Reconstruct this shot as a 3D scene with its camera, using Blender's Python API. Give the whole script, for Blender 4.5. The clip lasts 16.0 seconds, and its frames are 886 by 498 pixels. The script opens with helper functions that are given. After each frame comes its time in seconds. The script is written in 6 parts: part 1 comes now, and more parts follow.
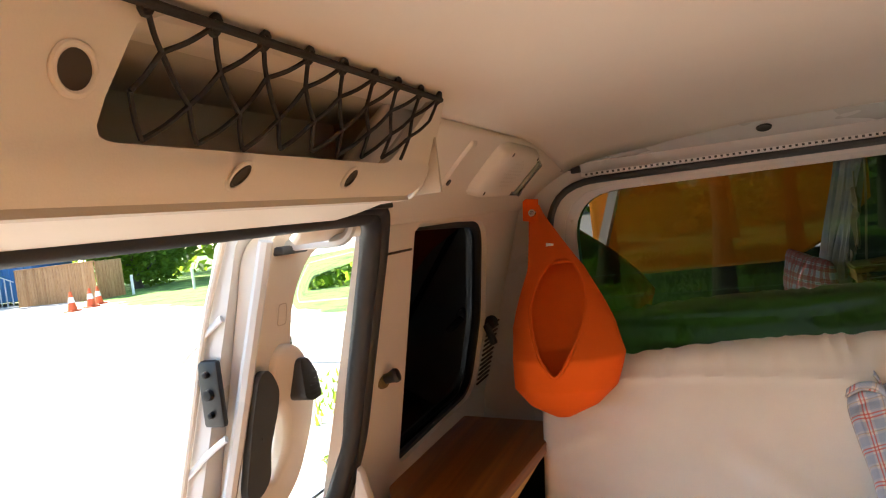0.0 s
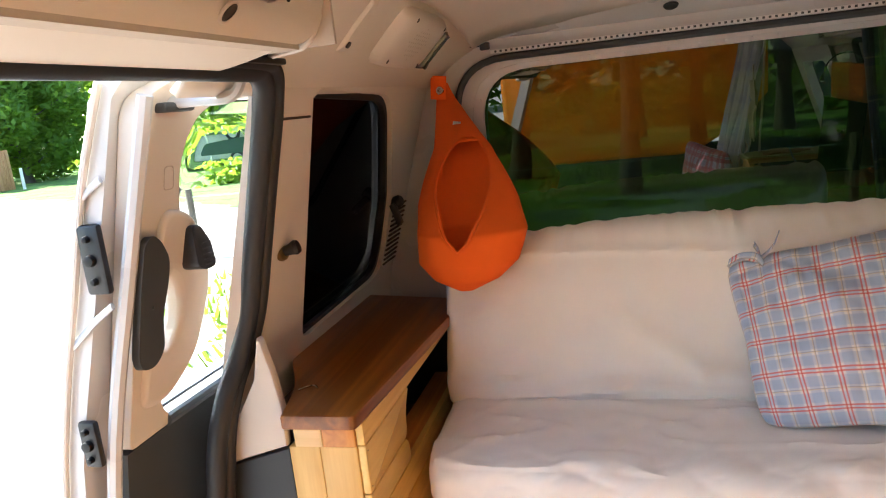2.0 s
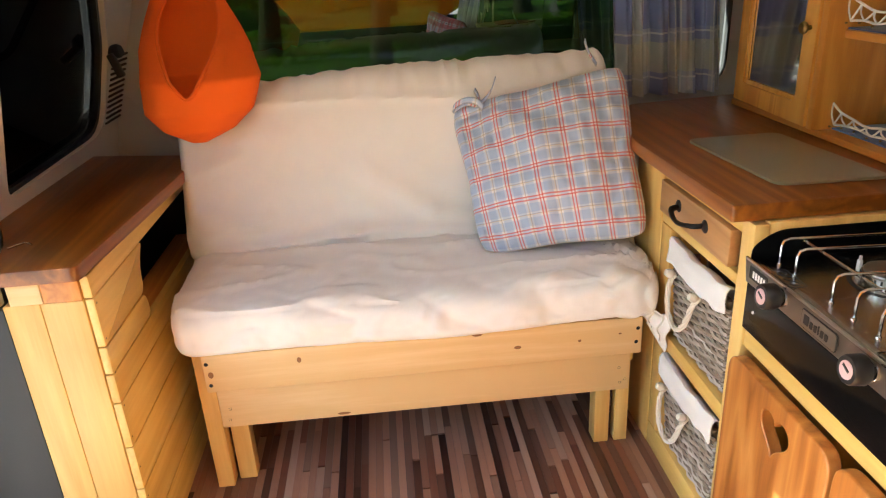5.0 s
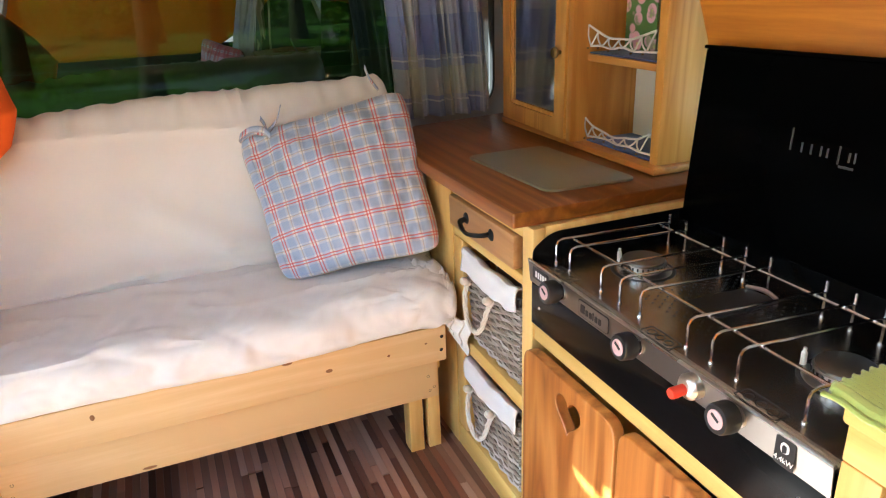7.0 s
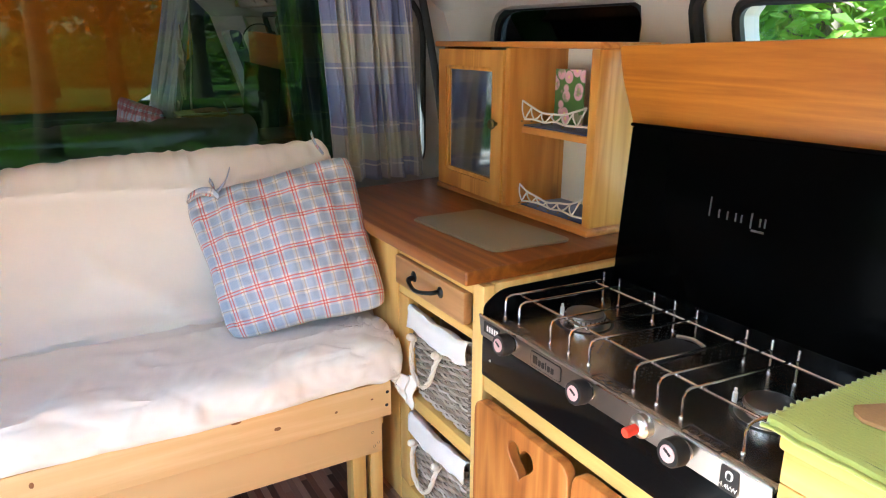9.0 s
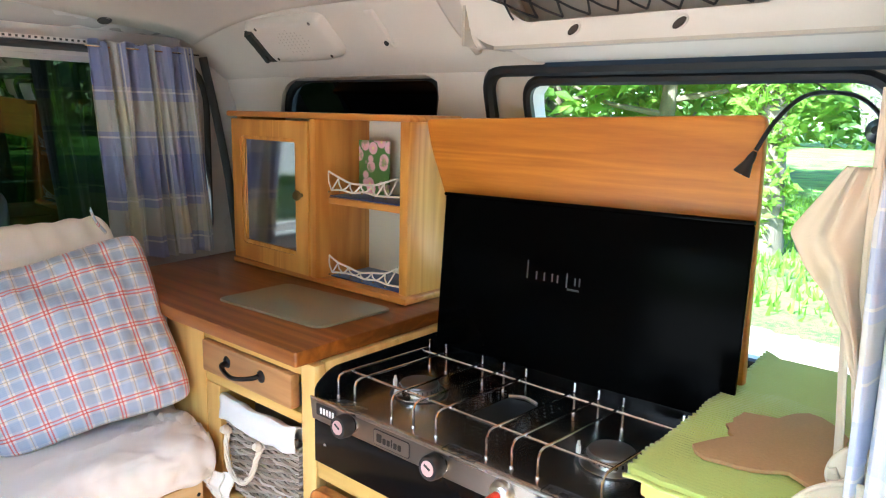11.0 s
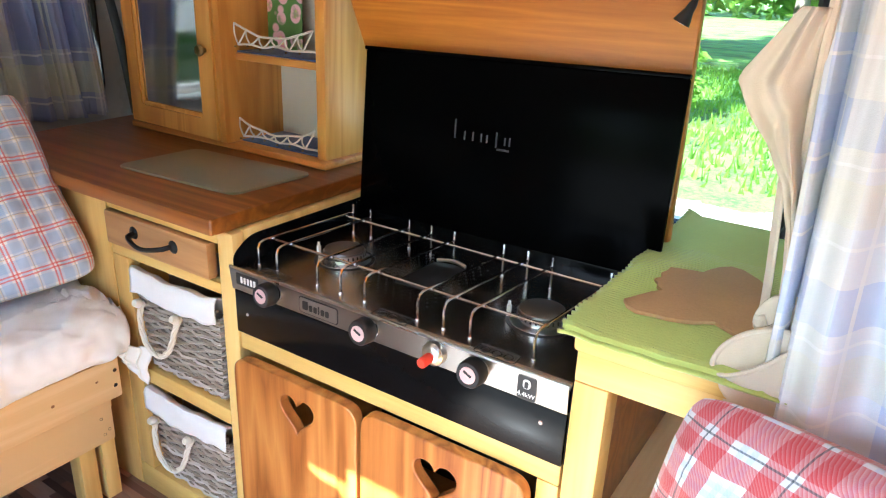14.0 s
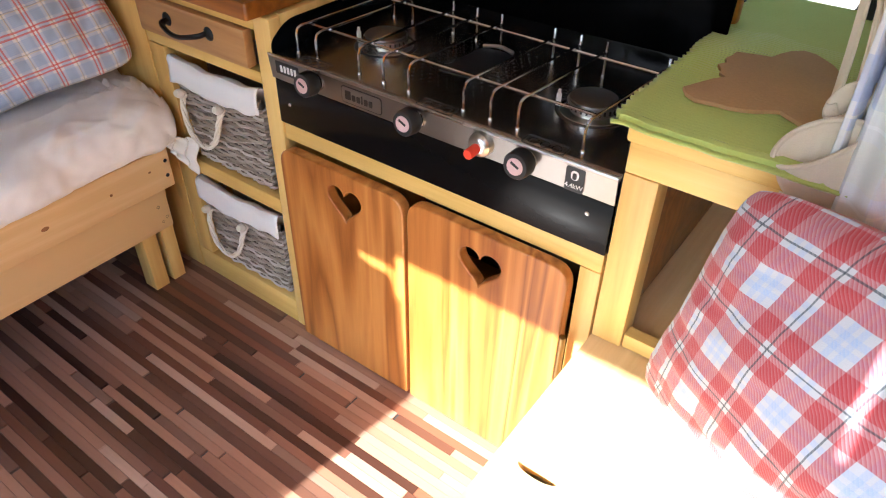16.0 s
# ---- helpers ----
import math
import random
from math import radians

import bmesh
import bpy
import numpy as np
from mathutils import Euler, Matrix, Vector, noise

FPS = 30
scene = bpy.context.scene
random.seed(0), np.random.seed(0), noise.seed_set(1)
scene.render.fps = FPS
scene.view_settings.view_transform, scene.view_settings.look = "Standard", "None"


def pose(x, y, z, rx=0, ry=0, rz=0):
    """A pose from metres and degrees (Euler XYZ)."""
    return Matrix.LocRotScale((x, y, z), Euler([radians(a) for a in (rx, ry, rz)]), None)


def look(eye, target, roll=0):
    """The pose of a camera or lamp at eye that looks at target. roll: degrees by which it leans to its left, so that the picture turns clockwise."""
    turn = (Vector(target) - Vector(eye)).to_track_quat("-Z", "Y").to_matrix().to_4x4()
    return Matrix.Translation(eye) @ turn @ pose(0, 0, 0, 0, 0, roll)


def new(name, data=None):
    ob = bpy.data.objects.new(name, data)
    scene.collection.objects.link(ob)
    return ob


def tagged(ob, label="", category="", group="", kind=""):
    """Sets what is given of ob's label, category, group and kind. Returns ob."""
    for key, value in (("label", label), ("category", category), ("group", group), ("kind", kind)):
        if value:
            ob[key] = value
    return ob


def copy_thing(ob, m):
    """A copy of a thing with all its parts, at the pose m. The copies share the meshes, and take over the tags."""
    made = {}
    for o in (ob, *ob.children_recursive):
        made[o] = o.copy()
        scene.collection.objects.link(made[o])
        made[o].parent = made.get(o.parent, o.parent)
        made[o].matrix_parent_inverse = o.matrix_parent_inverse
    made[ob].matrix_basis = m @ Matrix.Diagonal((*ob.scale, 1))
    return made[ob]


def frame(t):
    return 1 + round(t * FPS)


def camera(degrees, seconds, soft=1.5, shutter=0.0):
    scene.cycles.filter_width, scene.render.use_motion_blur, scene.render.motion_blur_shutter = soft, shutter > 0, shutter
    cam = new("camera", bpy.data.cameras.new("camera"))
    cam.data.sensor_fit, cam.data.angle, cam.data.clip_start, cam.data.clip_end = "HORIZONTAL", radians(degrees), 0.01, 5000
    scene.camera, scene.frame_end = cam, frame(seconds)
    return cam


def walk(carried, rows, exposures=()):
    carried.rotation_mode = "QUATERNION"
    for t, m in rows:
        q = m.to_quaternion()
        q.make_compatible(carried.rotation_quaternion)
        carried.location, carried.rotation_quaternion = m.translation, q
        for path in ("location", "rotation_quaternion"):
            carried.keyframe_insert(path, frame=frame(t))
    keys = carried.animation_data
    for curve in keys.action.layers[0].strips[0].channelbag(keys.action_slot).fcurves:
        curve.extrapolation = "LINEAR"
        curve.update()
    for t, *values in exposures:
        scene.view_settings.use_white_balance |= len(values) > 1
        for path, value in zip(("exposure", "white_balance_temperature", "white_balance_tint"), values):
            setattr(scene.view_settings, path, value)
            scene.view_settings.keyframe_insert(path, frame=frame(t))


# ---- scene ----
cam = camera(64.6, 16.0, soft=1.15)
METRES, EYE, TILT, LEAN, TURN = 0.65, 1.25, 3.0, 1.0, 0.0
PATH = [
    (0, (0.362, 0.162, 1.1), (-0.357, 2.026, 1.014), -7.2),
    (0.5, (0.366, 0.164, 1.094), (-0.33, 2.035, 0.965), -7.0),
    (1, (0.37, 0.169, 1.08), (-0.275, 2.05, 0.859), -7.0),
    (1.5, (0.371, 0.176, 1.066), (-0.209, 2.066, 0.762), -6.3),
    (2, (0.373, 0.18, 1.05), (-0.139, 2.072, 0.65), -6.2),
    (2.5, (0.382, 0.18, 1.041), (-0.042, 2.073, 0.552), -5.6),
    (3, (0.39, 0.177, 1.027), (0.061, 2.073, 0.484), -5.8),
    (3.5, (0.393, 0.172, 1.019), (0.171, 2.06, 0.396), -5.3),
    (4, (0.392, 0.165, 1.009), (0.297, 2.039, 0.318), -4.9),
    (4.5, (0.399, 0.146, 0.992), (0.436, 2.008, 0.262), -4.5),
    (5, (0.413, 0.135, 0.983), (0.549, 1.979, 0.219), -3.1),
    (7.5, (0.397, 0.102, 0.996), (1.141, 1.823, 0.299), -2.5),
    (8, (0.375, 0.089, 1.006), (1.086, 1.855, 0.393), -3.5),
    (8.5, (0.35, 0.081, 1.009), (1.133, 1.829, 0.432), -2.3),
    (9, (0.301, 0.088, 1.011), (1.265, 1.746, 0.443), 0.3),
    (9.5, (0.279, 0.103, 1.009), (1.421, 1.665, 0.503), 1.2),
    (9.7, (0.264, 0.116, 1.007), (1.481, 1.631, 0.533), 1.0),
    (12, (0.24, 0.189, 1.022), (1.841, 1.325, 0.641), 2.5),
    (12.5, (0.245, 0.192, 1.016), (1.888, 1.257, 0.608), 2.8),
    (13, (0.253, 0.201, 1.007), (1.86, 1.27, 0.484), 2.7),
    (13.5, (0.259, 0.209, 1.002), (1.847, 1.248, 0.371), 2.8),
    (14, (0.265, 0.216, 0.987), (1.835, 1.224, 0.267), 2.6),
    (14.5, (0.271, 0.225, 0.98), (1.778, 1.23, 0.132), 1.8),
    (15, (0.263, 0.227, 0.983), (1.696, 1.192, -0.024), 1.5),
    (15.5, (0.268, 0.227, 0.979), (1.65, 1.147, -0.135), 2.2),
    (16, (0.271, 0.229, 0.979), (1.547, 1.15, -0.256), 1.1),
]
walk(cam, [(t, look(eye, target, roll)) for t, eye, target, roll in PATH], [(0.0, 2.42, 6400, 8), (2.0, 2.64, 5950, 6), (3.5, 2.84, 5850, 3), (5.0, 3.04, 6200, 2), (7.5, 3.10, 5450, 2), (9.0, 3.27, 5350, 1), (12.5, 3.35, 5200, 0), (14.5, 3.16, 5250, 3), (15.0, 3.06, 5400, 5), (16.0, 2.48, 5700, 8)])

# ---- light and exposure ----
SUN_DIR = Vector((1.0, -0.13, -0.79)).normalized()
world = bpy.data.worlds.new("sky")
world.use_nodes = True
scene.world = world
wnt = world.node_tree
sky = wnt.nodes.new("ShaderNodeTexSky")
sky.sky_type, sky.sun_disc = "NISHITA", False
sky.sun_elevation = math.asin(-SUN_DIR.z)
sky.sun_rotation = math.atan2(-SUN_DIR.x, -SUN_DIR.y)
wbg = wnt.nodes["Background"]
wbg.inputs["Strength"].default_value = 0.15
wnt.links.new(sky.outputs["Color"], wbg.inputs["Color"])
sun_data = bpy.data.lights.new("sun", "SUN")
sun_data.energy, sun_data.angle, sun_data.color = 5.0, radians(0.6), (1.0, 0.93, 0.82)
sun = new("sun", sun_data)
sun.matrix_world = look((-4, 0.6, 4), Vector((-4, 0.6, 4)) + SUN_DIR)


# ---- node helpers ----
class Mat:
    """A small wrapper to write node materials in a few lines."""

    def __init__(self, name):
        self.mat = bpy.data.materials.new(name)
        self.mat.use_nodes = True
        self.nt = self.mat.node_tree
        self.bsdf = self.nt.nodes["Principled BSDF"]
        self.out = self.nt.nodes["Material Output"]

    def node(self, kind, **inputs):
        n = self.nt.nodes.new(kind)
        for k, v in inputs.items():
            self.put(n.inputs[k.replace("_", " ")], v)
        return n

    def put(self, socket, v):
        if isinstance(v, bpy.types.NodeSocket):
            self.nt.links.new(v, socket)
        elif isinstance(v, (tuple, list)) and socket.type == "RGBA" and len(v) == 3:
            socket.default_value = (*v, 1)
        else:
            socket.default_value = v

    def math(self, op, a, b=0.0, c=0.0):
        n = self.nt.nodes.new("ShaderNodeMath")
        n.operation = op
        for s, v in zip(n.inputs, (a, b, c)):
            self.put(s, v)
        return n.outputs[0]

    def mix(self, fac, a, b, blend="MIX"):
        n = self.nt.nodes.new("ShaderNodeMix")
        n.data_type, n.blend_type = "RGBA", blend
        self.put(n.inputs[0], fac)
        self.put(n.inputs[6], a)
        self.put(n.inputs[7], b)
        return n.outputs[2]

    def coord(self, which="Object"):
        return self.nt.nodes.new("ShaderNodeTexCoord").outputs[which]

    def mapped(self, scale=(1, 1, 1), which="Object", rot=(0, 0, 0)):
        m = self.nt.nodes.new("ShaderNodeMapping")
        self.nt.links.new(self.coord(which), m.inputs[0])
        m.inputs["Scale"].default_value = scale
        m.inputs["Rotation"].default_value = rot
        return m.outputs[0]

    def noise(self, vec, scale, detail=4.0, rough=0.55, distort=0.0):
        n = self.node("ShaderNodeTexNoise", Scale=scale, Detail=detail, Roughness=rough, Distortion=distort)
        self.put(n.inputs["Vector"], vec)
        return n.outputs["Fac"]

    def ramp(self, fac, *stops):
        n = self.nt.nodes.new("ShaderNodeValToRGB")
        el = n.color_ramp.elements
        while len(el) < len(stops):
            el.new(0.5)
        for e, (p, c) in zip(el, stops):
            e.position = p
            e.color = (*c, 1) if isinstance(c, (tuple, list)) else (c, c, c, 1)
        self.put(n.inputs[0], fac)
        return n.outputs[0]

    def bump(self, height, strength=0.3, dist=0.002):
        n = self.node("ShaderNodeBump", Strength=strength, Distance=dist)
        self.put(n.inputs["Height"], height)
        self.put(self.bsdf.inputs["Normal"], n.outputs[0])
        return n

    def set(self, **kw):
        for k, v in kw.items():
            self.put(self.bsdf.inputs[k.replace("_", " ")], v)
        return self


def plain(name, color, rough=0.5, metal=0.0, grain=250.0, amount=0.12, bump=0.08, sheen=0.0, coat=0.0, spec=0.5):
    """A plain material with a fine grain and large soft unevenness."""
    m = Mat(name)
    v = m.coord()
    big = m.noise(v, 4.0, 3.0)
    fine = m.noise(v, grain, 3.0)
    dark = tuple(c * (1 - 2 * amount) for c in color)
    light = tuple(min(1, c * (1 + amount)) for c in color)
    m.set(Base_Color=m.mix(m.math("ADD", m.math("MULTIPLY", big, 0.7), m.math("MULTIPLY", fine, 0.3)), dark, light),
          Roughness=m.math("ADD", m.math("MULTIPLY", big, 0.16), rough - 0.08), Metallic=metal)
    m.set(Specular_IOR_Level=spec)
    if coat:
        m.set(Coat_Weight=coat, Coat_Roughness=0.08)
    if sheen:
        m.set(Sheen_Weight=sheen, Sheen_Roughness=0.5)
    if bump:
        m.bump(fine, bump, 0.001)
    return m.mat


def wood(name, dark, mid, light, axis="Y", rough=0.4, coat=0.2, knots=True, ring=9.0, contrast=1.0):
    """Sawn timber with its grain along one axis."""
    m = Mat(name)
    k = 0.06
    scale = {"X": (k, 1, 1), "Y": (1, k, 1), "Z": (1, 1, k)}[axis]
    info = m.nt.nodes.new("ShaderNodeObjectInfo")
    shift = m.nt.nodes.new("ShaderNodeVectorMath")
    shift.operation = "ADD"
    comb = m.node("ShaderNodeCombineXYZ")
    for i, f in enumerate((7.3, 3.1, 5.7)):
        m.put(comb.inputs[i], m.math("MULTIPLY", info.outputs["Random"], f))
    m.put(shift.inputs[0], m.mapped(scale))
    m.put(shift.inputs[1], comb.outputs[0])
    v = shift.outputs[0]
    warp = m.noise(v, 3.0, 2.0)
    big = m.noise(v, ring, 3.0, 0.5, 0.8)
    lines = m.math("FRACT", m.math("MULTIPLY", big, 9.0))
    lines = m.math("ABSOLUTE", m.math("SUBTRACT", lines, 0.5))
    fibre = m.noise(v, 130.0, 3.0, 0.7)
    f = m.math("ADD", m.math("MULTIPLY", lines, 0.75 * contrast), m.math("MULTIPLY", fibre, 0.35))
    f = m.math("ADD", f, m.math("MULTIPLY", m.math("SUBTRACT", warp, 0.5), 0.9))
    col = m.ramp(f, (0.12, dark), (0.42, mid), (0.75, light))
    if knots:
        vo = m.node("ShaderNodeTexVoronoi", Scale=5.5)
        m.put(vo.inputs["Vector"], m.mapped({"X": (0.45, 1, 1), "Y": (1, 0.45, 1), "Z": (1, 1, 0.45)}[axis]))
        spot = m.ramp(vo.outputs["Distance"], (0.03, 1.0), (0.085, 0.0))
        col = m.mix(m.math("MULTIPLY", spot, 0.75), col, tuple(c * 0.35 for c in dark))
    m.set(Base_Color=col, Roughness=m.math("ADD", m.math("MULTIPLY", fibre, 0.2), rough - 0.1), Coat_Weight=coat, Coat_Roughness=0.25)
    m.bump(m.math("ADD", fibre, lines), 0.12, 0.001)
    return m.mat


def stripes(m, c, marks, period):
    """1 inside the marks (centre, width as shares of the period), else 0, along the coordinate c."""
    f = m.math("FRACT", m.math("DIVIDE", c, period))
    total = None
    for centre, width in marks:
        d = m.math("ABSOLUTE", m.math("SUBTRACT", f, centre))
        s = m.math("LESS_THAN", d, width / 2)
        total = s if total is None else m.math("MAXIMUM", total, s)
    return total


def plaid(name, base, layers, period, rough=0.85, weave=900.0, through_light=0.0, twill=True):
    """Woven check: layers are (colour, marks, strength), each laid along both directions of the UV map, in metres."""
    m = Mat(name)
    sep = m.node("ShaderNodeSeparateXYZ")
    m.put(sep.inputs[0], m.coord("UV"))
    u, v = sep.outputs[0], sep.outputs[1]
    tw = m.math("FRACT", m.math("MULTIPLY", m.math("ADD", u, v), 260.0))
    col = base
    for colour, marks, strength in layers:
        for c in (u, v):
            s = stripes(m, c, marks, period)
            s = m.math("MULTIPLY", s, strength)
            if twill:
                s = m.math("MULTIPLY", s, m.math("ADD", 0.75, m.math("MULTIPLY", tw, 0.5)))
            col = m.mix(s, col, colour)
    n = m.noise(m.coord(), weave, 2.0)
    big = m.noise(m.coord(), 14.0, 3.0)
    col = m.mix(m.math("MULTIPLY", m.math("ADD", n, big), 0.09), col, (0.12, 0.11, 0.12), "MIX")
    m.set(Base_Color=col, Roughness=rough, Sheen_Weight=0.25)
    m.bump(m.math("ADD", n, m.math("MULTIPLY", big, 0.6)), 0.25, 0.0012)
    if through_light:
        tr = m.node("ShaderNodeBsdfTranslucent", Color=col)
        mx = m.node("ShaderNodeMixShader", Fac=through_light)
        m.put(mx.inputs[1], m.bsdf.outputs[0])
        m.put(mx.inputs[2], tr.outputs[0])
        m.put(m.out.inputs[0], mx.outputs[0])
    return m.mat


def cloth(name, color, rough=0.9, weave=700.0, through_light=0.0, amount=0.1, sheen=0.3):
    m = Mat(name)
    n = m.noise(m.coord(), weave, 2.0)
    big = m.noise(m.coord(), 9.0, 4.0)
    f = m.math("ADD", m.math("MULTIPLY", n, 0.4), m.math("MULTIPLY", big, 0.6))
    col = m.mix(f, tuple(c * (1 - 1.5 * amount) for c in color), tuple(min(1, c * (1 + amount)) for c in color))
    m.set(Base_Color=col, Roughness=rough, Sheen_Weight=sheen)
    m.bump(m.math("ADD", n, big), 0.3, 0.0015)
    if through_light:
        tr = m.node("ShaderNodeBsdfTranslucent", Color=col)
        mx = m.node("ShaderNodeMixShader", Fac=through_light)
        m.put(mx.inputs[1], m.bsdf.outputs[0])
        m.put(mx.inputs[2], tr.outputs[0])
        m.put(m.out.inputs[0], mx.outputs[0])
    return m.mat


def glass(name, tint, mirror=0.06, rough=0.0):
    """A thin pane: clear tinted see-through with a mirror share."""
    m = Mat(name)
    tr = m.node("ShaderNodeBsdfTransparent", Color=tint)
    gl = m.node("ShaderNodeBsdfGlossy", Color=(1, 1, 1), Roughness=rough)
    smear = m.noise(m.coord(), 6.0, 4.0)
    mx = m.node("ShaderNodeMixShader")
    m.put(mx.inputs[0], m.math("MULTIPLY", m.math("ADD", 0.8, m.math("MULTIPLY", smear, 0.4)), mirror))
    m.put(mx.inputs[1], tr.outputs[0])
    m.put(mx.inputs[2], gl.outputs[0])
    m.put(m.out.inputs[0], mx.outputs[0])
    return m.mat


# ---- materials ----
TRIM = plain("trim_beige", (0.66, 0.60, 0.52), 0.62, grain=600, amount=0.06, bump=0.12)
HEADLINER = plain("headliner", (0.66, 0.60, 0.53), 0.9, grain=900, amount=0.05, bump=0.25)
TRIM_DARK = plain("trim_dark", (0.045, 0.05, 0.052), 0.6, grain=500, amount=0.2, bump=0.2)
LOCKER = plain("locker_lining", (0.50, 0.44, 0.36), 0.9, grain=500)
RUBBER = plain("rubber", (0.018, 0.02, 0.023), 0.55, grain=300, amount=0.3, bump=0.2)
HOLE = plain("shadow_plastic", (0.05, 0.035, 0.025), 0.8)
PAINT = plain("white_paint", (0.60, 0.59, 0.57), 0.28, grain=40, amount=0.03, bump=0.0, coat=0.4)
BARE = plain("grey_painted_metal", (0.55, 0.55, 0.55), 0.35, metal=0.3, grain=60, amount=0.08)
STEEL = plain("brushed_steel", (0.56, 0.55, 0.53), 0.27, metal=1.0, grain=180, amount=0.08, bump=0.03)
HOB_STEEL = plain("polished_hob_steel", (0.44, 0.42, 0.39), 0.25, metal=1.0, grain=220, amount=0.08, bump=0.015)
CHROME = plain("chrome_wire", (0.75, 0.75, 0.75), 0.16, metal=1.0, amount=0.05, bump=0.0)
STRIP_STEEL = plain("dull_control_steel", (0.27, 0.255, 0.24), 0.42, metal=1.0, grain=180, amount=0.08, bump=0.03)
LID_BLACK = plain("satin_black_lid", (0.0012, 0.0012, 0.0014), 0.2, grain=120, amount=0.2, bump=0.01, spec=0.018)
LENS = plain("smoky_lens", (0.05, 0.048, 0.045), 0.18, amount=0.2)
SILVERED = plain("silvered_mirror", (0.80, 0.81, 0.80), 0.09, metal=1.0, amount=0.02, bump=0.0)
MARK = plain("embossed_edge", (0.09, 0.09, 0.095), 0.35)
ENAMEL = plain("black_enamel", (0.004, 0.004, 0.0045), 0.16, grain=120, amount=0.2, bump=0.015, spec=0.10)
BLACK = plain("black_plastic", (0.015, 0.015, 0.016), 0.42, grain=200, amount=0.25)
BRASS = plain("aged_brass", (0.30, 0.21, 0.09), 0.45, metal=1.0, amount=0.3)
IRON = plain("black_iron", (0.012, 0.012, 0.013), 0.5, metal=0.4, amount=0.3, bump=0.3)
RED = plain("red_button", (0.75, 0.06, 0.03), 0.35, amount=0.05)
WHITE = plain("white_plastic", (0.78, 0.77, 0.75), 0.4, amount=0.03)
PINE = wood("pine_y", (0.62, 0.37, 0.085), (0.78, 0.53, 0.16), (0.84, 0.63, 0.25), "Y", 0.45, 0.15, True, 6.0, 0.6)
PINE_X = wood("pine_x", (0.72, 0.48, 0.21), (0.83, 0.61, 0.31), (0.88, 0.69, 0.40), "X", 0.48, 0.1, True, 5.0, 0.45)
PINE_Z = wood("pine_z", (0.66, 0.38, 0.10), (0.80, 0.53, 0.17), (0.86, 0.62, 0.27), "Z", 0.45, 0.15, True, 6.0, 0.6)
OAK = wood("stained_worktop", (0.16, 0.046, 0.004), (0.30, 0.098, 0.010), (0.39, 0.150, 0.020), "Y", 0.36, 0.12, False, 6.0, 0.8)
ELM = wood("oiled_elm", (0.24, 0.070, 0.012), (0.45, 0.165, 0.032), (0.60, 0.27, 0.07), "Z", 0.40, 0.2, False, 7.0, 1.15)
DRAWER = wood("oak_drawer_front", (0.36, 0.17, 0.055), (0.50, 0.27, 0.10), (0.58, 0.34, 0.14), "Y", 0.42, 0.2, False)
VARNISH = wood("varnished_pine_board", (0.42, 0.13, 0.007), (0.60, 0.22, 0.016), (0.70, 0.30, 0.028), "Y", 0.42, 0.06, False, 9.0, 0.55)
HONEY = wood("honey_pine", (0.50, 0.20, 0.03), (0.63, 0.29, 0.05), (0.71, 0.37, 0.085), "Z", 0.40, 0.15, True, 8.0)
HONEY_Y = wood("honey_pine_y", (0.44, 0.15, 0.022), (0.57, 0.23, 0.04), (0.65, 0.31, 0.07), "Y", 0.40, 0.15, False, 8.0)
COTTON = cloth("cream_cotton", (0.86, 0.82, 0.74), weave=800)
LINING = cloth("white_lining", (0.80, 0.78, 0.74), weave=600)
ORANGE = cloth("orange_canvas", (0.97, 0.135, 0.003), weave=900, through_light=0.04, sheen=0.0)
CANVAS = cloth("beige_canvas", (0.70, 0.60, 0.46), weave=800, through_light=0.12)
GREEN = cloth("lime_ribbed_cloth", (0.46, 0.54, 0.13), weave=500)
AMBER = cloth("reflected_amber", (0.95, 0.44, 0.055), weave=400, through_light=0.8)
ROPE = cloth("cotton_rope", (0.74, 0.67, 0.54), weave=300)
CORD = plain("dark_cord", (0.022, 0.020, 0.019), 0.85, grain=400, amount=0.3, bump=0.5)
TWINE = cloth("pale_twine", (0.72, 0.68, 0.60), weave=500)
CORK = plain("cork", (0.56, 0.33, 0.14), 0.85, grain=260, amount=0.22, bump=0.4)
FELT = cloth("blue_felt", (0.05, 0.08, 0.22))
CARD = plain("cream_board", (0.74, 0.68, 0.56), 0.7, amount=0.04)
TINT = glass("tinted_pane", (0.0115, 0.0175, 0.0085), 0.085)
PRIVACY = glass("privacy_pane", (0.02, 0.02, 0.02), 0.035)
DOOR_GLASS = Mat("door_window_glass").set(Base_Color=(0.96, 0.98, 0.97), Roughness=0.0, Transmission_Weight=1.0, IOR=1.03).mat
CLEAR = glass("clear_pane", (0.93, 0.96, 0.94), 0.05)
SMOKED = plain("frosted_glass_board", (0.23, 0.20, 0.12), 0.34, amount=0.05, bump=0.05, coat=0.3)
BLUE_PLAID = plaid("blue_red_check", (0.74, 0.71, 0.68),
                   [((0.26, 0.38, 0.58), [(0.22, 0.27), (0.78, 0.27)], 0.5), ((0.66, 0.50, 0.24), [(0.0, 0.03), (1.0, 0.03)], 0.5),
                    ((0.10, 0.11, 0.12), [(0.02, 0.018)], 0.45), ((0.62, 0.05, 0.03), [(0.45, 0.045), (0.55, 0.045)], 0.72)], 0.060)
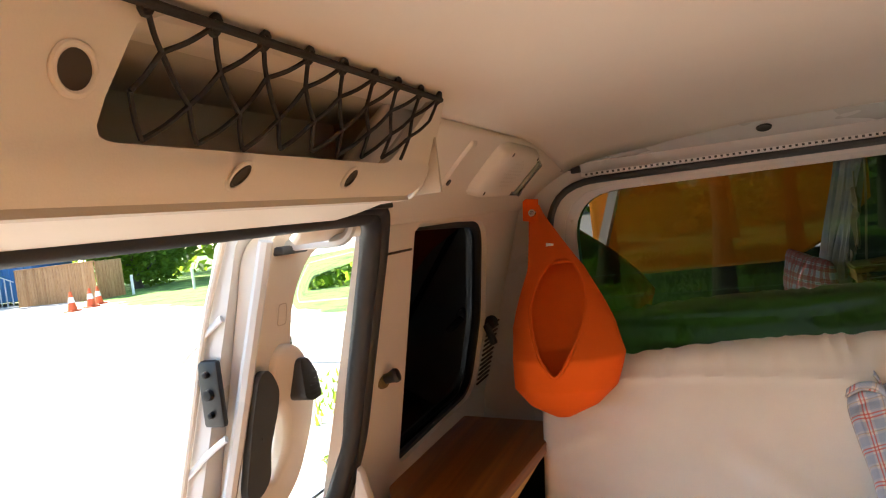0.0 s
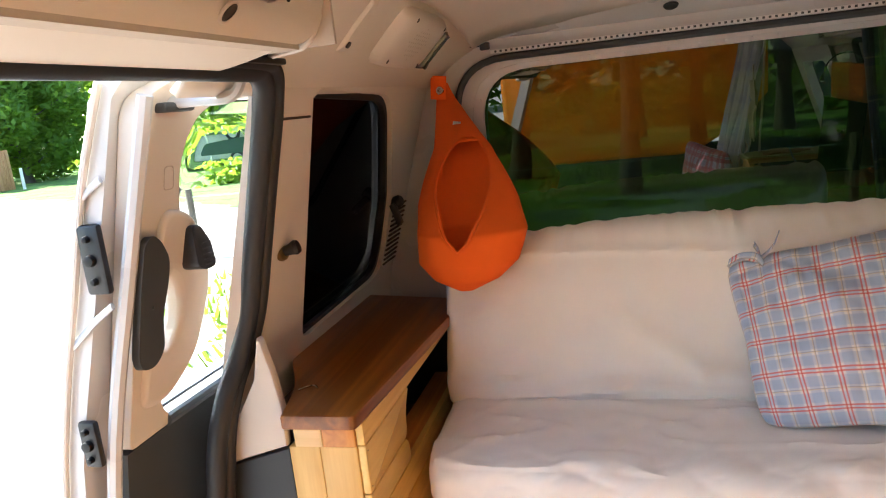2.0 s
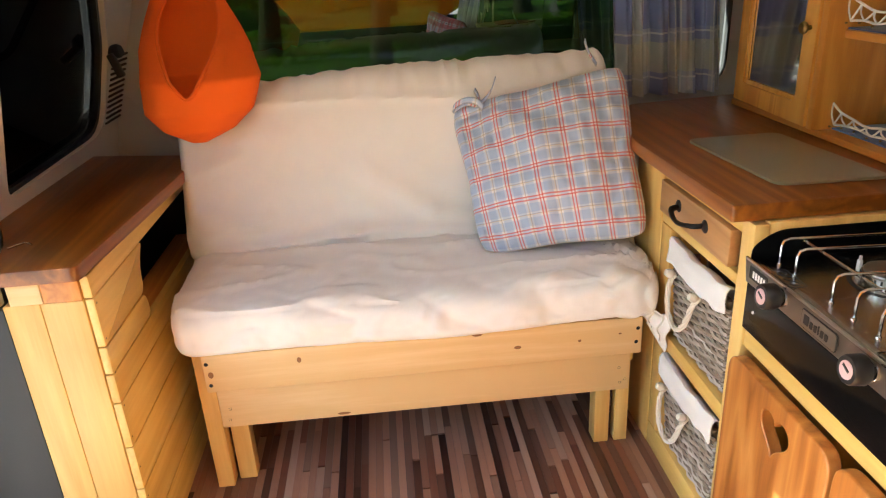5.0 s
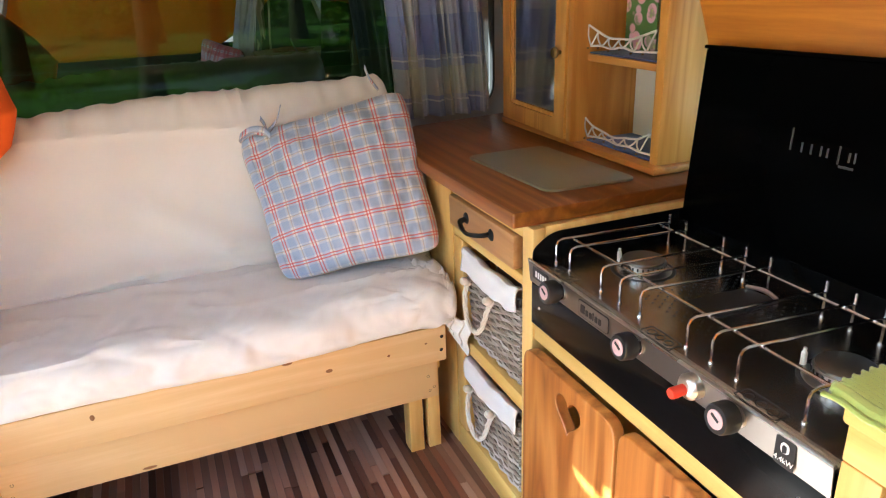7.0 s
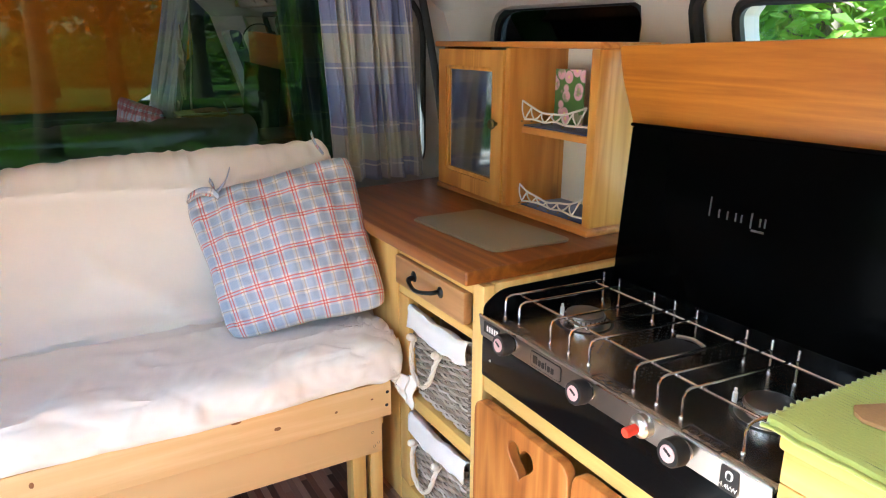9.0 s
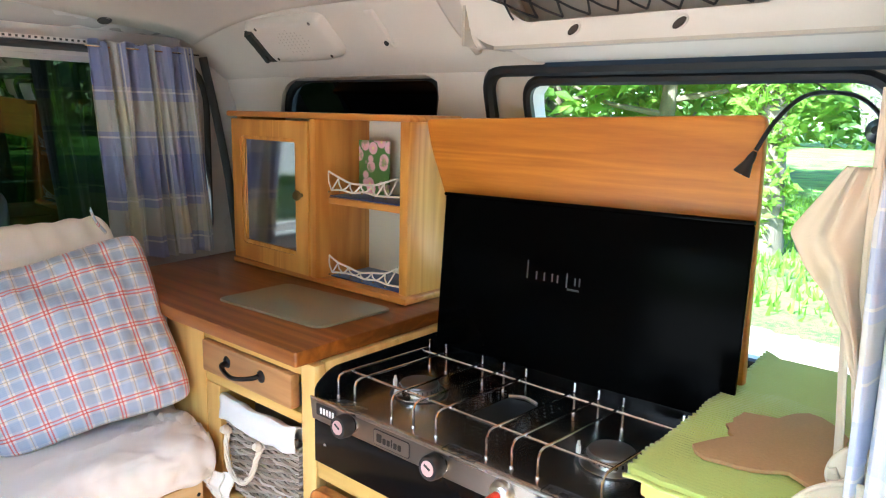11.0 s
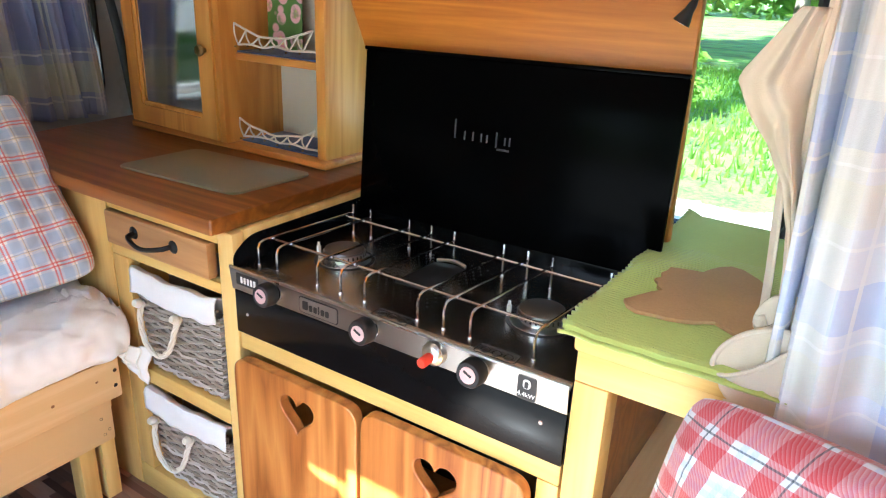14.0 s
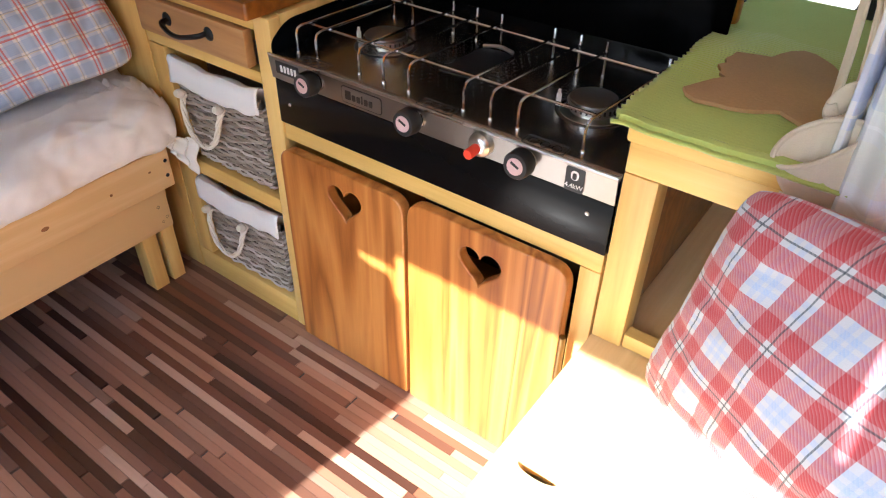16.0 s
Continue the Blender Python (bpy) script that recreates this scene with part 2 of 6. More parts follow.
RED_PLAID = plaid("red_blue_check", (0.56, 0.58, 0.62),
                  [((0.30, 0.45, 0.74), [(0.06, 0.07), (0.94, 0.07)], 0.35), ((0.44, 0.006, 0.014), [(0.31, 0.23), (0.69, 0.23)], 0.68), ((0.02, 0.04, 0.06), [(0.5, 0.022)], 0.7)], 0.083)
CURTAIN = plaid("blue_cream_check", (0.68, 0.70, 0.76),
                [((0.33, 0.39, 0.66), [(0.2, 0.38)], 0.7), ((0.82, 0.81, 0.64), [(0.65, 0.28)], 0.6), ((0.90, 0.90, 0.90), [(0.43, 0.018), (0.84, 0.018)], 0.85)],
                0.26, through_light=0.5, twill=False)

# lighter copy of the curtain check, with the light on it in its colours
DIVIDER = plaid("lit_blue_check", (0.80, 0.82, 0.88),
                [((0.50, 0.60, 0.86), [(0.2, 0.26)], 0.6), ((0.82, 0.80, 0.70), [(0.62, 0.24)], 0.5), ((0.9, 0.9, 0.9), [(0.42, 0.02), (0.85, 0.02)], 0.8)],
                0.19, through_light=0.12, twill=False)


def weathered(name, colours, island=False, rough=0.42, coat=0.25):
    """Timber whose pieces differ: colours by each piece's own random number."""
    m = Mat(name)
    src = m.nt.nodes.new("ShaderNodeNewGeometry").outputs["Random Per Island"] if island else m.nt.nodes.new("ShaderNodeObjectInfo").outputs["Random"]
    stops = [((i + 0.5) / len(colours), c) for i, c in enumerate(colours)]
    col = m.ramp(src, *stops)
    fib = m.noise(m.mapped((1, 0.05, 1)), 160, 4, 0.7)
    col = m.mix(m.math("MULTIPLY", fib, 0.55), col, m.mix(0.5, col, (0.05, 0.02, 0.015)))
    m.set(Base_Color=col, Roughness=m.math("ADD", m.math("MULTIPLY", fib, 0.15), rough - 0.07), Coat_Weight=coat, Coat_Roughness=0.2)
    m.bump(fib, 0.05, 0.0008)
    return m.mat


STRIP_COLOURS = [(0.045, 0.016, 0.010), (0.22, 0.095, 0.055), (0.42, 0.23, 0.15), (0.075, 0.028, 0.017), (0.54, 0.36, 0.26), (0.25, 0.095, 0.05), (0.12, 0.05, 0.032), (0.46, 0.25, 0.16)]
STRIP = weathered("laminate_strip", STRIP_COLOURS)
STRIP_JOINED = weathered("laminate_strip_joined", STRIP_COLOURS, island=True)
WICKER = weathered("grey_wicker", [(0.28, 0.22, 0.16), (0.48, 0.41, 0.33), (0.62, 0.54, 0.46), (0.36, 0.29, 0.22)], island=True, rough=0.75, coat=0.0)

# ---- building helpers ----
PLACE = {}


def thing(name, at, label, category, group="", kind=""):
    """An Empty at the base of a thing, which parents its parts."""
    ob = new(name)
    ob.location = at
    ob.empty_display_size = 0.05
    PLACE[ob] = Vector(at)
    return tagged(ob, label, category, group, kind)


def part(name, bm, material, parent=None, label="", smooth=True, kind=""):
    """Links a bmesh, in world metres, as one mesh object under a thing or a part."""
    me = bpy.data.meshes.new(name)
    bm.normal_update()
    bm.to_mesh(me)
    bm.free()
    me.materials.append(material)
    if smooth:
        me.shade_smooth()
        me.set_sharp_from_angle(angle=radians(38))
    ob = new(name, me)
    if parent is not None:
        ob.parent = parent
        ob.matrix_parent_inverse = Matrix.Translation(-PLACE.get(parent, Vector((0, 0, 0))))
    if label:
        ob["label"] = label
    if kind:
        ob["kind"] = kind
    return ob


def thicken(ob, t, offset=-1):
    s = ob.modifiers.new("thickness", "SOLIDIFY")
    s.thickness, s.offset = t, offset
    return ob


def box(x0, x1, y0, y1, z0, z1, bev=0.002, m=None, seg=2):
    bm = bmesh.new()
    bmesh.ops.create_cube(bm, size=1.0)
    for v in bm.verts:
        v.co = ((x0 + x1) / 2 + v.co.x * (x1 - x0), (y0 + y1) / 2 + v.co.y * (y1 - y0), (z0 + z1) / 2 + v.co.z * (z1 - z0))
    if bev:
        bmesh.ops.bevel(bm, geom=bm.edges[:], offset=bev, segments=seg, profile=0.5, affect="EDGES")
    if m is not None:
        bm.transform(m)
    return bm


def join(*bms):
    out = bmesh.new()
    for b in bms:
        me = bpy.data.meshes.new("tmp")
        b.to_mesh(me)
        b.free()
        out.from_mesh(me)
        bpy.data.meshes.remove(me)
    return out


def prism(pts, plane, a, b, bev=0.0, holes=None):
    """A polygon in the plane 'xy', 'yz' or 'xz', drawn out from a to b along the third axis."""
    def at(p, c):
        return {"xy": (p[0], p[1], c), "yz": (c, p[0], p[1]), "xz": (p[0], c, p[1])}[plane]
    bm = bmesh.new()
    lo = [bm.verts.new(at(p, a)) for p in pts]
    hi = [bm.verts.new(at(p, b)) for p in pts]
    n = len(pts)
    bm.faces.new(lo)
    bm.faces.new(hi)
    for i in range(n):
        bm.faces.new((lo[i], lo[(i + 1) % n], hi[(i + 1) % n], hi[i]))
    bmesh.ops.recalc_face_normals(bm, faces=bm.faces[:])
    if bev:
        edges = [e for e in bm.edges if (e.verts[0] in lo) == (e.verts[1] in lo)]
        bmesh.ops.bevel(bm, geom=edges, offset=bev, segments=2, profile=0.5, affect="EDGES")
    return bm


def rounded(pts, r, n=5):
    """A polygon with its corners rounded; r is one radius or one for each corner."""
    out = []
    k = len(pts)
    rs = r if isinstance(r, (list, tuple)) else [r] * k
    for i in range(k):
        p, a, b = Vector(pts[i]), Vector(pts[i - 1]), Vector(pts[(i + 1) % k])
        da, db = (a - p), (b - p)
        la, lb = da.length, db.length
        d = min(rs[i], la * 0.49, lb * 0.49)
        s, e = p + da / la * d, p + db / lb * d
        for j in range(n + 1):
            t = j / n
            q = s * (1 - t) ** 2 + p * 2 * t * (1 - t) + e * t ** 2
            out.append((q.x, q.y))
    return out


def polar(poly, c, ang):
    """Where the ray from c at that angle leaves the polygon."""
    d = Vector((math.cos(ang), math.sin(ang)))
    best = None
    for i in range(len(poly)):
        p, q = Vector(poly[i]) - c, Vector(poly[(i + 1) % len(poly)]) - c
        e = q - p
        den = d.x * e.y - d.y * e.x
        if abs(den) < 1e-12:
            continue
        t = (p.x * e.y - p.y * e.x) / den
        s = (p.x * d.y - p.y * d.x) / den
        if t > 0 and -1e-6 <= s <= 1 + 1e-6 and (best is None or t > best):
            best = t
    return c + d * best


def ring(outer, inner, fn, thick, steps=4, n=96, flip=False):
    """A panel with an opening: the strip between two outlines, bent by fn(u, v, d) where d is the depth, with a real thickness."""
    c = sum((Vector(p) for p in inner), Vector((0, 0))) / len(inner)
    angs = set(2 * math.pi * i / n for i in range(n))
    angs |= set(math.atan2(p[1] - c.y, p[0] - c.x) % (2 * math.pi) for p in outer)
    angs = sorted(angs)
    bm = bmesh.new()
    rows = []
    for depth in (0.0, thick):
        grid = []
        for s in range(steps + 1):
            f = s / steps
            grid.append([bm.verts.new(fn(*(polar(inner, c, a) * (1 - f) + polar(outer, c, a) * f), depth)) for a in angs])
        rows.append(grid)
    k = len(angs)
    for side in (0, 1):
        g = rows[side]
        for s in range(steps):
            for i in range(k):
                bm.faces.new((g[s][i], g[s][(i + 1) % k], g[s + 1][(i + 1) % k], g[s + 1][i]))
    for s in (0, steps):
        for i in range(k):
            bm.faces.new((rows[0][s][i], rows[0][s][(i + 1) % k], rows[1][s][(i + 1) % k], rows[1][s][i]))
    bmesh.ops.recalc_face_normals(bm, faces=bm.faces[:])
    return bm


def fill(outline, fn, n=None):
    """A thin pane over an outline, as a fan of rings bent by fn."""
    c = sum((Vector(p) for p in outline), Vector((0, 0))) / len(outline)
    bm = bmesh.new()
    mid = bm.verts.new(fn(c.x, c.y, 0))
    loops = []
    for f in (0.33, 0.66, 1.0):
        loops.append([bm.verts.new(fn(*(c * (1 - f) + Vector(p) * f), 0)) for p in outline])
    k = len(outline)
    for i in range(k):
        bm.faces.new((mid, loops[0][i], loops[0][(i + 1) % k]))
        for s in (0, 1):
            bm.faces.new((loops[s][i], loops[s][(i + 1) % k], loops[s + 1][(i + 1) % k], loops[s + 1][i]))
    bmesh.ops.recalc_face_normals(bm, faces=bm.faces[:])
    return bm


def smooth_path(pts, per=6, closed=False):
    """A soft curve through the points."""
    p = [Vector(q) for q in pts]
    n = len(p)
    out = []
    for i in range(n if closed else n - 1):
        a, b, c, d = (p[(i - 1) % n], p[i], p[(i + 1) % n], p[(i + 2) % n]) if closed else (p[max(i - 1, 0)], p[i], p[i + 1], p[min(i + 2, n - 1)])
        for j in range(per):
            t = j / per
            out.append(0.5 * ((2 * b) + (c - a) * t + (2 * a - 5 * b + 4 * c - d) * t * t + (3 * b - a - 3 * c + d) * t ** 3))
    if not closed:
        out.append(p[-1])
    return out


def tube(pts, r, n=8, closed=False, bm=None, flat=1.0, taper=None):
    """A round bar along the points."""
    bm = bm or bmesh.new()
    p = [Vector(q) for q in pts]
    k = len(p)
    rings, normal = [], None
    for i in range(k):
        t = (p[(i + 1) % k] - p[i - 1]) if closed else (p[min(i + 1, k - 1)] - p[max(i - 1, 0)])
        t.normalize()
        if normal is None:
            normal = t.orthogonal().normalized()
        else:
            normal = (normal - t * normal.dot(t))
            normal = normal.normalized() if normal.length > 1e-6 else t.orthogonal().normalized()
        bi = t.cross(normal)
        rr = r if taper is None else r * taper(i / max(1, k - 1))
        rings.append([bm.verts.new(p[i] + normal * (rr * math.cos(2 * math.pi * j / n)) + bi * (rr * flat * math.sin(2 * math.pi * j / n))) for j in range(n)])
    for i in range(k if closed else k - 1):
        a, b = rings[i], rings[(i + 1) % k]
        for j in range(n):
            bm.faces.new((a[j], a[(j + 1) % n], b[(j + 1) % n], b[j]))
    if not closed:
        bm.faces.new(rings[0][::-1])
        bm.faces.new(rings[-1])
    return bm


def lathe(profile, m, n=20):
    """A turned body: (radius, height) pairs about the local z axis of the pose m."""
    bm = bmesh.new()
    rings = []
    for r, h in profile:
        if r < 1e-6:
            rings.append([bm.verts.new((0, 0, h))])
        else:
            rings.append([bm.verts.new((r * math.cos(2 * math.pi * j / n), r * math.sin(2 * math.pi * j / n), h)) for j in range(n)])
    for a, b in zip(rings, rings[1:]):
        for j in range(n):
            vs = [a[j % len(a)], a[(j + 1) % len(a)], b[(j + 1) % len(b)], b[j % len(b)]]
            vs = list(dict.fromkeys(vs))
            if len(vs) > 2:
                bm.faces.new(vs)
    for end in (rings[0], rings[-1]):
        if len(end) > 2:
            bm.faces.new(end)
    bmesh.ops.recalc_face_normals(bm, faces=bm.faces[:])
    bm.transform(m)
    return bm


def axis(p, d):
    """A pose at p whose z axis points along d."""
    return Matrix.Translation(p) @ Vector(d).to_track_quat("Z", "Y").to_matrix().to_4x4()


def surface(fn, nu, nv, su=1.0, sv=1.0, closed=False):
    """A sheet fn(u, v) for u, v in 0..1 with a UV map in metres."""
    bm = bmesh.new()
    uv = bm.loops.layers.uv.new("uv")
    g = [[bm.verts.new(fn(i / nu, j / nv)) for j in range(nv + 1)] for i in range(nu + 1)]
    for i in range(nu):
        for j in range(nv):
            f = bm.faces.new((g[i][j], g[i + 1][j], g[i + 1][j + 1], g[i][j + 1]))
            for lo, (a, b) in zip(f.loops, ((i, j), (i + 1, j), (i + 1, j + 1), (i, j + 1))):
                lo[uv].uv = (a / nu * su, b / nv * sv)
    return bm


def lerp(table, v):
    """Straight interpolation in a table of (key, value)."""
    for (a, x), (b, y) in zip(table, table[1:]):
        if v <= b:
            return x + (y - x) * max(0.0, (v - a) / (b - a))
    return table[-1][1]

# ---- the van's shell ----
MID = 0.642                    # the van's middle line
WALL = [(-0.7, -0.33), (0.30, -0.32), (0.62, -0.265), (1.10, -0.105), (1.16, -0.045), (1.2, 0.0)]


def side(s, inward):
    """The x of a distance from the left wall's zero line, on the left (s = -1) or the right (s = 1)."""
    return inward if s < 0 else 2 * MID - inward


def wall_point(s, extra=0.0):
    def fn(y, z, d):
        return (side(s, lerp(WALL, z) + extra - d), y, z)
    return fn


def empty_setting(name, label, category):
    return thing(name, (MID, 0.6, 0), label, category, kind="structure")


floor = part("floor", box(-0.34, 1.63, -1.0, 2.05, -0.05, -0.004, 0.0), TRIM_DARK)
tagged(floor, "strip-patterned brown laminate floor of the van", "floor", kind="structure")

# roof lining, one arched sheet that falls to the tailgate header
ARCH = [(0.035, 1.236), (0.06, 1.2465), (0.10, 1.256), (0.16, 1.264), (0.28, 1.272), (0.45, 1.277)]
ARCH = ARCH + [(MID, 1.278)] + [(2 * MID - x, z) for x, z in ARCH[::-1]]


def roof(u, v):
    k = u * (len(ARCH) - 1)
    i = min(int(k), len(ARCH) - 2)
    f = k - i
    x = ARCH[i][0] * (1 - f) + ARCH[i + 1][0] * f
    z = ARCH[i][1] * (1 - f) + ARCH[i + 1][1] * f
    y = -0.95 + v * (1.90 + 0.95)
    drop = max(0.0, (y - 1.45) / 0.45)
    z -= 0.062 * drop ** 2 * (1 if abs(x - MID) < 0.62 else 0.8)
    return (x, y, z)


ceiling = thicken(part("ceiling", surface(roof, 24, 40), HEADLINER), 0.02, 1)
tagged(ceiling, "beige moulded headliner of the van", "ceiling", kind="structure")

BAND = [(-0.118, 1.09), (-0.085, 1.118), (-0.045, 1.16), (-0.015, 1.19), (0.012, 1.215), (0.036, 1.2345)]


def band(s, y0, y1, lo=0.0):
    def fn(u, v):
        k = (lo + u * (1 - lo)) * (len(BAND) - 1)
        i = min(int(k), len(BAND) - 2)
        f = k - i
        x = BAND[i][0] * (1 - f) + BAND[i + 1][0] * f
        z = BAND[i][1] * (1 - f) + BAND[i + 1][1] * f
        y = y0 + (y1 - y0) * v
        drop = max(0.0, (y - 1.55) / 0.4)
        return (side(s, x), y, z - 0.05 * drop ** 2 * u)
    return thicken(part("upper_trim", surface(fn, 12, 24), TRIM), 0.012, 1 if s < 0 else -1)


QUARTER = {-1: [(1.26, 1.098), (1.685, 1.084), (1.83, 0.84), (1.87, 0.64), (1.39, 0.625)], 1: [(1.165, 1.098), (1.74, 1.098), (1.80, 0.84), (1.84, 0.64), (1.36, 0.625)]}
for s, name in ((-1, "wall_left"), (1, "wall_right")):
    wall = empty_setting(name, "beige plastic side trim of the van", "wall")
    for b, y0, y1 in (("rear", 0.905, 2.0), ("front", -0.95, 0.27)):
        band(s, y0, y1).parent = wall
        wall.children[-1].matrix_parent_inverse = Matrix.Translation(-PLACE[wall])
    outline = rounded(QUARTER[s], [0.02, 0.07, 0.02, 0.07, 0.03] if s < 0 else [0.05, 0.12, 0.02, 0.07, 0.03])
    part("quarter_trim", ring([(1.165 if s < 0 else 1.05, 0.40), (2.03, 0.40), (2.03, 1.10), (1.112 if s < 0 else 1.05, 1.10)], outline, wall_point(s), 0.035), TRIM, wall)
    part("lower_trim", ring([(1.08, -0.02), (2.0, -0.02), (2.0, 0.395), (1.09, 0.395)], [(1.5, 0.2), (1.52, 0.2), (1.52, 0.22), (1.5, 0.22)], wall_point(s, 0.012), 0.03), TRIM_DARK, wall)
    win = empty_setting("window_1" if s < 0 else "window_2", "black privacy-glass quarter window with a rubber edge", "window")
    inner = [(p[0] + (1.56 - p[0]) * 0.05, p[1] + (0.86 - p[1]) * 0.05) for p in outline]
    part("window_frame", ring(outline, inner, wall_point(s, -0.012), 0.012, 1), RUBBER, win)
    part("pane", fill(outline, wall_point(s, -0.028)), PRIVACY, win)
    # opaque black sheet added behind the glass to keep it dark
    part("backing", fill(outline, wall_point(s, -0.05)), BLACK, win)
    # front corner post by the cab, plain
    part("front_post", ring([(-0.98, -0.02), (-0.20, -0.02), (-0.20, 1.10), (-0.98, 1.10)], rounded([(-0.85, 0.55), (-0.35, 0.55), (-0.35, 1.02), (-0.85, 1.02)], 0.06), wall_point(s), 0.05), TRIM, wall)


# overhead lockers with their fronts
def locker(s):
    loc = thing("overhead_locker", (side(s, 0.02), 0.62, 1.13), "beige moulded overhead locker with an open front", "locker", "overhead lockers")

    def face(y, z, d):
        return (side(s, 0.028 + (z - 1.13) * 0.38 - d + 0.006 * math.sin(min(1, max(0, (z - 1.13) / 0.04)) * math.pi)), y, z)
    mouth = rounded([(0.462, 1.168), (0.862, 1.166), (0.955, 1.243), (0.49, 1.243)], [0.02, 0.02, 0.006, 0.015])
    part("front", ring(rounded([(0.27, 1.132), (0.945, 1.132), (0.985, 1.175), (0.985, 1.2445), (0.27, 1.2445)], [0.01, 0.05, 0.03, 0.004, 0.004]), mouth, face, 0.012, 5), TRIM, loc)
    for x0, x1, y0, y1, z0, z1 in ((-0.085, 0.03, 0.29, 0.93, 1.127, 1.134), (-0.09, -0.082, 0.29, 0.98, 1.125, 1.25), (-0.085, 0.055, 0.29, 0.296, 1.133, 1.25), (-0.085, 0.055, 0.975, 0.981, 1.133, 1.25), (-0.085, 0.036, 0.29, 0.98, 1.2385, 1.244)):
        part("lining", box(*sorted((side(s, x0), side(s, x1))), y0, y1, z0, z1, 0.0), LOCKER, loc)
    part("soffit", surface(lambda u, v: (side(s, -0.085 + 0.115 * u), 0.27 + 0.64 * v, 1.112 + 0.021 * u ** 1.5), 6, 2), TRIM, loc)
    # the screw hollows are uncut, their shade painted as dark discs
    for y in (0.595, 0.766):
        zc = 1.15
        x, _, _ = face(y, zc, -0.0015)
        part("screw_recess", lathe([(0.0, 0.0), (0.008, 0.0005), (0.0095, 0.002), (0.011, 0.001), (0.0115, -0.003)], axis((x, y, zc), (-s, 0, -0.45)) @ Matrix.Rotation(radians(35), 4, "Z") @ Matrix.Diagonal((1.15, 0.5, 1, 1)), 16), HOLE, loc)
        part("recess_lip", tube([axis((x, y, zc), (-s, 0, -0.45)) @ (Matrix.Rotation(radians(35), 3, "Z") @ Vector((0.0145 * math.cos(a), 0.0068 * math.sin(a), 0.0))) for a in [2 * math.pi * q / 20 for q in range(20)]], 0.0018, 6, closed=True), TRIM, loc)
    x, _, _ = face(0.447, 1.203, -0.001)
    part("screw_recess", lathe([(0.0, 0.0), (0.009, 0.0005), (0.0115, 0.001), (0.012, -0.002)], axis((x, 0.447, 1.203), (-s, 0, -0.3)), 24), HOLE, loc)
    part("recess_lip", tube([axis((x, 0.447, 1.203), (-s, 0, -0.3)) @ Vector((0.0135 * math.cos(a), 0.0135 * math.sin(a), 0.0005)) for a in [2 * math.pi * q / 24 for q in range(24)]], 0.0024, 8, closed=True), TRIM, loc)
    # the end of the moulding, running back into the side trim
    def trim_x(z):
        return lerp([(q[1], q[0]) for q in BAND], z)

    def end_cap(u, v):
        z = 1.131 + (1.2445 - 1.131) * u
        near = face(0.98, z, 0.004)[0] if z > 1.133 else side(s, -0.085 + 0.113 * ((z - 1.112) / 0.021) ** 0.667)
        f = v * v * (3 - 2 * v)
        bulge = 0.012 * math.sin(math.pi * u)
        return (near * (1 - f) + side(s, trim_x(z) - 0.002) * f, 0.955 + bulge + (0.095 + 0.02 * u) * v, z)
    thicken(part("end_cap", surface(end_cap, 16, 12), TRIM, loc), 0.004, 0)
    # cord net across the mouth
    net = thing("locker_net", (side(s, 0.07), 0.66, 1.17), "dark knotted cord net across the locker", "net", "locker nets")

    def on(y, z):
        return face(y, z, -0.006)
    part("top_rail", tube([on(0.46, 1.243), on(0.6, 1.2425), on(0.8, 1.242), on(0.958, 1.241)], 0.0035, 8), CORD, net)
    rng = random.Random(5)
    cells = 8

    def knot(i, j):
        top = 0.485 + i * 0.465 / cells
        bot = 0.48 + i * 0.38 / cells
        f = j / 3
        return (top * (1 - f) + bot * f + (0.018 if j % 2 else 0.0) + rng.uniform(-0.002, 0.002), 1.2415 - f * 0.072 + rng.uniform(-0.002, 0.002))
    grid = {(i, j): knot(i, j) for i in range(cells + 1) for j in range(4)}
    for i in range(cells + 1):
        for j in range(3):
            for k in ((i, j + 1), (i - 1, j + 1) if j % 2 == 0 else (i + 1, j + 1)):
                if k in grid:
                    a, b = grid[(i, j)], grid[k]
                    mid = ((a[0] + b[0]) / 2, (a[1] + b[1]) / 2 - 0.002)
                    part("cord", tube(smooth_path([on(*a), on(*mid), on(*b)], 3), 0.0019, 5), CORD, net)
        part("loop", tube([on(grid[(i, 0)][0] + 0.005 * math.cos(a), 1.2425 + 0.006 * math.sin(a)) for a in [k * math.pi / 5 for k in range(10)]], 0.0022, 5, closed=True), CORD, net)
    return loc


locker(-1)
locker(1)

# ---- tailgate: framed glass at the rear ----
tail = empty_setting("wall_rear", "white metal tailgate with rounded window opening", "wall")


def tailgate(x, z, d):
    return (x, 1.965 + (1.1 - z) * 0.01 + d, z)


RW = rounded([(0.005, 0.66), (1.28, 0.66), (1.28, 1.132), (0.005, 1.132)], [0.06, 0.06, 0.13, 0.13], 8)
part("tailgate_frame", ring([(-0.38, -0.02), (1.66, -0.02), (1.66, 1.235), (-0.38, 1.235)], RW, tailgate, 0.04), PAINT, tail)
lip = [(p[0] + (MID - p[0]) * 0.045, p[1] + (0.9 - p[1]) * 0.06) for p in RW]
part("window_flange", ring(RW, lip, lambda x, z, d: tailgate(x, z, d + 0.006), 0.010, 2), BARE, tail)
wr = empty_setting("window_3", "tinted rear window with a metal flange", "window")
pane = part("pane", fill(RW, lambda x, z, d: tailgate(x, z, 0.032)), TINT, wr)
pane.visible_shadow = False
part("seal", tube([tailgate(p[0] + (p[0] - MID) * 0.055, p[1] + (p[1] - 0.9) * 0.075, -0.012) for p in RW], 0.009, 8, closed=True), TRIM_DARK, wr)
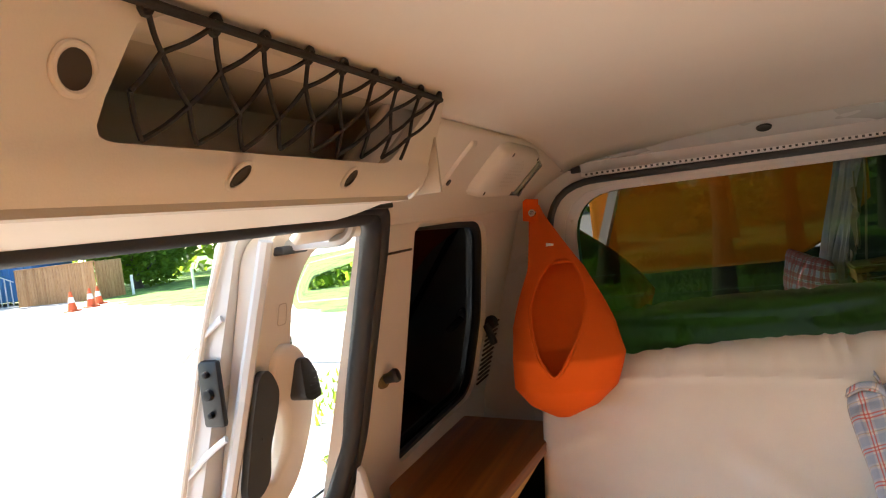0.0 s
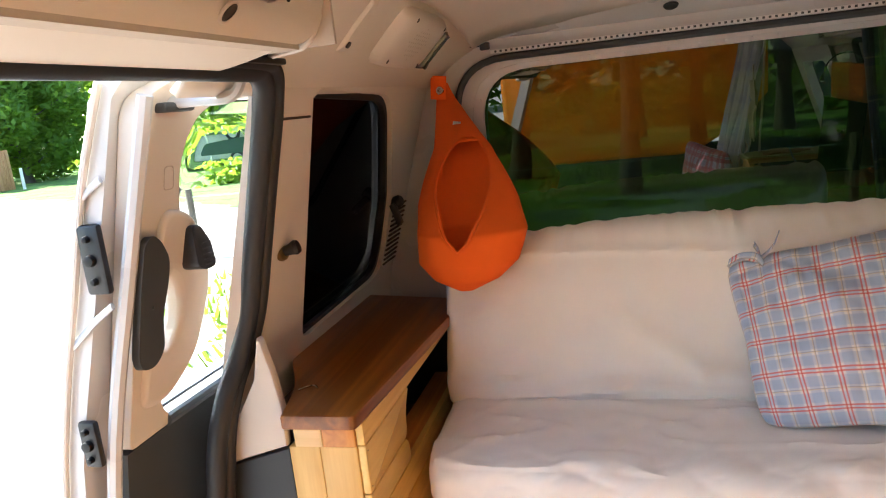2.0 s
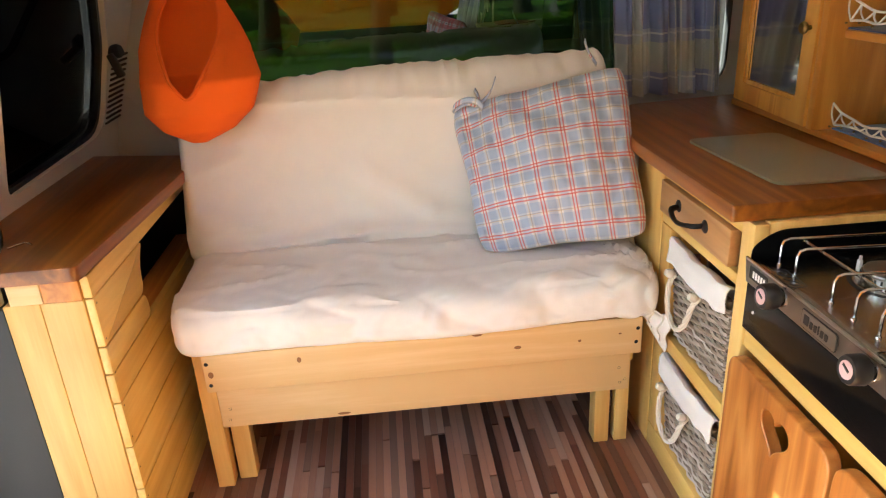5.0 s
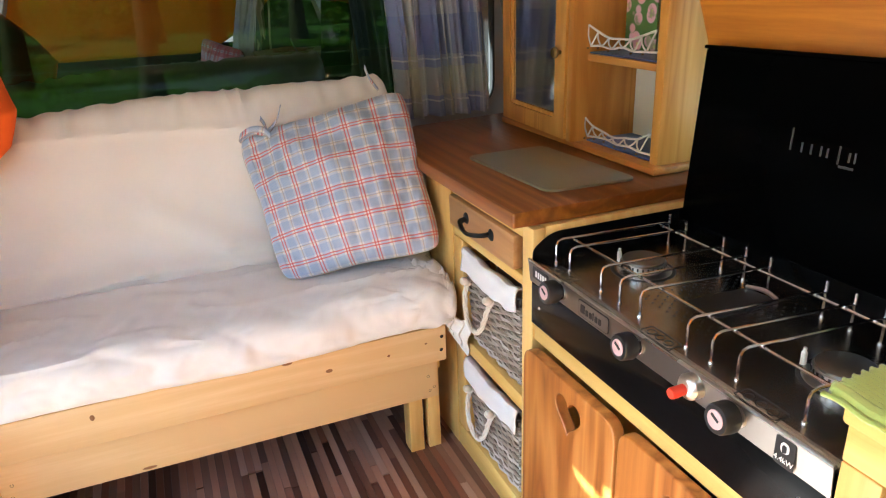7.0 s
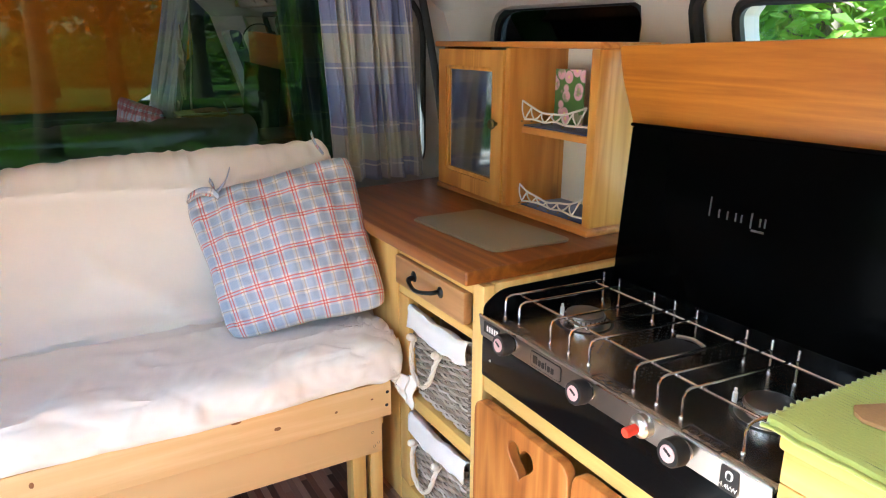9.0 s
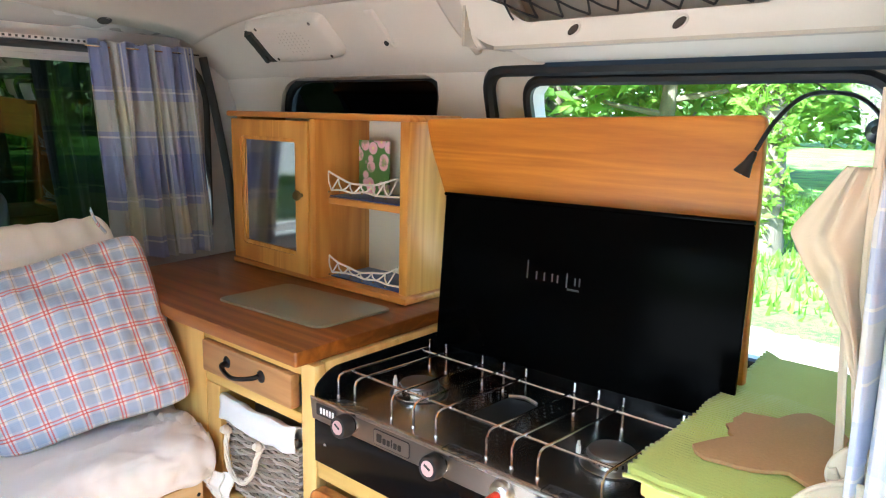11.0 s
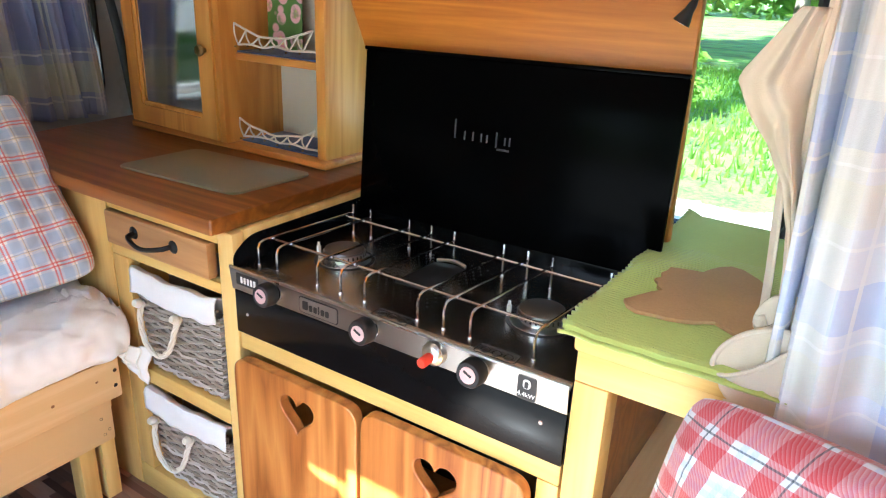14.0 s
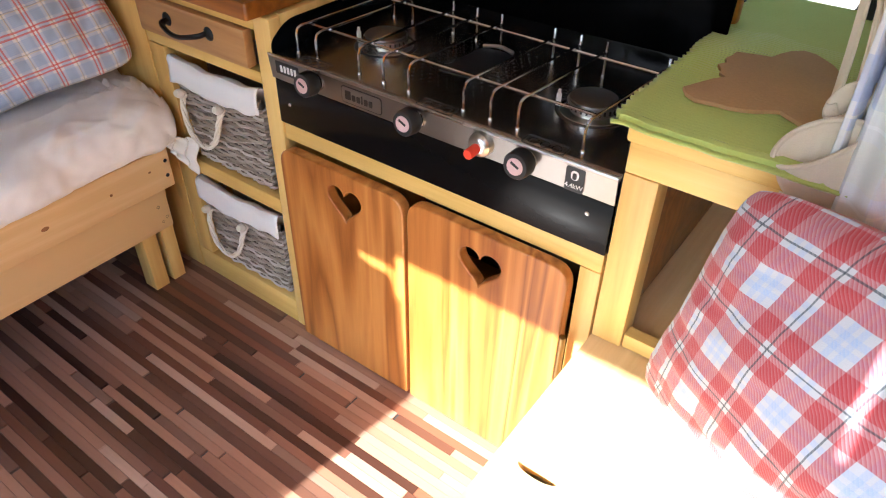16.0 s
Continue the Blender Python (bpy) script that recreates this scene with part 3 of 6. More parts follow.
for k in range(26):
    a = 2 * math.pi * k / 26
    q = polar([(p[0] + (MID - p[0]) * 0.024, p[1] + (0.9 - p[1]) * 0.03) for p in RW], Vector((MID, 0.9)), a)
    part("rivet", lathe([(0.0, 0.003), (0.003, 0.0022), (0.0042, 0.0)], axis(tailgate(q.x, q.y, 0.005), (0, -1, 0)), 10), BARE, tail)
part("header", prism([(1.86, 1.225), (1.90, 1.208), (1.945, 1.196), (1.965, 1.196), (1.985, 1.25), (1.86, 1.26)], "yz", -0.06, 1.345, 0.003), PAINT, tail)
for x in (0.491, 0.758, 1.02):
    part("grommet", lathe([(0.0, 0.001), (0.011, 0.001), (0.015, 0.003), (0.017, 0.0)], axis((x, 1.885, 1.212), (0, -0.45, -1)), 16), BLACK, tail)

# ---- kerb-side sliding door window, seen behind the stove ----
SLW = rounded([(0.345, 0.57), (0.965, 0.57), (0.965, 1.083), (0.345, 1.083)], [0.05, 0.05, 0.045, 0.06], 8)
wall_r = [o for o in bpy.data.objects if o.name == "wall_right"][0]
part("sliding_door_trim", ring([(-0.20, -0.02), (1.045, -0.02), (1.045, 1.118), (-0.20, 1.118)], SLW, wall_point(1, -0.02), 0.05), TRIM, wall_r)
w4 = empty_setting("window_4", "clear side window in a black rubber surround", "window")
part("pane", fill(SLW, wall_point(1, -0.055)), CLEAR, w4).visible_shadow = False
part("seal", tube([wall_point(1, -0.012)(p[0], p[1], 0) for p in SLW], 0.011, 8, closed=True), RUBBER, w4)
part("outer_seal", tube([wall_point(1, -0.004)(y, z, 0) for y, z in rounded([(0.20, 0.4), (1.05, 0.4), (1.05, 1.103), (0.20, 1.103)], 0.05)], 0.014, 8, closed=True), RUBBER, w4)

# ---- front of the van behind the camera: bulkhead edge and windscreen ----
front = empty_setting("wall_front", "cab end of the van with its windscreen opening", "wall")
part("windscreen_frame", ring([(-0.36, -0.02), (1.63, -0.02), (1.63, 1.27), (-0.36, 1.27)], rounded([(-0.16, 0.58), (1.06, 0.58), (1.06, 1.235), (-0.16, 1.235)], 0.08), lambda x, z, d: (x, -0.98 - d, z), 0.04), TRIM_DARK, front)

# ---- sliding door opening and the open door ----
seal = thing("door_seal", (-0.1, 1.0, 0.0), "thick black rubber door seal", "seal", kind="structure")
EDGE = [(-0.075, -0.15, 1.118), (-0.075, 0.5, 1.119), (-0.076, 0.95, 1.120), (-0.088, 1.050, 1.115), (-0.118, 1.104, 1.070), (-0.152, 1.121, 0.972), (-0.189, 1.137, 0.862), (-0.226, 1.152, 0.752), (-0.250, 1.143, 0.685), (-0.267, 1.112, 0.628), (-0.281, 1.090, 0.560), (-0.296, 1.086, 0.475), (-0.312, 1.082, 0.36), (-0.33, 1.075, 0.0)]
part("bulb", tube(smooth_path(EDGE, 8), 0.0165, 12), RUBBER, seal)
part("inner_lip", tube(smooth_path([(x + 0.008, y + 0.024, z + 0.008) for x, y, z in EDGE], 8), 0.013, 10), RUBBER, seal)
part("top_channel", box(-0.13, -0.05, -0.2, 1.06, 1.124, 1.132, 0.002), BLACK, seal)
pf = part("pillar_foot", prism([(-0.182, 0.535), (-0.180, 0.60), (-0.188, 0.66), (-0.200, 0.715), (-0.206, 0.720), (-0.222, 0.650), (-0.262, 0.585), (-0.292, 0.502)], "xz", 1.128, 1.148, 0.004), TRIM)
tagged(pf, "flared pale plastic foot of the door pillar", "trim", kind="structure")
pk = part("kick_panel", prism([(-0.180, 0.530), (-0.290, 0.496), (-0.315, 0.38), (-0.345, -0.02), (-0.180, -0.02)], "xz", 1.131, 1.149, 0.004), TRIM_DARK)
tagged(pk, "dark grey kick panel beside the side cabinet", "trim", kind="structure")

# ---- bench seat ----
bench = thing("bench_frame", (0.46, 1.35, 0), "pale pine slatted bench frame with knots and screws", "bench")
part("upper_board", box(0.037, 0.880, 1.298, 1.320, 0.245, 0.326, 0.003), PINE_X, bench)
part("lower_board", box(0.046, 0.868, 1.3215, 1.3455, 0.147, 0.244, 0.003), PINE_X, bench)
for x0, x1, y0, y1 in ((0.012, 0.0455, 1.325, 1.36), (0.052, 0.088, 1.346, 1.38), (0.806, 0.838, 1.346, 1.385), (0.850, 0.8785, 1.3465, 1.372), (0.012, 0.05, 1.82, 1.86), (0.846, 0.883, 1.82, 1.86)):
    part("leg", box(x0, x1, y0, y1, 0, 0.25 if y0 > 1.34 else 0.318, 0.002), PINE_Z, bench)
for x in (0.02, 0.87):
    part("side_rail", box(x - 0.01, x + 0.012, 1.345, 1.86, 0.20, 0.32, 0.002), PINE, bench)
for k in range(9):
    part("slat", box(0.02, 0.88, 1.34 + k * 0.056, 1.38 + k * 0.056, 0.318, 0.332, 0.002), PINE_X, bench)
for x, y, z in ((0.045, 1.297, 0.308), (0.047, 1.297, 0.262), (0.870, 1.297, 0.302), (0.868, 1.297, 0.272), (0.066, 1.322, 0.19), (0.062, 1.322, 0.165), (0.845, 1.322, 0.20), (0.858, 1.322, 0.172), (0.848, 1.322, 0.165)):
    part("screw", lathe([(0.0, 0.0), (0.003, 0.0006), (0.004, 0.0)], axis((x, y, z), (0, -1, 0)), 10), IRON, bench)

KNOT = plain("pine_knot", (0.30, 0.13, 0.04), 0.5, amount=0.3)
for x, z, w, h in ((0.216, 0.300, 0.004, 0.006), (0.633, 0.283, 0.007, 0.004), (0.555, 0.319, 0.010, 0.004), (0.755, 0.285, 0.003, 0.003), (0.835, 0.293, 0.003, 0.002), (0.05, 0.284, 0.005, 0.007)):
    part("knot", lathe([(0.0, 0.0004), (0.8, 0.0003), (1.0, 0.0)], axis((x, 1.2979, z), (0, -1, 0)) @ Matrix.Diagonal((w, h, 1, 1)), 14), KNOT, bench)
part("knot", lathe([(0.0, 0.0004), (0.8, 0.0003), (1.0, 0.0)], axis((0.285, 1.3214, 0.155), (0, -1, 0)) @ Matrix.Diagonal((0.013, 0.003, 1, 1)), 14), KNOT, bench)

futon = thing("seat_mattress", (0.46, 1.5, 0.33), "cream cotton covered folding mattress, creased, on the bench", "mattress")


def loft(section, x0, x1, nx, wobble, ends=0.05, soft=0.55):
    """A soft body: a closed (y, z) section drawn along x, with rounded ends and creases."""
    bm = bmesh.new()
    c = Vector((sum(p[0] for p in section) / len(section), sum(p[1] for p in section) / len(section)))
    rings = []
    for i in range(nx + 1):
        u = i / nx
        x = x0 + (x1 - x0) * u
        e = min(u, 1 - u) * (x1 - x0) / ends
        f = math.sqrt(max(0.0, 1 - (1 - min(1, e)) ** 2))
        f = soft + (1 - soft) * f
        row = []
        for q in section:
            p = c + (Vector(q) - c) * f
            w = wobble(x, p.x, p.y)
            row.append(bm.verts.new((x, p.x + w[0], p.y + w[1])))
        rings.append(row)
    k = len(section)
    for a, b in zip(rings, rings[1:]):
        for j in range(k):
            bm.faces.new((a[j], a[(j + 1) % k], b[(j + 1) % k], b[j]))
    bm.faces.new(rings[0])
    bm.faces.new(rings[-1])
    bmesh.ops.recalc_face_normals(bm, faces=bm.faces[:])
    return bm


SEAT_FOLDS = [((0.28, 1.52, 0.55, 1.485), 0.010, 0.015), ((0.34, 1.47, 0.47, 1.43), 0.007, 0.013), ((0.55, 1.50, 0.72, 1.50), 0.008, 0.012), ((0.70, 1.30, 0.82, 1.42), 0.006, 0.011), ((0.78, 1.29, 0.89, 1.38), 0.007, 0.010), ((0.62, 1.29, 0.69, 1.37), 0.005, 0.010),
              ((0.02, 1.30, 0.12, 1.39), 0.006, 0.013), ((0.0, 1.36, 0.12, 1.46), 0.005, 0.013), ((0.45, 1.29, 0.49, 1.36), 0.004, 0.011), ((0.24, 1.29, 0.30, 1.38), 0.005, 0.012), ((0.12, 1.53, 0.30, 1.50), 0.007, 0.016), ((0.84, 1.40, 0.91, 1.46), 0.007, 0.012)]


def seat_wobble(x, y, z):
    front = max(0.0, 1 - (y - 1.27) / 0.12)
    radial = abs(noise.noise(Vector((x * 13 + y * 9, y * 12 + 3, z * 16)))) * 0.018 * front + abs(noise.noise(Vector((x * 31 - y * 22, y * 20, z * 30)))) * 0.006
    right = max(0.0, (x - 0.70) / 0.25)
    fold = abs(noise.noise(Vector((x * 30 + y * 40, z * 12, 2)))) * 0.030 * right
    soft = noise.noise(Vector((x * 3.0, y * 5.0, z * 5))) * 0.010 + max(0.0, 0.12 - abs(noise.noise(Vector((x * 3 + y * 6, y * 11 - x * 2, 5))))) * 0.05 * (z > 0.41)
    ridge = 0.62 * sum(a * math.exp(-(off_line(x, y, *q) / w) ** 2) for q, a, w in SEAT_FOLDS) if z > 0.39 else 0.0
    return (-radial - fold * 0.6, soft + radial * 0.4 - fold + ridge)


FOLDS = [((0.02, 0.47, 0.16, 0.50), 0.006, 0.012), ((0.0, 0.60, 0.10, 0.63), 0.005, 0.010), ((0.20, 0.50, 0.42, 0.53), -0.005, 0.016), ((0.12, 0.44, 0.34, 0.452), 0.007, 0.008),
         ((0.36, 0.58, 0.50, 0.485), 0.007, 0.016), ((0.50, 0.485, 0.68, 0.455), 0.009, 0.012), ((0.42, 0.55, 0.56, 0.47), -0.007, 0.014), ((0.30, 0.46, 0.58, 0.445), 0.007, 0.010),
         ((0.05, 0.70, 0.22, 0.66), 0.005, 0.02), ((0.60, 0.70, 0.84, 0.74), 0.005, 0.016), ((0.0, 0.52, 0.14, 0.49), 0.006, 0.014), ((0.15, 0.735, 0.62, 0.70), 0.004, 0.006), ((0.70, 0.46, 0.88, 0.47), 0.006, 0.010)]


def off_line(x, z, x1, z1, x2, z2):
    """The distance of (x, z) from a line between two points."""
    dx, dz = x2 - x1, z2 - z1
    t = max(0.0, min(1.0, ((x - x1) * dx + (z - z1) * dz) / (dx * dx + dz * dz)))
    return math.hypot(x - x1 - t * dx, z - z1 - t * dz)


def back_wobble(x, y, z):
    top = max(0.0, (z - 0.70) / 0.1)
    pucker = abs(noise.noise(Vector((x * 26, z * 6, 7)))) * 0.018 * top
    rise = (0.026 * (x - 0.45) / 0.45 + 0.010 * math.sin(x * 5.0)) * max(0.0, (z - 0.45) / 0.35)
    soft = noise.noise(Vector((x * 3.2, y * 3, z * 4 + 5))) * 0.014
    crease = 1.5 * sum(a * math.exp(-(off_line(x, z, *q) / (1.4 * w)) ** 2) for q, a, w in FOLDS if a > 0)
    return (soft - crease + pucker, rise - pucker)


seat_sec = [(p.x, p.y) for p in smooth_path([Vector((a, b, 0)) for a, b in ((1.285, 0.335), (1.272, 0.37), (1.285, 0.405), (1.33, 0.422), (1.45, 0.428), (1.60, 0.43), (1.74, 0.43), (1.76, 0.38), (1.74, 0.334), (1.6, 0.333), (1.4, 0.333))], 12, True)]
part("seat_cushion", loft(seat_sec, -0.010, 0.912, 130, seat_wobble, 0.05, 0.7), COTTON, futon)
back_sec = [(p.x, p.y) for p in smooth_path([Vector((a, b, 0)) for a, b in ((1.535, 0.42), (1.555, 0.48), (1.585, 0.58), (1.615, 0.68), (1.64, 0.745), (1.675, 0.772), (1.725, 0.765), (1.75, 0.73), (1.735, 0.62), (1.71, 0.50), (1.69, 0.41), (1.62, 0.39))], 9, True)]
part("back_cushion", loft(back_sec, -0.022, 0.905, 130, back_wobble, 0.022, 0.8), COTTON, futon)


# ---- left side unit with its worktop ----
lbox = thing("side_cabinet", (-0.1, 1.4, 0), "tongue-and-groove pine side cabinet with a cut-out opening", "cabinet")
part("front_post", box(-0.178, -0.1245, 1.129, 1.16, 0, 0.535, 0.0012), PINE_Z, lbox)
part("front_board", box(-0.1240, -0.0605, 1.1295, 1.158, 0, 0.535, 0.002), PINE_Z, lbox)
part("top_block", box(-0.165, -0.1170, 1.126, 1.17, 0.536, 0.573, 0.0012), PINE_X, lbox)
part("top_block", box(-0.1165, -0.0605, 1.127, 1.17, 0.536, 0.573, 0.0012), HONEY_Y, lbox)
BOARDS = [(0.0, 0.085), (0.087, 0.172), (0.174, 0.259), (0.261, 0.346), (0.348, 0.40)]
for z0, z1 in BOARDS:
    part("groove_board", box(-0.060, -0.046, 1.132, 1.78, z0, z1, 0.002), PINE, lbox)
part("groove_board", prism(rounded([(1.132, 0.402), (1.345, 0.402), (1.335, 0.45), (1.132, 0.45)], [0.003, 0.02, 0.02, 0.003]), "yz", -0.060, -0.046, 0.003), PINE, lbox)
part("groove_board", prism(rounded([(1.132, 0.452), (1.334, 0.452), (1.338, 0.50), (1.37, 0.536), (1.132, 0.536)], [0.003, 0.02, 0.02, 0.01, 0.003]), "yz", -0.060, -0.046, 0.003), PINE, lbox)
part("top_rail", box(-0.060, -0.046, 1.131, 1.78, 0.5375, 0.574, 0.002), PINE, lbox)
part("opening_sill", box(-0.115, -0.061, 1.33, 1.78, 0.385, 0.398, 0.003), HONEY_Y, lbox)
# black inner panels: the shade inside the opening is put into their colour
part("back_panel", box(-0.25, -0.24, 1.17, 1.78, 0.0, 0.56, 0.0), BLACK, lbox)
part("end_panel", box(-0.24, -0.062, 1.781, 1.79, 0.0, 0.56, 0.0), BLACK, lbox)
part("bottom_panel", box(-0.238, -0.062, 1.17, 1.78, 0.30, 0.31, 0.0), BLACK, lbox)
for k in range(9):
    part("panel_pin", lathe([(0.0, 0.0008), (0.0016, 0.0)], axis((-0.0455, 1.138, 0.03 + k * 0.062), (1, 0, 0)), 6), IRON, lbox)
ltop = part("worktop", prism(rounded([(-0.172, 1.104), (-0.047, 1.104), (-0.004, 1.735), (-0.27, 1.80), (-0.275, 1.36), (-0.20, 1.22)], [0.004, 0.012, 0.01, 0.01, 0.02, 0.05]), "xy", 0.576, 0.600, 0.004), OAK)
tagged(ltop, "reddish stained hardwood worktop on the pine side cabinet", "worktop")
hook = part("curtain_hook", tube(smooth_path([(-0.185, 1.20, 0.602), (-0.165, 1.215, 0.604), (-0.15, 1.205, 0.604)], 4), 0.0018, 6), CHROME)
tagged(hook, "small bright wire hook lying on the side worktop", "hook")

# ---- kitchen: drawer unit ----
unit = thing("drawer_unit", (1.05, 1.25, 0), "pine drawer unit with open basket bays", "cabinet")
part("stile", box(0.918, 0.940, 1.011, 1.046, 0.0, 0.616, 0.002), PINE_Z, unit)
part("stile", box(0.919, 0.940, 1.292, 1.336, 0.056, 0.505, 0.002), PINE_Z, unit)
part("stile", box(0.918, 0.940, 1.337, 1.475, 0.0, 0.616, 0.002), PINE_Z, unit)
part("top_rail", box(0.919, 0.940, 1.047, 1.336, 0.592, 0.616, 0.002), PINE, unit)
part("rail", box(0.919, 0.940, 1.047, 1.336, 0.507, 0.526, 0.002), PINE, unit)
part("rail", box(0.919, 0.940, 1.047, 1.291, 0.262, 0.292, 0.002), PINE, unit)
part("bottom_rail", box(0.919, 0.940, 1.047, 1.336, 0.0, 0.055, 0.002), PINE, unit)
part("end_panel", box(0.941, 1.30, 1.012, 1.030, 0.0, 0.618, 0.002), PINE_Z, unit)
part("side_panel", box(0.941, 1.30, 1.292, 1.304, 0.0, 0.506, 0.002), PINE_Z, unit)
part("shelf", box(0.941, 1.28, 1.031, 1.291, 0.266, 0.284, 0.001), PINE, unit)
part("shelf", box(0.941, 1.28, 1.031, 1.291, 0.036, 0.052, 0.001), PINE, unit)
part("back_panel", box(1.30, 1.312, 1.012, 1.75, 0.0, 0.618, 0.0), PINE_Z, unit)
drawer = part("drawer_front", box(0.911, 0.930, 1.064, 1.334, 0.529, 0.590, 0.003), DRAWER, unit, "oak drawer front with a black iron pull")
pull = tube(smooth_path([(0.911, 1.247, 0.565), (0.893, 1.240, 0.563), (0.886, 1.20, 0.556), (0.893, 1.158, 0.563), (0.911, 1.151, 0.565)], 6), 0.0055, 8, flat=0.7)
handle = part("handle", pull, IRON, drawer, "black iron pull")
for y in (1.251, 1.147):
    part("handle_plate", lathe([(0.0, 0.004), (0.006, 0.004), (0.011, 0.001), (0.0115, 0.0)], axis((0.911, y, 0.565), (-1, 0, 0)), 12), IRON, drawer)

wtop = part("worktop", prism(rounded([(0.886, 1.018), (0.883, 1.43), (0.985, 1.745), (1.40, 1.80), (1.40, 1.02)], [0.006, 0.05, 0.02, 0.01, 0.004]), "xy", 0.619, 0.646, 0.005), OAK)
tagged(wtop, "reddish stained hardwood worktop over the drawers", "worktop")
gb = part("glass_board", prism(rounded([(0.985, 1.082), (0.968, 1.372), (1.145, 1.375), (1.162, 1.076)], 0.022), "xy", 0.6465, 0.6515, 0.0015), SMOKED)
tagged(gb, "frosted glass cutting board on the worktop", "cutting board")


# ---- wicker baskets ----
def basket(z0, z1):
    b = thing("wicker_basket", (1.06, 1.17, z0), "grey wicker basket with a white lining and rope handle", "basket", "wicker baskets")
    y0, y1, x0, x1 = 1.062, 1.280, 0.924, 1.22
    rows, stakes = 22, 9
    weave = bmesh.new()
    for r in range(rows):
        z = z0 + 0.006 + (z1 - z0 - 0.05) * r / (rows - 1)
        taper = 0.014 * (1 - r / rows)
        pts = []
        n = stakes * 2
        for k in range(-4, n + 5):
            if k < 0:
                p = (x0 + 0.012 * -k, y0 + taper, 0)
                d = (0, -1)
            elif k > n:
                p = (x0 + 0.012 * (k - n), y1 - taper, 0)
                d = (0, 1)
            else:
                p = (x0 + taper * 0.6, y0 + taper + (y1 - y0 - 2 * taper) * k / n, 0)
                d = (-1, 0)
            a = 0.0026 * (1 if (k // 2 + r) % 2 else -1) * (1 if k % 2 else 0.2)
            pts.append((p[0] + d[0] * a, p[1] + d[1] * a, z + random.uniform(-0.0012, 0.0012)))
        tube(smooth_path(pts, 2), 0.0036, 5, bm=weave, flat=1.15)
    part("weave", weave, WICKER, b, kind="stuff")
    for k in range(stakes):
        y = y0 + 0.012 + (y1 - y0 - 0.024) * k / (stakes - 1)
        part("stake", tube([(x0 + 0.012, y + (1.171 - y) * 0.12, z0), (x0 + 0.004, y, z1 - 0.03)], 0.0042, 6), WICKER, b)
    part("back_wall", box(x1 - 0.01, x1, y0 + 0.01, y1 - 0.01, z0, z1 - 0.03, 0.003), WICKER, b)
    part("side_wall", box(x0 + 0.06, x1 - 0.012, y0 + 0.004, y0 + 0.012, z0, z1 - 0.03, 0.002), WICKER, b)
    part("side_wall", box(x0 + 0.06, x1 - 0.012, y1 - 0.012, y1 - 0.004, z0, z1 - 0.03, 0.002), WICKER, b)
    part("base", box(x0 + 0.012, x1 - 0.012, y0 + 0.016, y1 - 0.016, z0, z0 + 0.006, 0.002), WICKER, b)

    def drape(u, v):
        y = y0 - 0.003 + (y1 - y0 + 0.006) * u
        w = noise.noise(Vector((u * 6, v * 3, z0 * 9)))
        prof = lerp([(0, 0.036), (0.25, 0.008), (0.4, -0.006), (0.55, -0.012), (1, -0.013)], v)
        zz = lerp([(0, z1 - 0.05), (0.25, z1 - 0.006), (0.4, z1), (0.55, z1 - 0.008), (1, z1 - 0.047)], v)
        return (x0 + prof + w * 0.003, y, zz + (0.006 * w if v > 0.8 else 0.003 * w) - 0.008 * math.sin(u * math.pi))
    thicken(part("lining", surface(drape, 30, 14), LINING, b, "white cotton lining folded over the rim"), 0.002)
    zh = z1 - 0.068
    loop = smooth_path([(x0 - 0.004, 1.262, zh), (x0 - 0.016, 1.258, zh - 0.02), (x0 - 0.02, 1.245, zh - 0.065), (x0 - 0.02, 1.21, zh - 0.083), (x0 - 0.019, 1.178, zh - 0.06), (x0 - 0.014, 1.162, zh - 0.015), (x0 - 0.004, 1.160, zh)], 6)
    rope = bmesh.new()
    for ph in (0, 2.1, 4.2):
        strand = []
        for i, p in enumerate(loop):
            a = i * 0.75 + ph
            strand.append(p + Vector((0.0024 * math.cos(a), 0.0017 * math.sin(a), 0.0017 * math.sin(a))))
        tube(strand, 0.0033, 6, bm=rope)
    part("rope_handle", rope, ROPE, b, "twisted cotton rope handle")
    for y in (1.262, 1.160):
        part("knot", lathe([(0.0, 0.011), (0.006, 0.009), (0.0085, 0.003), (0.008, -0.003), (0.004, -0.008), (0, -0.009)], axis((x0 - 0.014, y, zh + 0.002), (-1, 0, 0.4)), 10), ROPE, b)


basket(0.293, 0.497)
basket(0.053, 0.252)


# ---- stove unit below the hob ----
stoveunit = thing("stove_cupboard", (1.05, 0.74, 0), "pine cupboard with two heart cut-out doors", "cupboard")
part("rail", box(0.921, 0.942, 0.458, 1.010, 0.425, 0.456, 0.002), PINE, stoveunit)
part("plinth", box(0.935, 0.955, 0.46, 1.010, 0.0, 0.02, 0.001), PINE, stoveunit)
part("stile", box(0.921, 0.942, 0.458, 0.487, 0.0, 0.424, 0.002), PINE_Z, stoveunit)
part("floor_panel", box(0.957, 1.28, 0.46, 1.010, 0.005, 0.02, 0.001), PINE, stoveunit)
part("inner_back", box(1.285, 1.297, 0.46, 1.010, 0.0, 0.45, 0.0), BLACK, stoveunit)
part("top_panel", box(0.943, 1.28, 0.46, 1.010, 0.44, 0.453, 0.001), PINE, stoveunit)
part("inner_side", box(0.943, 1.28, 0.46, 0.470, 0.02, 0.44, 0.0), PINE_Z, stoveunit)


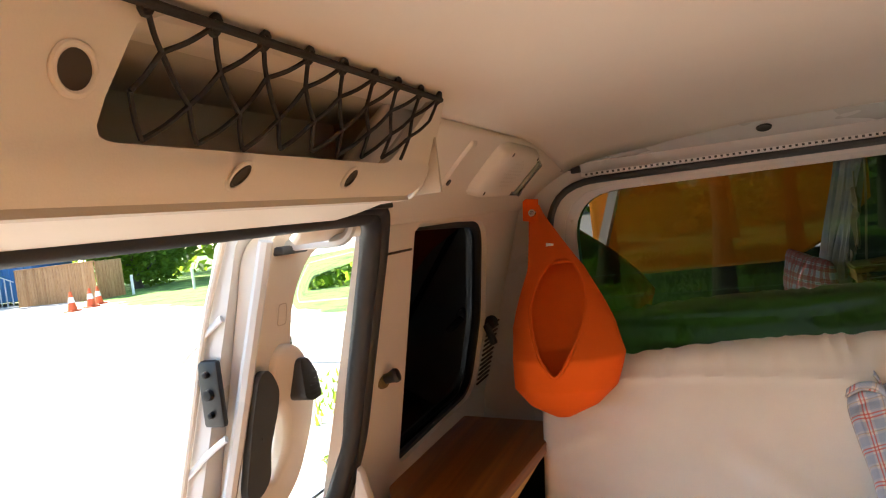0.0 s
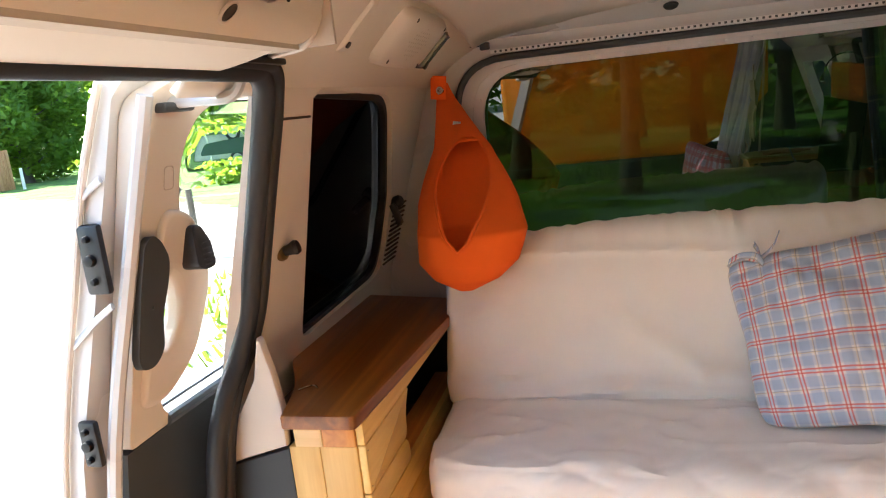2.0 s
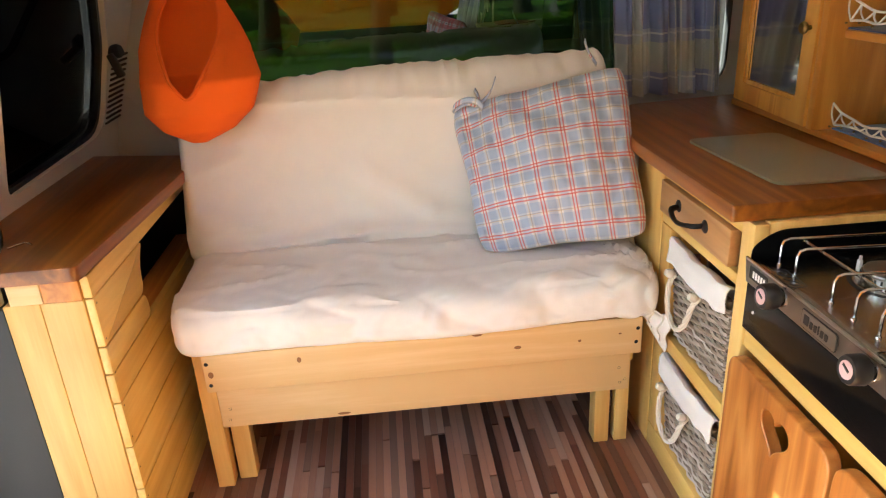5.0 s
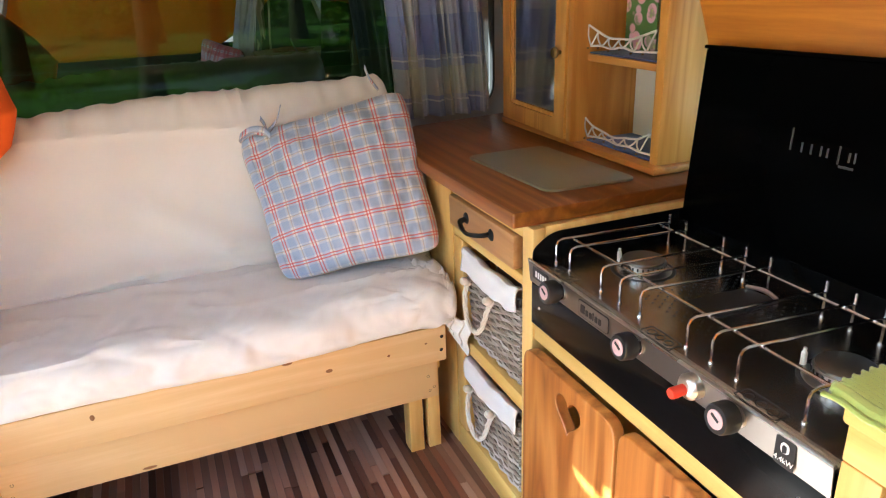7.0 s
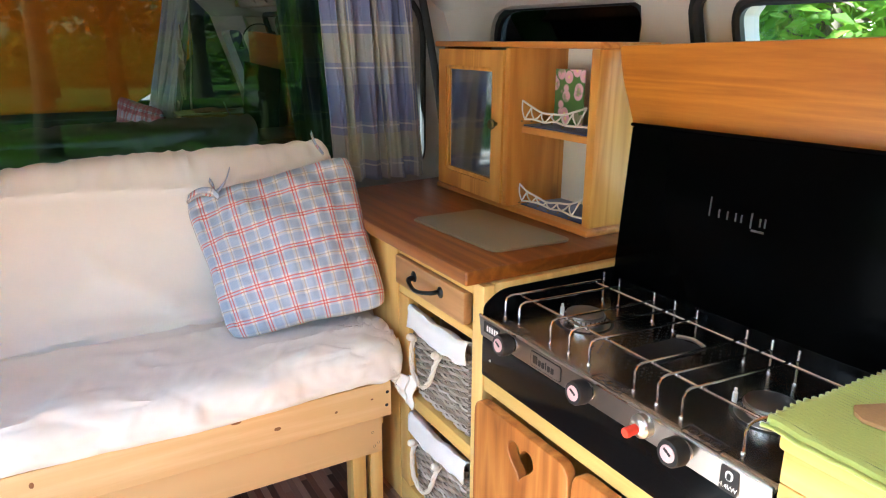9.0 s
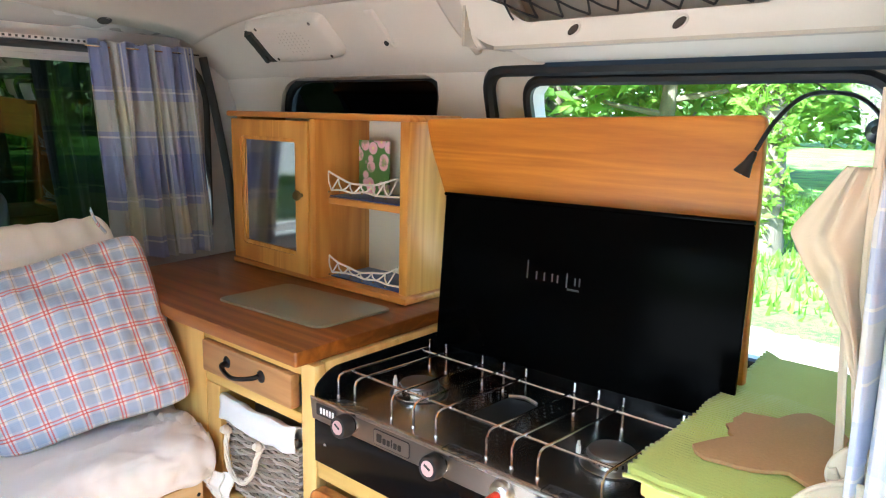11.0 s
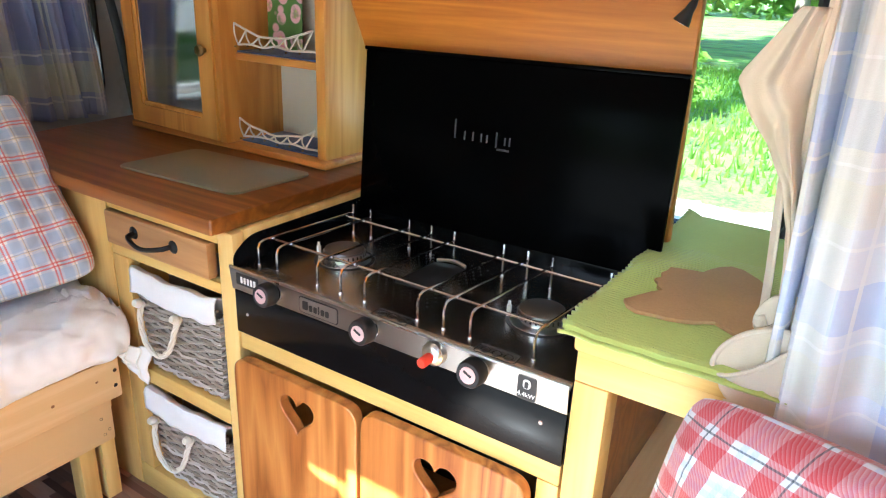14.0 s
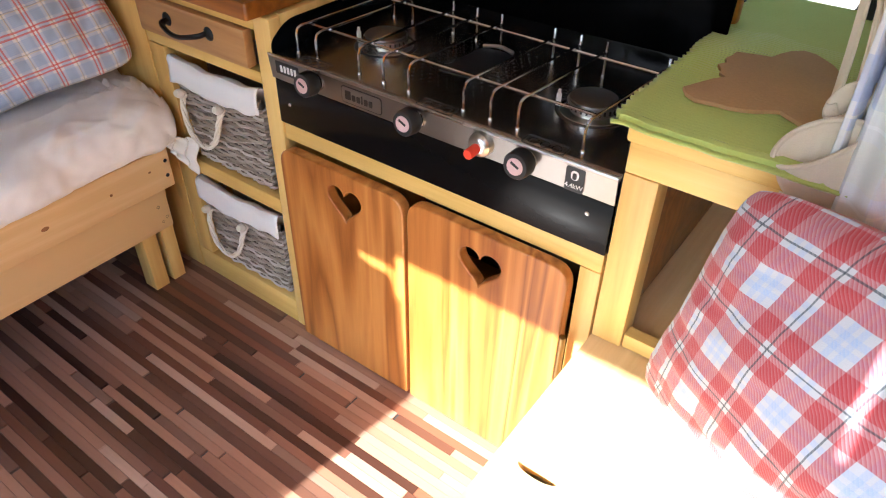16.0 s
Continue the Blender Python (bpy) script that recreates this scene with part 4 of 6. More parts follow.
def heart(cy, cz, w):
    pts = []
    for k in range(40):
        a = 2 * math.pi * k / 40
        x = 16 * math.sin(a) ** 3
        z = 13 * math.cos(a) - 5 * math.cos(2 * a) - 2 * math.cos(3 * a) - math.cos(4 * a)
        pts.append((cy + x / 34 * w, cz + (z + 2.5) / 34 * w))
    return pts[::-1]


def heart_door(y0, y1, z1, cy, cz):
    d = part("door", ring(rounded([(y0, 0.012), (y1, 0.012), (y1, z1), (y0, z1)], [0.004, 0.004, 0.03, 0.03], 6), heart(cy, cz, 0.072), lambda y, z, dd: (0.9005 + dd, y, z), 0.019, 3), ELM, stoveunit, "oiled elm door with a heart-shaped hole")
    s = d.modifiers.new("edge", "BEVEL")
    s.width, s.segments, s.limit_method, s.angle_limit = 0.006, 3, "ANGLE", radians(50)
    return d


d1 = heart_door(0.756, 1.008, 0.420, 0.872, 0.362)
d2 = heart_door(0.490, 0.749, 0.424, 0.622, 0.362)
part("hinge", tube([(0.897, 0.484, 0.24), (0.897, 0.484, 0.32)], 0.005, 10), BRASS, d2, "brass hinge barrel")
part("hinge", tube([(0.897, 0.484, 0.06), (0.897, 0.484, 0.13)], 0.005, 10), BRASS, d2, "brass hinge barrel")

# ---- hob ----
hob = thing("camping_stove", (1.05, 0.735, 0.455), "black and steel two-burner gas stove with its lid open", "stove")
part("front_panel", box(0.9155, 0.9205, 0.456, 1.0105, 0.457, 0.5295, 0.002), ENAMEL, hob)
part("casing", prism(rounded([(0.917, 0.530), (0.915, 0.556), (0.924, 0.566), (1.20, 0.566), (1.20, 0.530)], [0.001, 0.001, 0.004, 0.004, 0.001], 2), "xz", 0.457, 1.0075, 0.0), HOB_STEEL, hob, smooth=False)
part("front_strip", prism([(0.9150, 0.5305), (0.9110, 0.5665), (0.9130, 0.5665), (0.9170, 0.5305)], "xz", 0.456, 1.014, 0.0005), STRIP_STEEL, hob, "brushed steel control strip")
part("rim", tube(smooth_path([(0.913, 0.456, 0.5675), (0.913, 1.014, 0.5675)], 2), 0.0025, 8), STEEL, hob)
part("side_guard", prism(rounded([(0.917, 0.532), (1.225, 0.532), (1.225, 0.608), (0.950, 0.608), (0.917, 0.584)], [0.002, 0.002, 0.01, 0.02, 0.01]), "xz", 1.0088, 1.0112, 0.0005), ENAMEL, hob)
part("side_guard", prism(rounded([(0.916, 0.46), (1.20, 0.46), (1.20, 0.585), (0.916, 0.572)], 0.005), "xz", 0.4505, 0.4545, 0.0005), ENAMEL, hob)
part("back_plate", box(1.2005, 1.208, 0.456, 1.010, 0.532, 0.606, 0.002), ENAMEL, hob)
LID = pose(1.192, 0, 0.612, -0.9, 5.0, 0)
lid = part("lid", box(-0.004, 0.004, 0.452, 0.990, 0.0, 0.275, 0.003, LID), LID_BLACK, hob, "black enamelled wind-shield lid")
part("lid_rim", box(-0.009, 0.0045, 0.452, 0.990, 0.275, 0.281, 0.002, LID), LID_BLACK, lid)
# embossed maker's mark, as plain strokes
for k, (y, h, w) in enumerate(((0.800, 0.030, 0.0012), (0.782, 0.013, 0.0012), (0.767, 0.013, 0.0012), (0.752, 0.013, 0.0012), (0.742, 0.012, 0.0012), (0.725, 0.018, 0.0012), (0.710, 0.012, 0.0012), (0.702, 0.013, 0.0012))):
    part("maker_mark", box(-0.0056, -0.004, y, y + 1.6 * w, 0.152 - (0.005 if k == 5 else 0), 0.152 + h, 0.0, LID), MARK, lid)
part("maker_mark", box(-0.0052, -0.004, 0.703, 0.724, 0.143, 0.146, 0.0, LID), MARK, lid)
for y in (0.901, 0.556):
    m = pose(1.045, y, 0.566)
    bu = part("burner", lathe([(0.043, 0.0), (0.042, 0.0015), (0.029, 0.002), (0.028, 0.007), (0.033, 0.008), (0.0335, 0.015), (0.030, 0.016)], m, 32), STEEL, hob, "ribbed steel burner ring")
    part("burner_cap", lathe([(0.0, 0.0215), (0.026, 0.0212), (0.031, 0.019), (0.031, 0.0155), (0.0, 0.0155)], m, 32), STRIP_STEEL, bu)
    slots = bmesh.new()
    for k in range(28):
        a = 2 * math.pi * k / 28
        t = box(-0.0008, 0.0008, -0.0012, 0.0012, 0.0090, 0.0140, 0.0, m @ Matrix.Rotation(a, 4, "Z") @ Matrix.Translation((0.0335, 0, 0)))
        slots = join(slots, t)
    part("gas_slots", slots, BLACK, bu, kind="stuff")
    part("igniter", lathe([(0.0035, 0.0), (0.0035, 0.016), (0.002, 0.017), (0.002, 0.022), (0, 0.022)], m @ pose(-0.012, 0.043, 0.0), 8), WHITE, bu, "white ceramic igniter")
    part("well", lathe([(0.0, 0.0008), (0.047, 0.0008), (0.048, 0.0)], m, 32), BLACK, bu)
# grill slot with its perforated plate
part("grill_slot", prism(rounded([(1.022, 0.787), (1.130, 0.782), (1.136, 0.727), (1.028, 0.728)], 0.008), "xy", 0.566, 0.5672, 0.0), BLACK, hob)
part("grill_bar", tube(smooth_path([(1.128, 0.780, 0.570), (1.134, 0.754, 0.573), (1.132, 0.730, 0.570)], 4), 0.003, 6), STEEL, hob)
dots = bmesh.new()
for i in range(17):
    for j in range(20):
        x, y = 0.985 + i * 0.0103, 0.685 + j * 0.0073
        inside = 1.012 < x < 1.142 and 0.720 < y < 0.794
        if not inside and (0.695 < y < 0.825) and (i + j) % 2 == 0:
            bmesh.ops.create_circle(dots, cap_ends=True, radius=0.0017, segments=6, matrix=Matrix.Translation((x, y, 0.5666)))
part("perforations", dots, BLACK, hob, kind="stuff")
# wire pan supports
FEET = [0.984, 0.945, 0.864, 0.820, 0.776, 0.687, 0.646, 0.606, 0.517]
for y in FEET:
    yb = y - 0.014
    pts = [(0.944, y, 0.566), (0.944, y, 0.594), (0.947, y, 0.6015), (0.955, y, 0.604), (1.04, (y + yb) / 2, 0.604), (1.138, yb, 0.604), (1.146, yb, 0.6015), (1.148, yb, 0.594), (1.148, yb, 0.566)]
    part("wire_support", tube(pts, 0.0019, 7), CHROME, hob)
    for x, yy in ((0.944, y), (1.148, yb)):
        part("foot", lathe([(0.0034, 0.0), (0.0032, 0.002), (0.002, 0.003)], pose(x, yy, 0.566), 8), CHROME, hob)
    part("wire_post", tube([(1.148, yb, 0.602), (1.148, yb, 0.617)], 0.0022, 6), CHROME, hob)
for x, dy in ((0.975, -0.002), (1.132, -0.013)):
    part("wire_rail", tube([(x, FEET[0] + dy, 0.5998), (x, FEET[-1] + dy, 0.5998)], 0.0021, 7), CHROME, hob)
# controls
for y in (0.917, 0.738, 0.571):
    k = part("knob", lathe([(0.010, 0.0), (0.010, 0.010), (0.0165, 0.011), (0.0178, 0.014), (0.0172, 0.028), (0.0155, 0.031), (0.0, 0.031)], axis((0.914, y, 0.5525), (-1, 0, 0.08)), 28), BLACK, hob, "black control knob")
    part("dial_face", lathe([(0.0, 0.0318), (0.0105, 0.0318), (0.0108, 0.031)], axis((0.914, y, 0.5525), (-1, 0, 0.08)), 24), plain("dial_pink", (0.62, 0.42, 0.42), 0.4) if y > 0.9 else bpy.data.materials["dial_pink"], k, "pale pink dial disc")
    part("dial_mark", box(-0.0325, -0.0318, -0.006, 0.006, -0.0015, 0.0015, 0.0, pose(0.914, y, 0.5545, 25, 5, 0)), BLACK, k)
    part("collar", lathe([(0.013, 0.0), (0.013, 0.004), (0.011, 0.005)], axis((0.9135, y, 0.551), (-1, 0, 0.08)), 20), STEEL, k)
ign = part("ignition_body", lathe([(0.016, 0.0), (0.0155, 0.012), (0.012, 0.016), (0.008, 0.018), (0.0, 0.018)], axis((0.914, 0.634, 0.552), (-1, 0, 0.05)), 24), STEEL, hob, "chromed ignition socket")
part("ignition_button", lathe([(0.0065, 0.016), (0.0068, 0.034), (0.006, 0.036), (0.0, 0.036)], axis((0.914, 0.634, 0.552), (-1, 0, -0.05)), 16), RED, ign, "red push button")


def plate(name, y0, y1, z0, z1, mat, r=0.003, x=0.8990):
    """A thin printed field on the sloping control strip."""
    return part(name, prism(rounded([(y0, z0), (y1, z0), (y1, z1), (y0, z1)], r, 3), "yz", x - 0.0007, x, 0.0), mat, hob)


def lean_x(z):
    return 0.9150 - (z - 0.5305) / 0.036 * 0.004


plate("maker_plate", 0.952, 0.999, 0.543, 0.562, BLACK, 0.002, lean_x(0.562))
for k in range(5):
    plate("maker_stroke", 0.957 + k * 0.007, 0.961 + k * 0.007, 0.547, 0.557, WHITE, 0.0005, lean_x(0.562) - 0.0008)
plate("name_border", 0.796, 0.869, 0.5365, 0.5615, BLACK, 0.005, lean_x(0.5615))
plate("name_field", 0.7975, 0.8675, 0.538, 0.560, STRIP_STEEL, 0.004, lean_x(0.5615) - 0.0008)
for k, (w, h) in enumerate(((0.010, 0.013), (0.006, 0.009), (0.006, 0.009), (0.002, 0.012), (0.006, 0.009), (0.006, 0.009))):
    y = 0.861 - [0, 0.0125, 0.021, 0.0295, 0.0345, 0.043][k]
    plate("name_stroke", y - w, y, 0.543, 0.543 + h, BLACK, 0.0015, lean_x(0.5615) - 0.0016)
plate("rating_plate", 0.495, 0.519, 0.5325, 0.564, BLACK, 0.003, lean_x(0.564))
plate("flame_disc", 0.502, 0.512, 0.548, 0.560, WHITE, 0.005, lean_x(0.564) - 0.0008)
plate("flame_shape", 0.5045, 0.5095, 0.549, 0.5575, BLACK, 0.0024, lean_x(0.564) - 0.0016)


def words(text, size, m, mat, parent):
    cu = bpy.data.curves.new("lettering", "FONT")
    cu.body, cu.size, cu.align_x, cu.align_y, cu.extrude = text, size, "CENTER", "CENTER", 0.0002
    ob = new("lettering", cu)
    me = bpy.data.meshes.new_from_object(ob)
    bpy.data.objects.remove(ob)
    bm = bmesh.new()
    bm.from_mesh(me)
    bm.transform(m)
    part("lettering", bm, mat, parent, smooth=False)


words("4.4kW", 0.0085, Matrix.Translation((lean_x(0.564) - 0.0010, 0.507, 0.5395)) @ Matrix(((0, 0, -1, 0), (-1, 0, 0, 0), (0, 1, 0, 0), (0, 0, 0, 1))), WHITE, hob)
for y in (0.94, 0.72, 0.56):
    part("printed_border", tube([(px, py, 0.5663) for px, py in rounded([(0.921, y - 0.028), (0.943, y - 0.028), (0.943, y + 0.028), (0.921, y + 0.028)], 0.004, 3)], 0.0006, 4, closed=True), BLACK, hob)
    for j in range(3):
        part("printed_symbol", tube([(0.932 + 0.006 * math.cos(a), y + 0.016 * (j - 1) + 0.006 * math.sin(a), 0.5663) for a in [2 * math.pi * q / 12 for q in range(12)]], 0.0006, 4, closed=True), BLACK, hob)
for y, z in ((0.985, 0.493), (0.487, 0.507)):
    part("screw", lathe([(0.0, 0.0012), (0.002, 0.0012), (0.003, 0.0)], axis((0.9155, y, z), (-1, 0, 0)), 10), STEEL, hob)

# ---- splash board behind the stove ----
board = part("splash_board", prism(rounded([(0.456, 0.60), (1.015, 0.60), (1.015, 0.862), (1.055, 0.952), (1.068, 1.006), (0.464, 1.024)], [0.004, 0.004, 0.02, 0.02, 0.012, 0.012]), "yz", 1.236, 1.256, 0.004), VARNISH)
tagged(board, "varnished orange pine splash board behind the stove", "board")

# ---- wall cabinet standing on the worktop ----
cab = thing("spice_cabinet", (1.28, 1.39, 0.646), "honey pine cabinet with a mirror door and open shelves", "cabinet")
part("base_board", box(1.196, 1.35, 1.078, 1.662, 0.647, 0.661, 0.004), HONEY_Y, cab)
part("top_board", box(1.196, 1.35, 1.072, 1.674, 0.999, 1.012, 0.004), HONEY_Y, cab)
part("end_panel", box(1.212, 1.345, 1.090, 1.112, 0.661, 0.999, 0.002), HONEY, cab)
part("end_panel", box(1.212, 1.345, 1.634, 1.652, 0.661, 0.999, 0.002), HONEY, cab)
part("divider", box(1.184, 1.34, 1.330, 1.349, 0.661, 0.999, 0.002), HONEY, cab)
part("rear_panel", box(1.340, 1.346, 1.112, 1.634, 0.661, 0.999, 0.0), CARD, cab, "cream painted back board")
part("shelf", box(1.218, 1.339, 1.113, 1.329, 0.822, 0.836, 0.002), HONEY_Y, cab)
for z in (0.6615, 0.8365):
    part("felt_liner", box(1.222, 1.336, 1.114, 1.328, z, z + 0.003, 0.001), FELT, cab, "blue felt shelf liner")
AJAR = Matrix.Translation((1.196, 1.652, 0)) @ Matrix.Rotation(radians(-3.0), 4, "Z") @ Matrix.Translation((-1.196, -1.652, 0))


def ajar(bm):
    bm.transform(AJAR)
    return bm


dr = part("door", ajar(ring([(1.351, 0.664), (1.652, 0.664), (1.652, 0.994), (1.351, 0.994)], [(1.391, 0.702), (1.614, 0.702), (1.614, 0.957), (1.391, 0.957)], lambda y, z, d: (1.196 + d, y, z), 0.014, 3, 48)), HONEY, cab, "mitred pine door frame with a mirror")
part("mirror", ajar(box(1.203, 1.206, 1.389, 1.616, 0.700, 0.959, 0.0)), SILVERED, dr, "silvered mirror pane")
for q in ((1.391, 1.400, 0.702, 0.957), (1.605, 1.614, 0.702, 0.957), (1.400, 1.605, 0.702, 0.711), (1.400, 1.605, 0.948, 0.957)):
    part("bead", ajar(box(1.1985, 1.2025, *q, 0.0015)), HONEY, dr)
part("door_knob", ajar(lathe([(0.004, 0.0), (0.004, 0.006), (0.010, 0.010), (0.0115, 0.014), (0.009, 0.018), (0.0, 0.0195)], axis((1.196, 1.371, 0.838), (-1, 0, 0)), 20)), BRASS, dr, "small brass door knob")
for z in (0.672, 0.85):
    net = thing("shelf_net", (1.215, 1.24, z), "pale twine net with brass pins along the shelf", "net", "shelf nets")
    rng = random.Random(int(z * 100))
    low = [(1.218, 1.318 - k * 0.034, z + rng.uniform(0.0, 0.006)) for k in range(7)]
    top = [(1.214 + rng.uniform(-0.004, 0.002), 1.324 - k * 0.0345, z + 0.040 - 0.020 * math.sin(k / 6 * math.pi) + rng.uniform(-0.004, 0.004)) for k in range(7)]
    part("twine", tube(smooth_path(low, 4), 0.0022, 5), TWINE, net)
    part("twine", tube(smooth_path(top, 4), 0.0022, 5), TWINE, net)
    for k in range(6):
        part("twine", tube(smooth_path([low[k], ((low[k][0] + top[k + 1][0]) / 2 - 0.002, (low[k][1] + top[k + 1][1]) / 2, (low[k][2] + top[k + 1][2]) / 2 - 0.003), top[k + 1]], 3), 0.0018, 5), TWINE, net)
        part("twine", tube(smooth_path([top[k], ((low[k][0] + top[k][0]) / 2 - 0.003, low[k][1] + 0.004, (low[k][2] + top[k][2]) / 2), low[k]], 3), 0.0016, 5), TWINE, net)
        part("pin", lathe([(0.0, 0.004), (0.002, 0.003), (0.0015, 0.0)], axis((1.212, low[k][1], low[k][2] - 0.003), (-1, 0, 0)), 8), BRASS, net)
fl = Mat("flower_print")
vor = fl.node("ShaderNodeTexVoronoi", Scale=34.0)
petal = fl.ramp(vor.outputs["Distance"], (0.1, (0.85, 0.75, 0.35)), (0.16, (0.85, 0.45, 0.55)), (0.42, (0.78, 0.50, 0.58)), (0.5, (0.10, 0.22, 0.05)))
fl.put(vor.inputs["Vector"], fl.coord())
fl.set(Base_Color=fl.mix(fl.ramp(fl.noise(fl.coord(), 25), (0.55, 0.0), (0.64, 0.7)), petal, (0.14, 0.28, 0.06)), Roughness=0.35)
card = part("picture_card", box(1.300, 1.303, 1.228, 1.322, 0.841, 0.956, 0.0004, Matrix.Identity(4)), fl.mat)
tagged(card, "glossy card with pink blossom on the cabinet shelf", "picture card")

# ---- table by the stove ----
tab = thing("side_table", (1.1, 0.3, 0.332), "rough pine side table standing on the storage box", "table")
part("tabletop", box(0.906, 1.40, 0.245, 0.456, 0.618, 0.640, 0.005), PINE, tab)
part("apron", box(0.912, 0.932, 0.245, 0.452, 0.580, 0.617, 0.002), PINE, tab)
part("leg", box(0.912, 0.950, 0.412, 0.452, 0.333, 0.579, 0.002), PINE_Z, tab)
part("leg", box(1.33, 1.37, 0.412, 0.452, 0.333, 0.617, 0.002), PINE_Z, tab)
part("leg", box(0.960, 0.998, 0.225, 0.265, 0.333, 0.579, 0.002), PINE_Z, tab)
part("side_panel", box(0.951, 1.329, 0.430, 0.446, 0.333, 0.600, 0.002), OAK, tab, "brown stained inner side")
part("rail", box(0.914, 0.934, 0.225, 0.411, 0.334, 0.356, 0.002), PINE, tab)
part("rear_panel", box(1.37, 1.385, 0.225, 0.456, 0.333, 0.617, 0.0), OAK, tab)

chest = thing("storage_box", (0.98, 0.1, 0), "pine storage box with a lift-up lid and finger hole", "box")
slot = [(0.690 + 0.008 * math.cos(a), 0.402 + 0.024 * math.sin(a)) for a in [2 * math.pi * k / 24 for k in range(24)]]
part("lid", ring([(0.58, -0.15), (1.42, -0.15), (1.42, 0.452), (0.58, 0.452)], slot, lambda x, y, d: (x, y, 0.332 - d), 0.018, 2, 48), PINE_X, chest, "pale pine lid with a finger hole")
part("front_board", box(0.585, 1.42, 0.430, 0.448, 0.0, 0.313, 0.002), PINE_X, chest)
part("side_board", box(0.585, 0.603, -0.15, 0.429, 0.0, 0.313, 0.002), PINE, chest)
part("bottom_board", box(0.604, 1.42, -0.15, 0.429, 0.0, 0.015, 0.001), BLACK, chest)


def mat_cloth(u, v):
    x = 0.898 + 0.50 * v
    y = 0.472 - 0.228 * u
    edge = 0.0022 * math.sin(v * 260) * (1 if u < 0.02 else 0) + 0.003 * noise.noise(Vector((u * 9, v * 11, 0)))
    z = 0.6435 + 0.0008 * math.sin(v * 500) + 0.004 * max(0.0, noise.noise(Vector((u * 5, v * 5, 3))))
    if v < 0.02:
        z -= 0.006
    if v > 0.80 and u < 0.1:
        z += 0.05 * (v - 0.80) * (1 - u * 10)
    return (x + edge * (v < 0.03), y + edge, z)


tagged(thicken(part("table_cloth", surface(mat_cloth, 30, 240, 0.245, 0.5), GREEN), 0.003, 1), "lime green ribbed cotton cloth on the side table", "cloth")
patch = []
for k in range(48):
    a = 2 * math.pi * k / 48
    r = 0.090 + 0.014 * math.sin(3 * a + 0.6) + 0.014 * math.sin(5 * a + 2.0) + 0.006 * math.sin(9 * a) + 0.0025 * math.sin(23 * a)
    patch.append((1.068 + 1.02 * r * math.cos(a), 0.343 + 1.0 * r * math.sin(a)))
tagged(part("cork_mat", prism(patch, "xy", 0.6485, 0.6535, 0.0012), CORK), "leaf-shaped brown cork mat on the green cloth", "mat")

# ---- open sliding door, slid back along the body ----
door = thing("sliding_door", (-0.3, 1.4, -0.05), "white van sliding door, open, with grey inner trim", "door")


def door_skin(depth0):
    def fn(y, z, d):
        return (lerp(WALL, z) - depth0 - d, y, z)
    return fn


HOLE_OUT = rounded([(1.10, 1.092), (1.45, 1.094), (2.02, 1.085), (2.04, 0.95), (2.03, 0.69), (1.62, 0.62), (1.30, 0.612), (1.061, 0.619), (1.035, 0.66), (1.008, 0.72), (1.008, 0.89), (1.038, 0.94), (1.022, 0.985), (1.026, 1.03), (1.048, 1.07)],
                   [0.02, 0.02, 0.06, 0.05, 0.06, 0.04, 0.04, 0.01, 0.02, 0.02, 0.02, 0.02, 0.02, 0.02, 0.02])
DOOR_OUT = rounded([(0.922, -0.06), (2.12, -0.06), (2.12, 1.132), (0.922, 1.132)], [0.01, 0.02, 0.04, 0.02])
part("door_shell", ring(DOOR_OUT, HOLE_OUT, door_skin(0.114), 0.034, 4), PAINT, door)
TRIM_OUT = rounded([(0.972, 0.606), (2.10, 0.606), (2.10, 1.125), (0.99, 1.124), (0.948, 1.106), (0.935, 1.08)], [0.01, 0.02, 0.03, 0.03, 0.02, 0.02])
trim_card = part("inner_trim", ring(TRIM_OUT, HOLE_OUT, door_skin(0.075), 0.038, 4), TRIM, door, "pale grey plastic inner trim")
GRIP_OUT = rounded([(0.985, 0.955), (1.045, 0.945), (1.087, 0.907), (1.118, 0.854), (1.127, 0.815), (1.124, 0.763), (1.113, 0.712), (1.085, 0.682), (1.045, 0.655), (0.985, 0.66), (0.982, 0.80)], 0.03)
GRIP_HOLE = rounded([(1.015, 0.858), (1.038, 0.842), (1.054, 0.802), (1.054, 0.768), (1.035, 0.739), (1.019, 0.745), (1.014, 0.797)], 0.016)
grip = part("grab_handle", ring(GRIP_OUT, GRIP_HOLE, door_skin(0.066), 0.034, 3), TRIM, door, "moulded pale grab handle")
for piece, wide in ((trim_card, 0.006), (grip, 0.010)):
    soft_edge = piece.modifiers.new("edge", "BEVEL")
    soft_edge.width, soft_edge.segments, soft_edge.limit_method, soft_edge.angle_limit = wide, 4, "ANGLE", radians(50)
part("lower_trim", ring([(0.955, -0.04), (2.10, -0.04), (2.10, 0.602), (0.968, 0.602)], rounded([(1.1, 0.15), (1.7, 0.15), (1.7, 0.4), (1.1, 0.4)], 0.05), door_skin(0.078), 0.033, 3), TRIM_DARK, door, "dark grey lower door card")
part("door_pocket", fill([(1.1, 0.15), (1.7, 0.15), (1.7, 0.4), (1.1, 0.4)], door_skin(0.09)), TRIM_DARK, door)
thicken(part("pane", fill(HOLE_OUT, door_skin(0.135)), DOOR_GLASS, door, "clear door window"), 0.004, 0)
part("window_seal", tube([door_skin(0.113)(q[0], q[1], 0) for q in HOLE_OUT], 0.003, 6, closed=True), RUBBER, door)
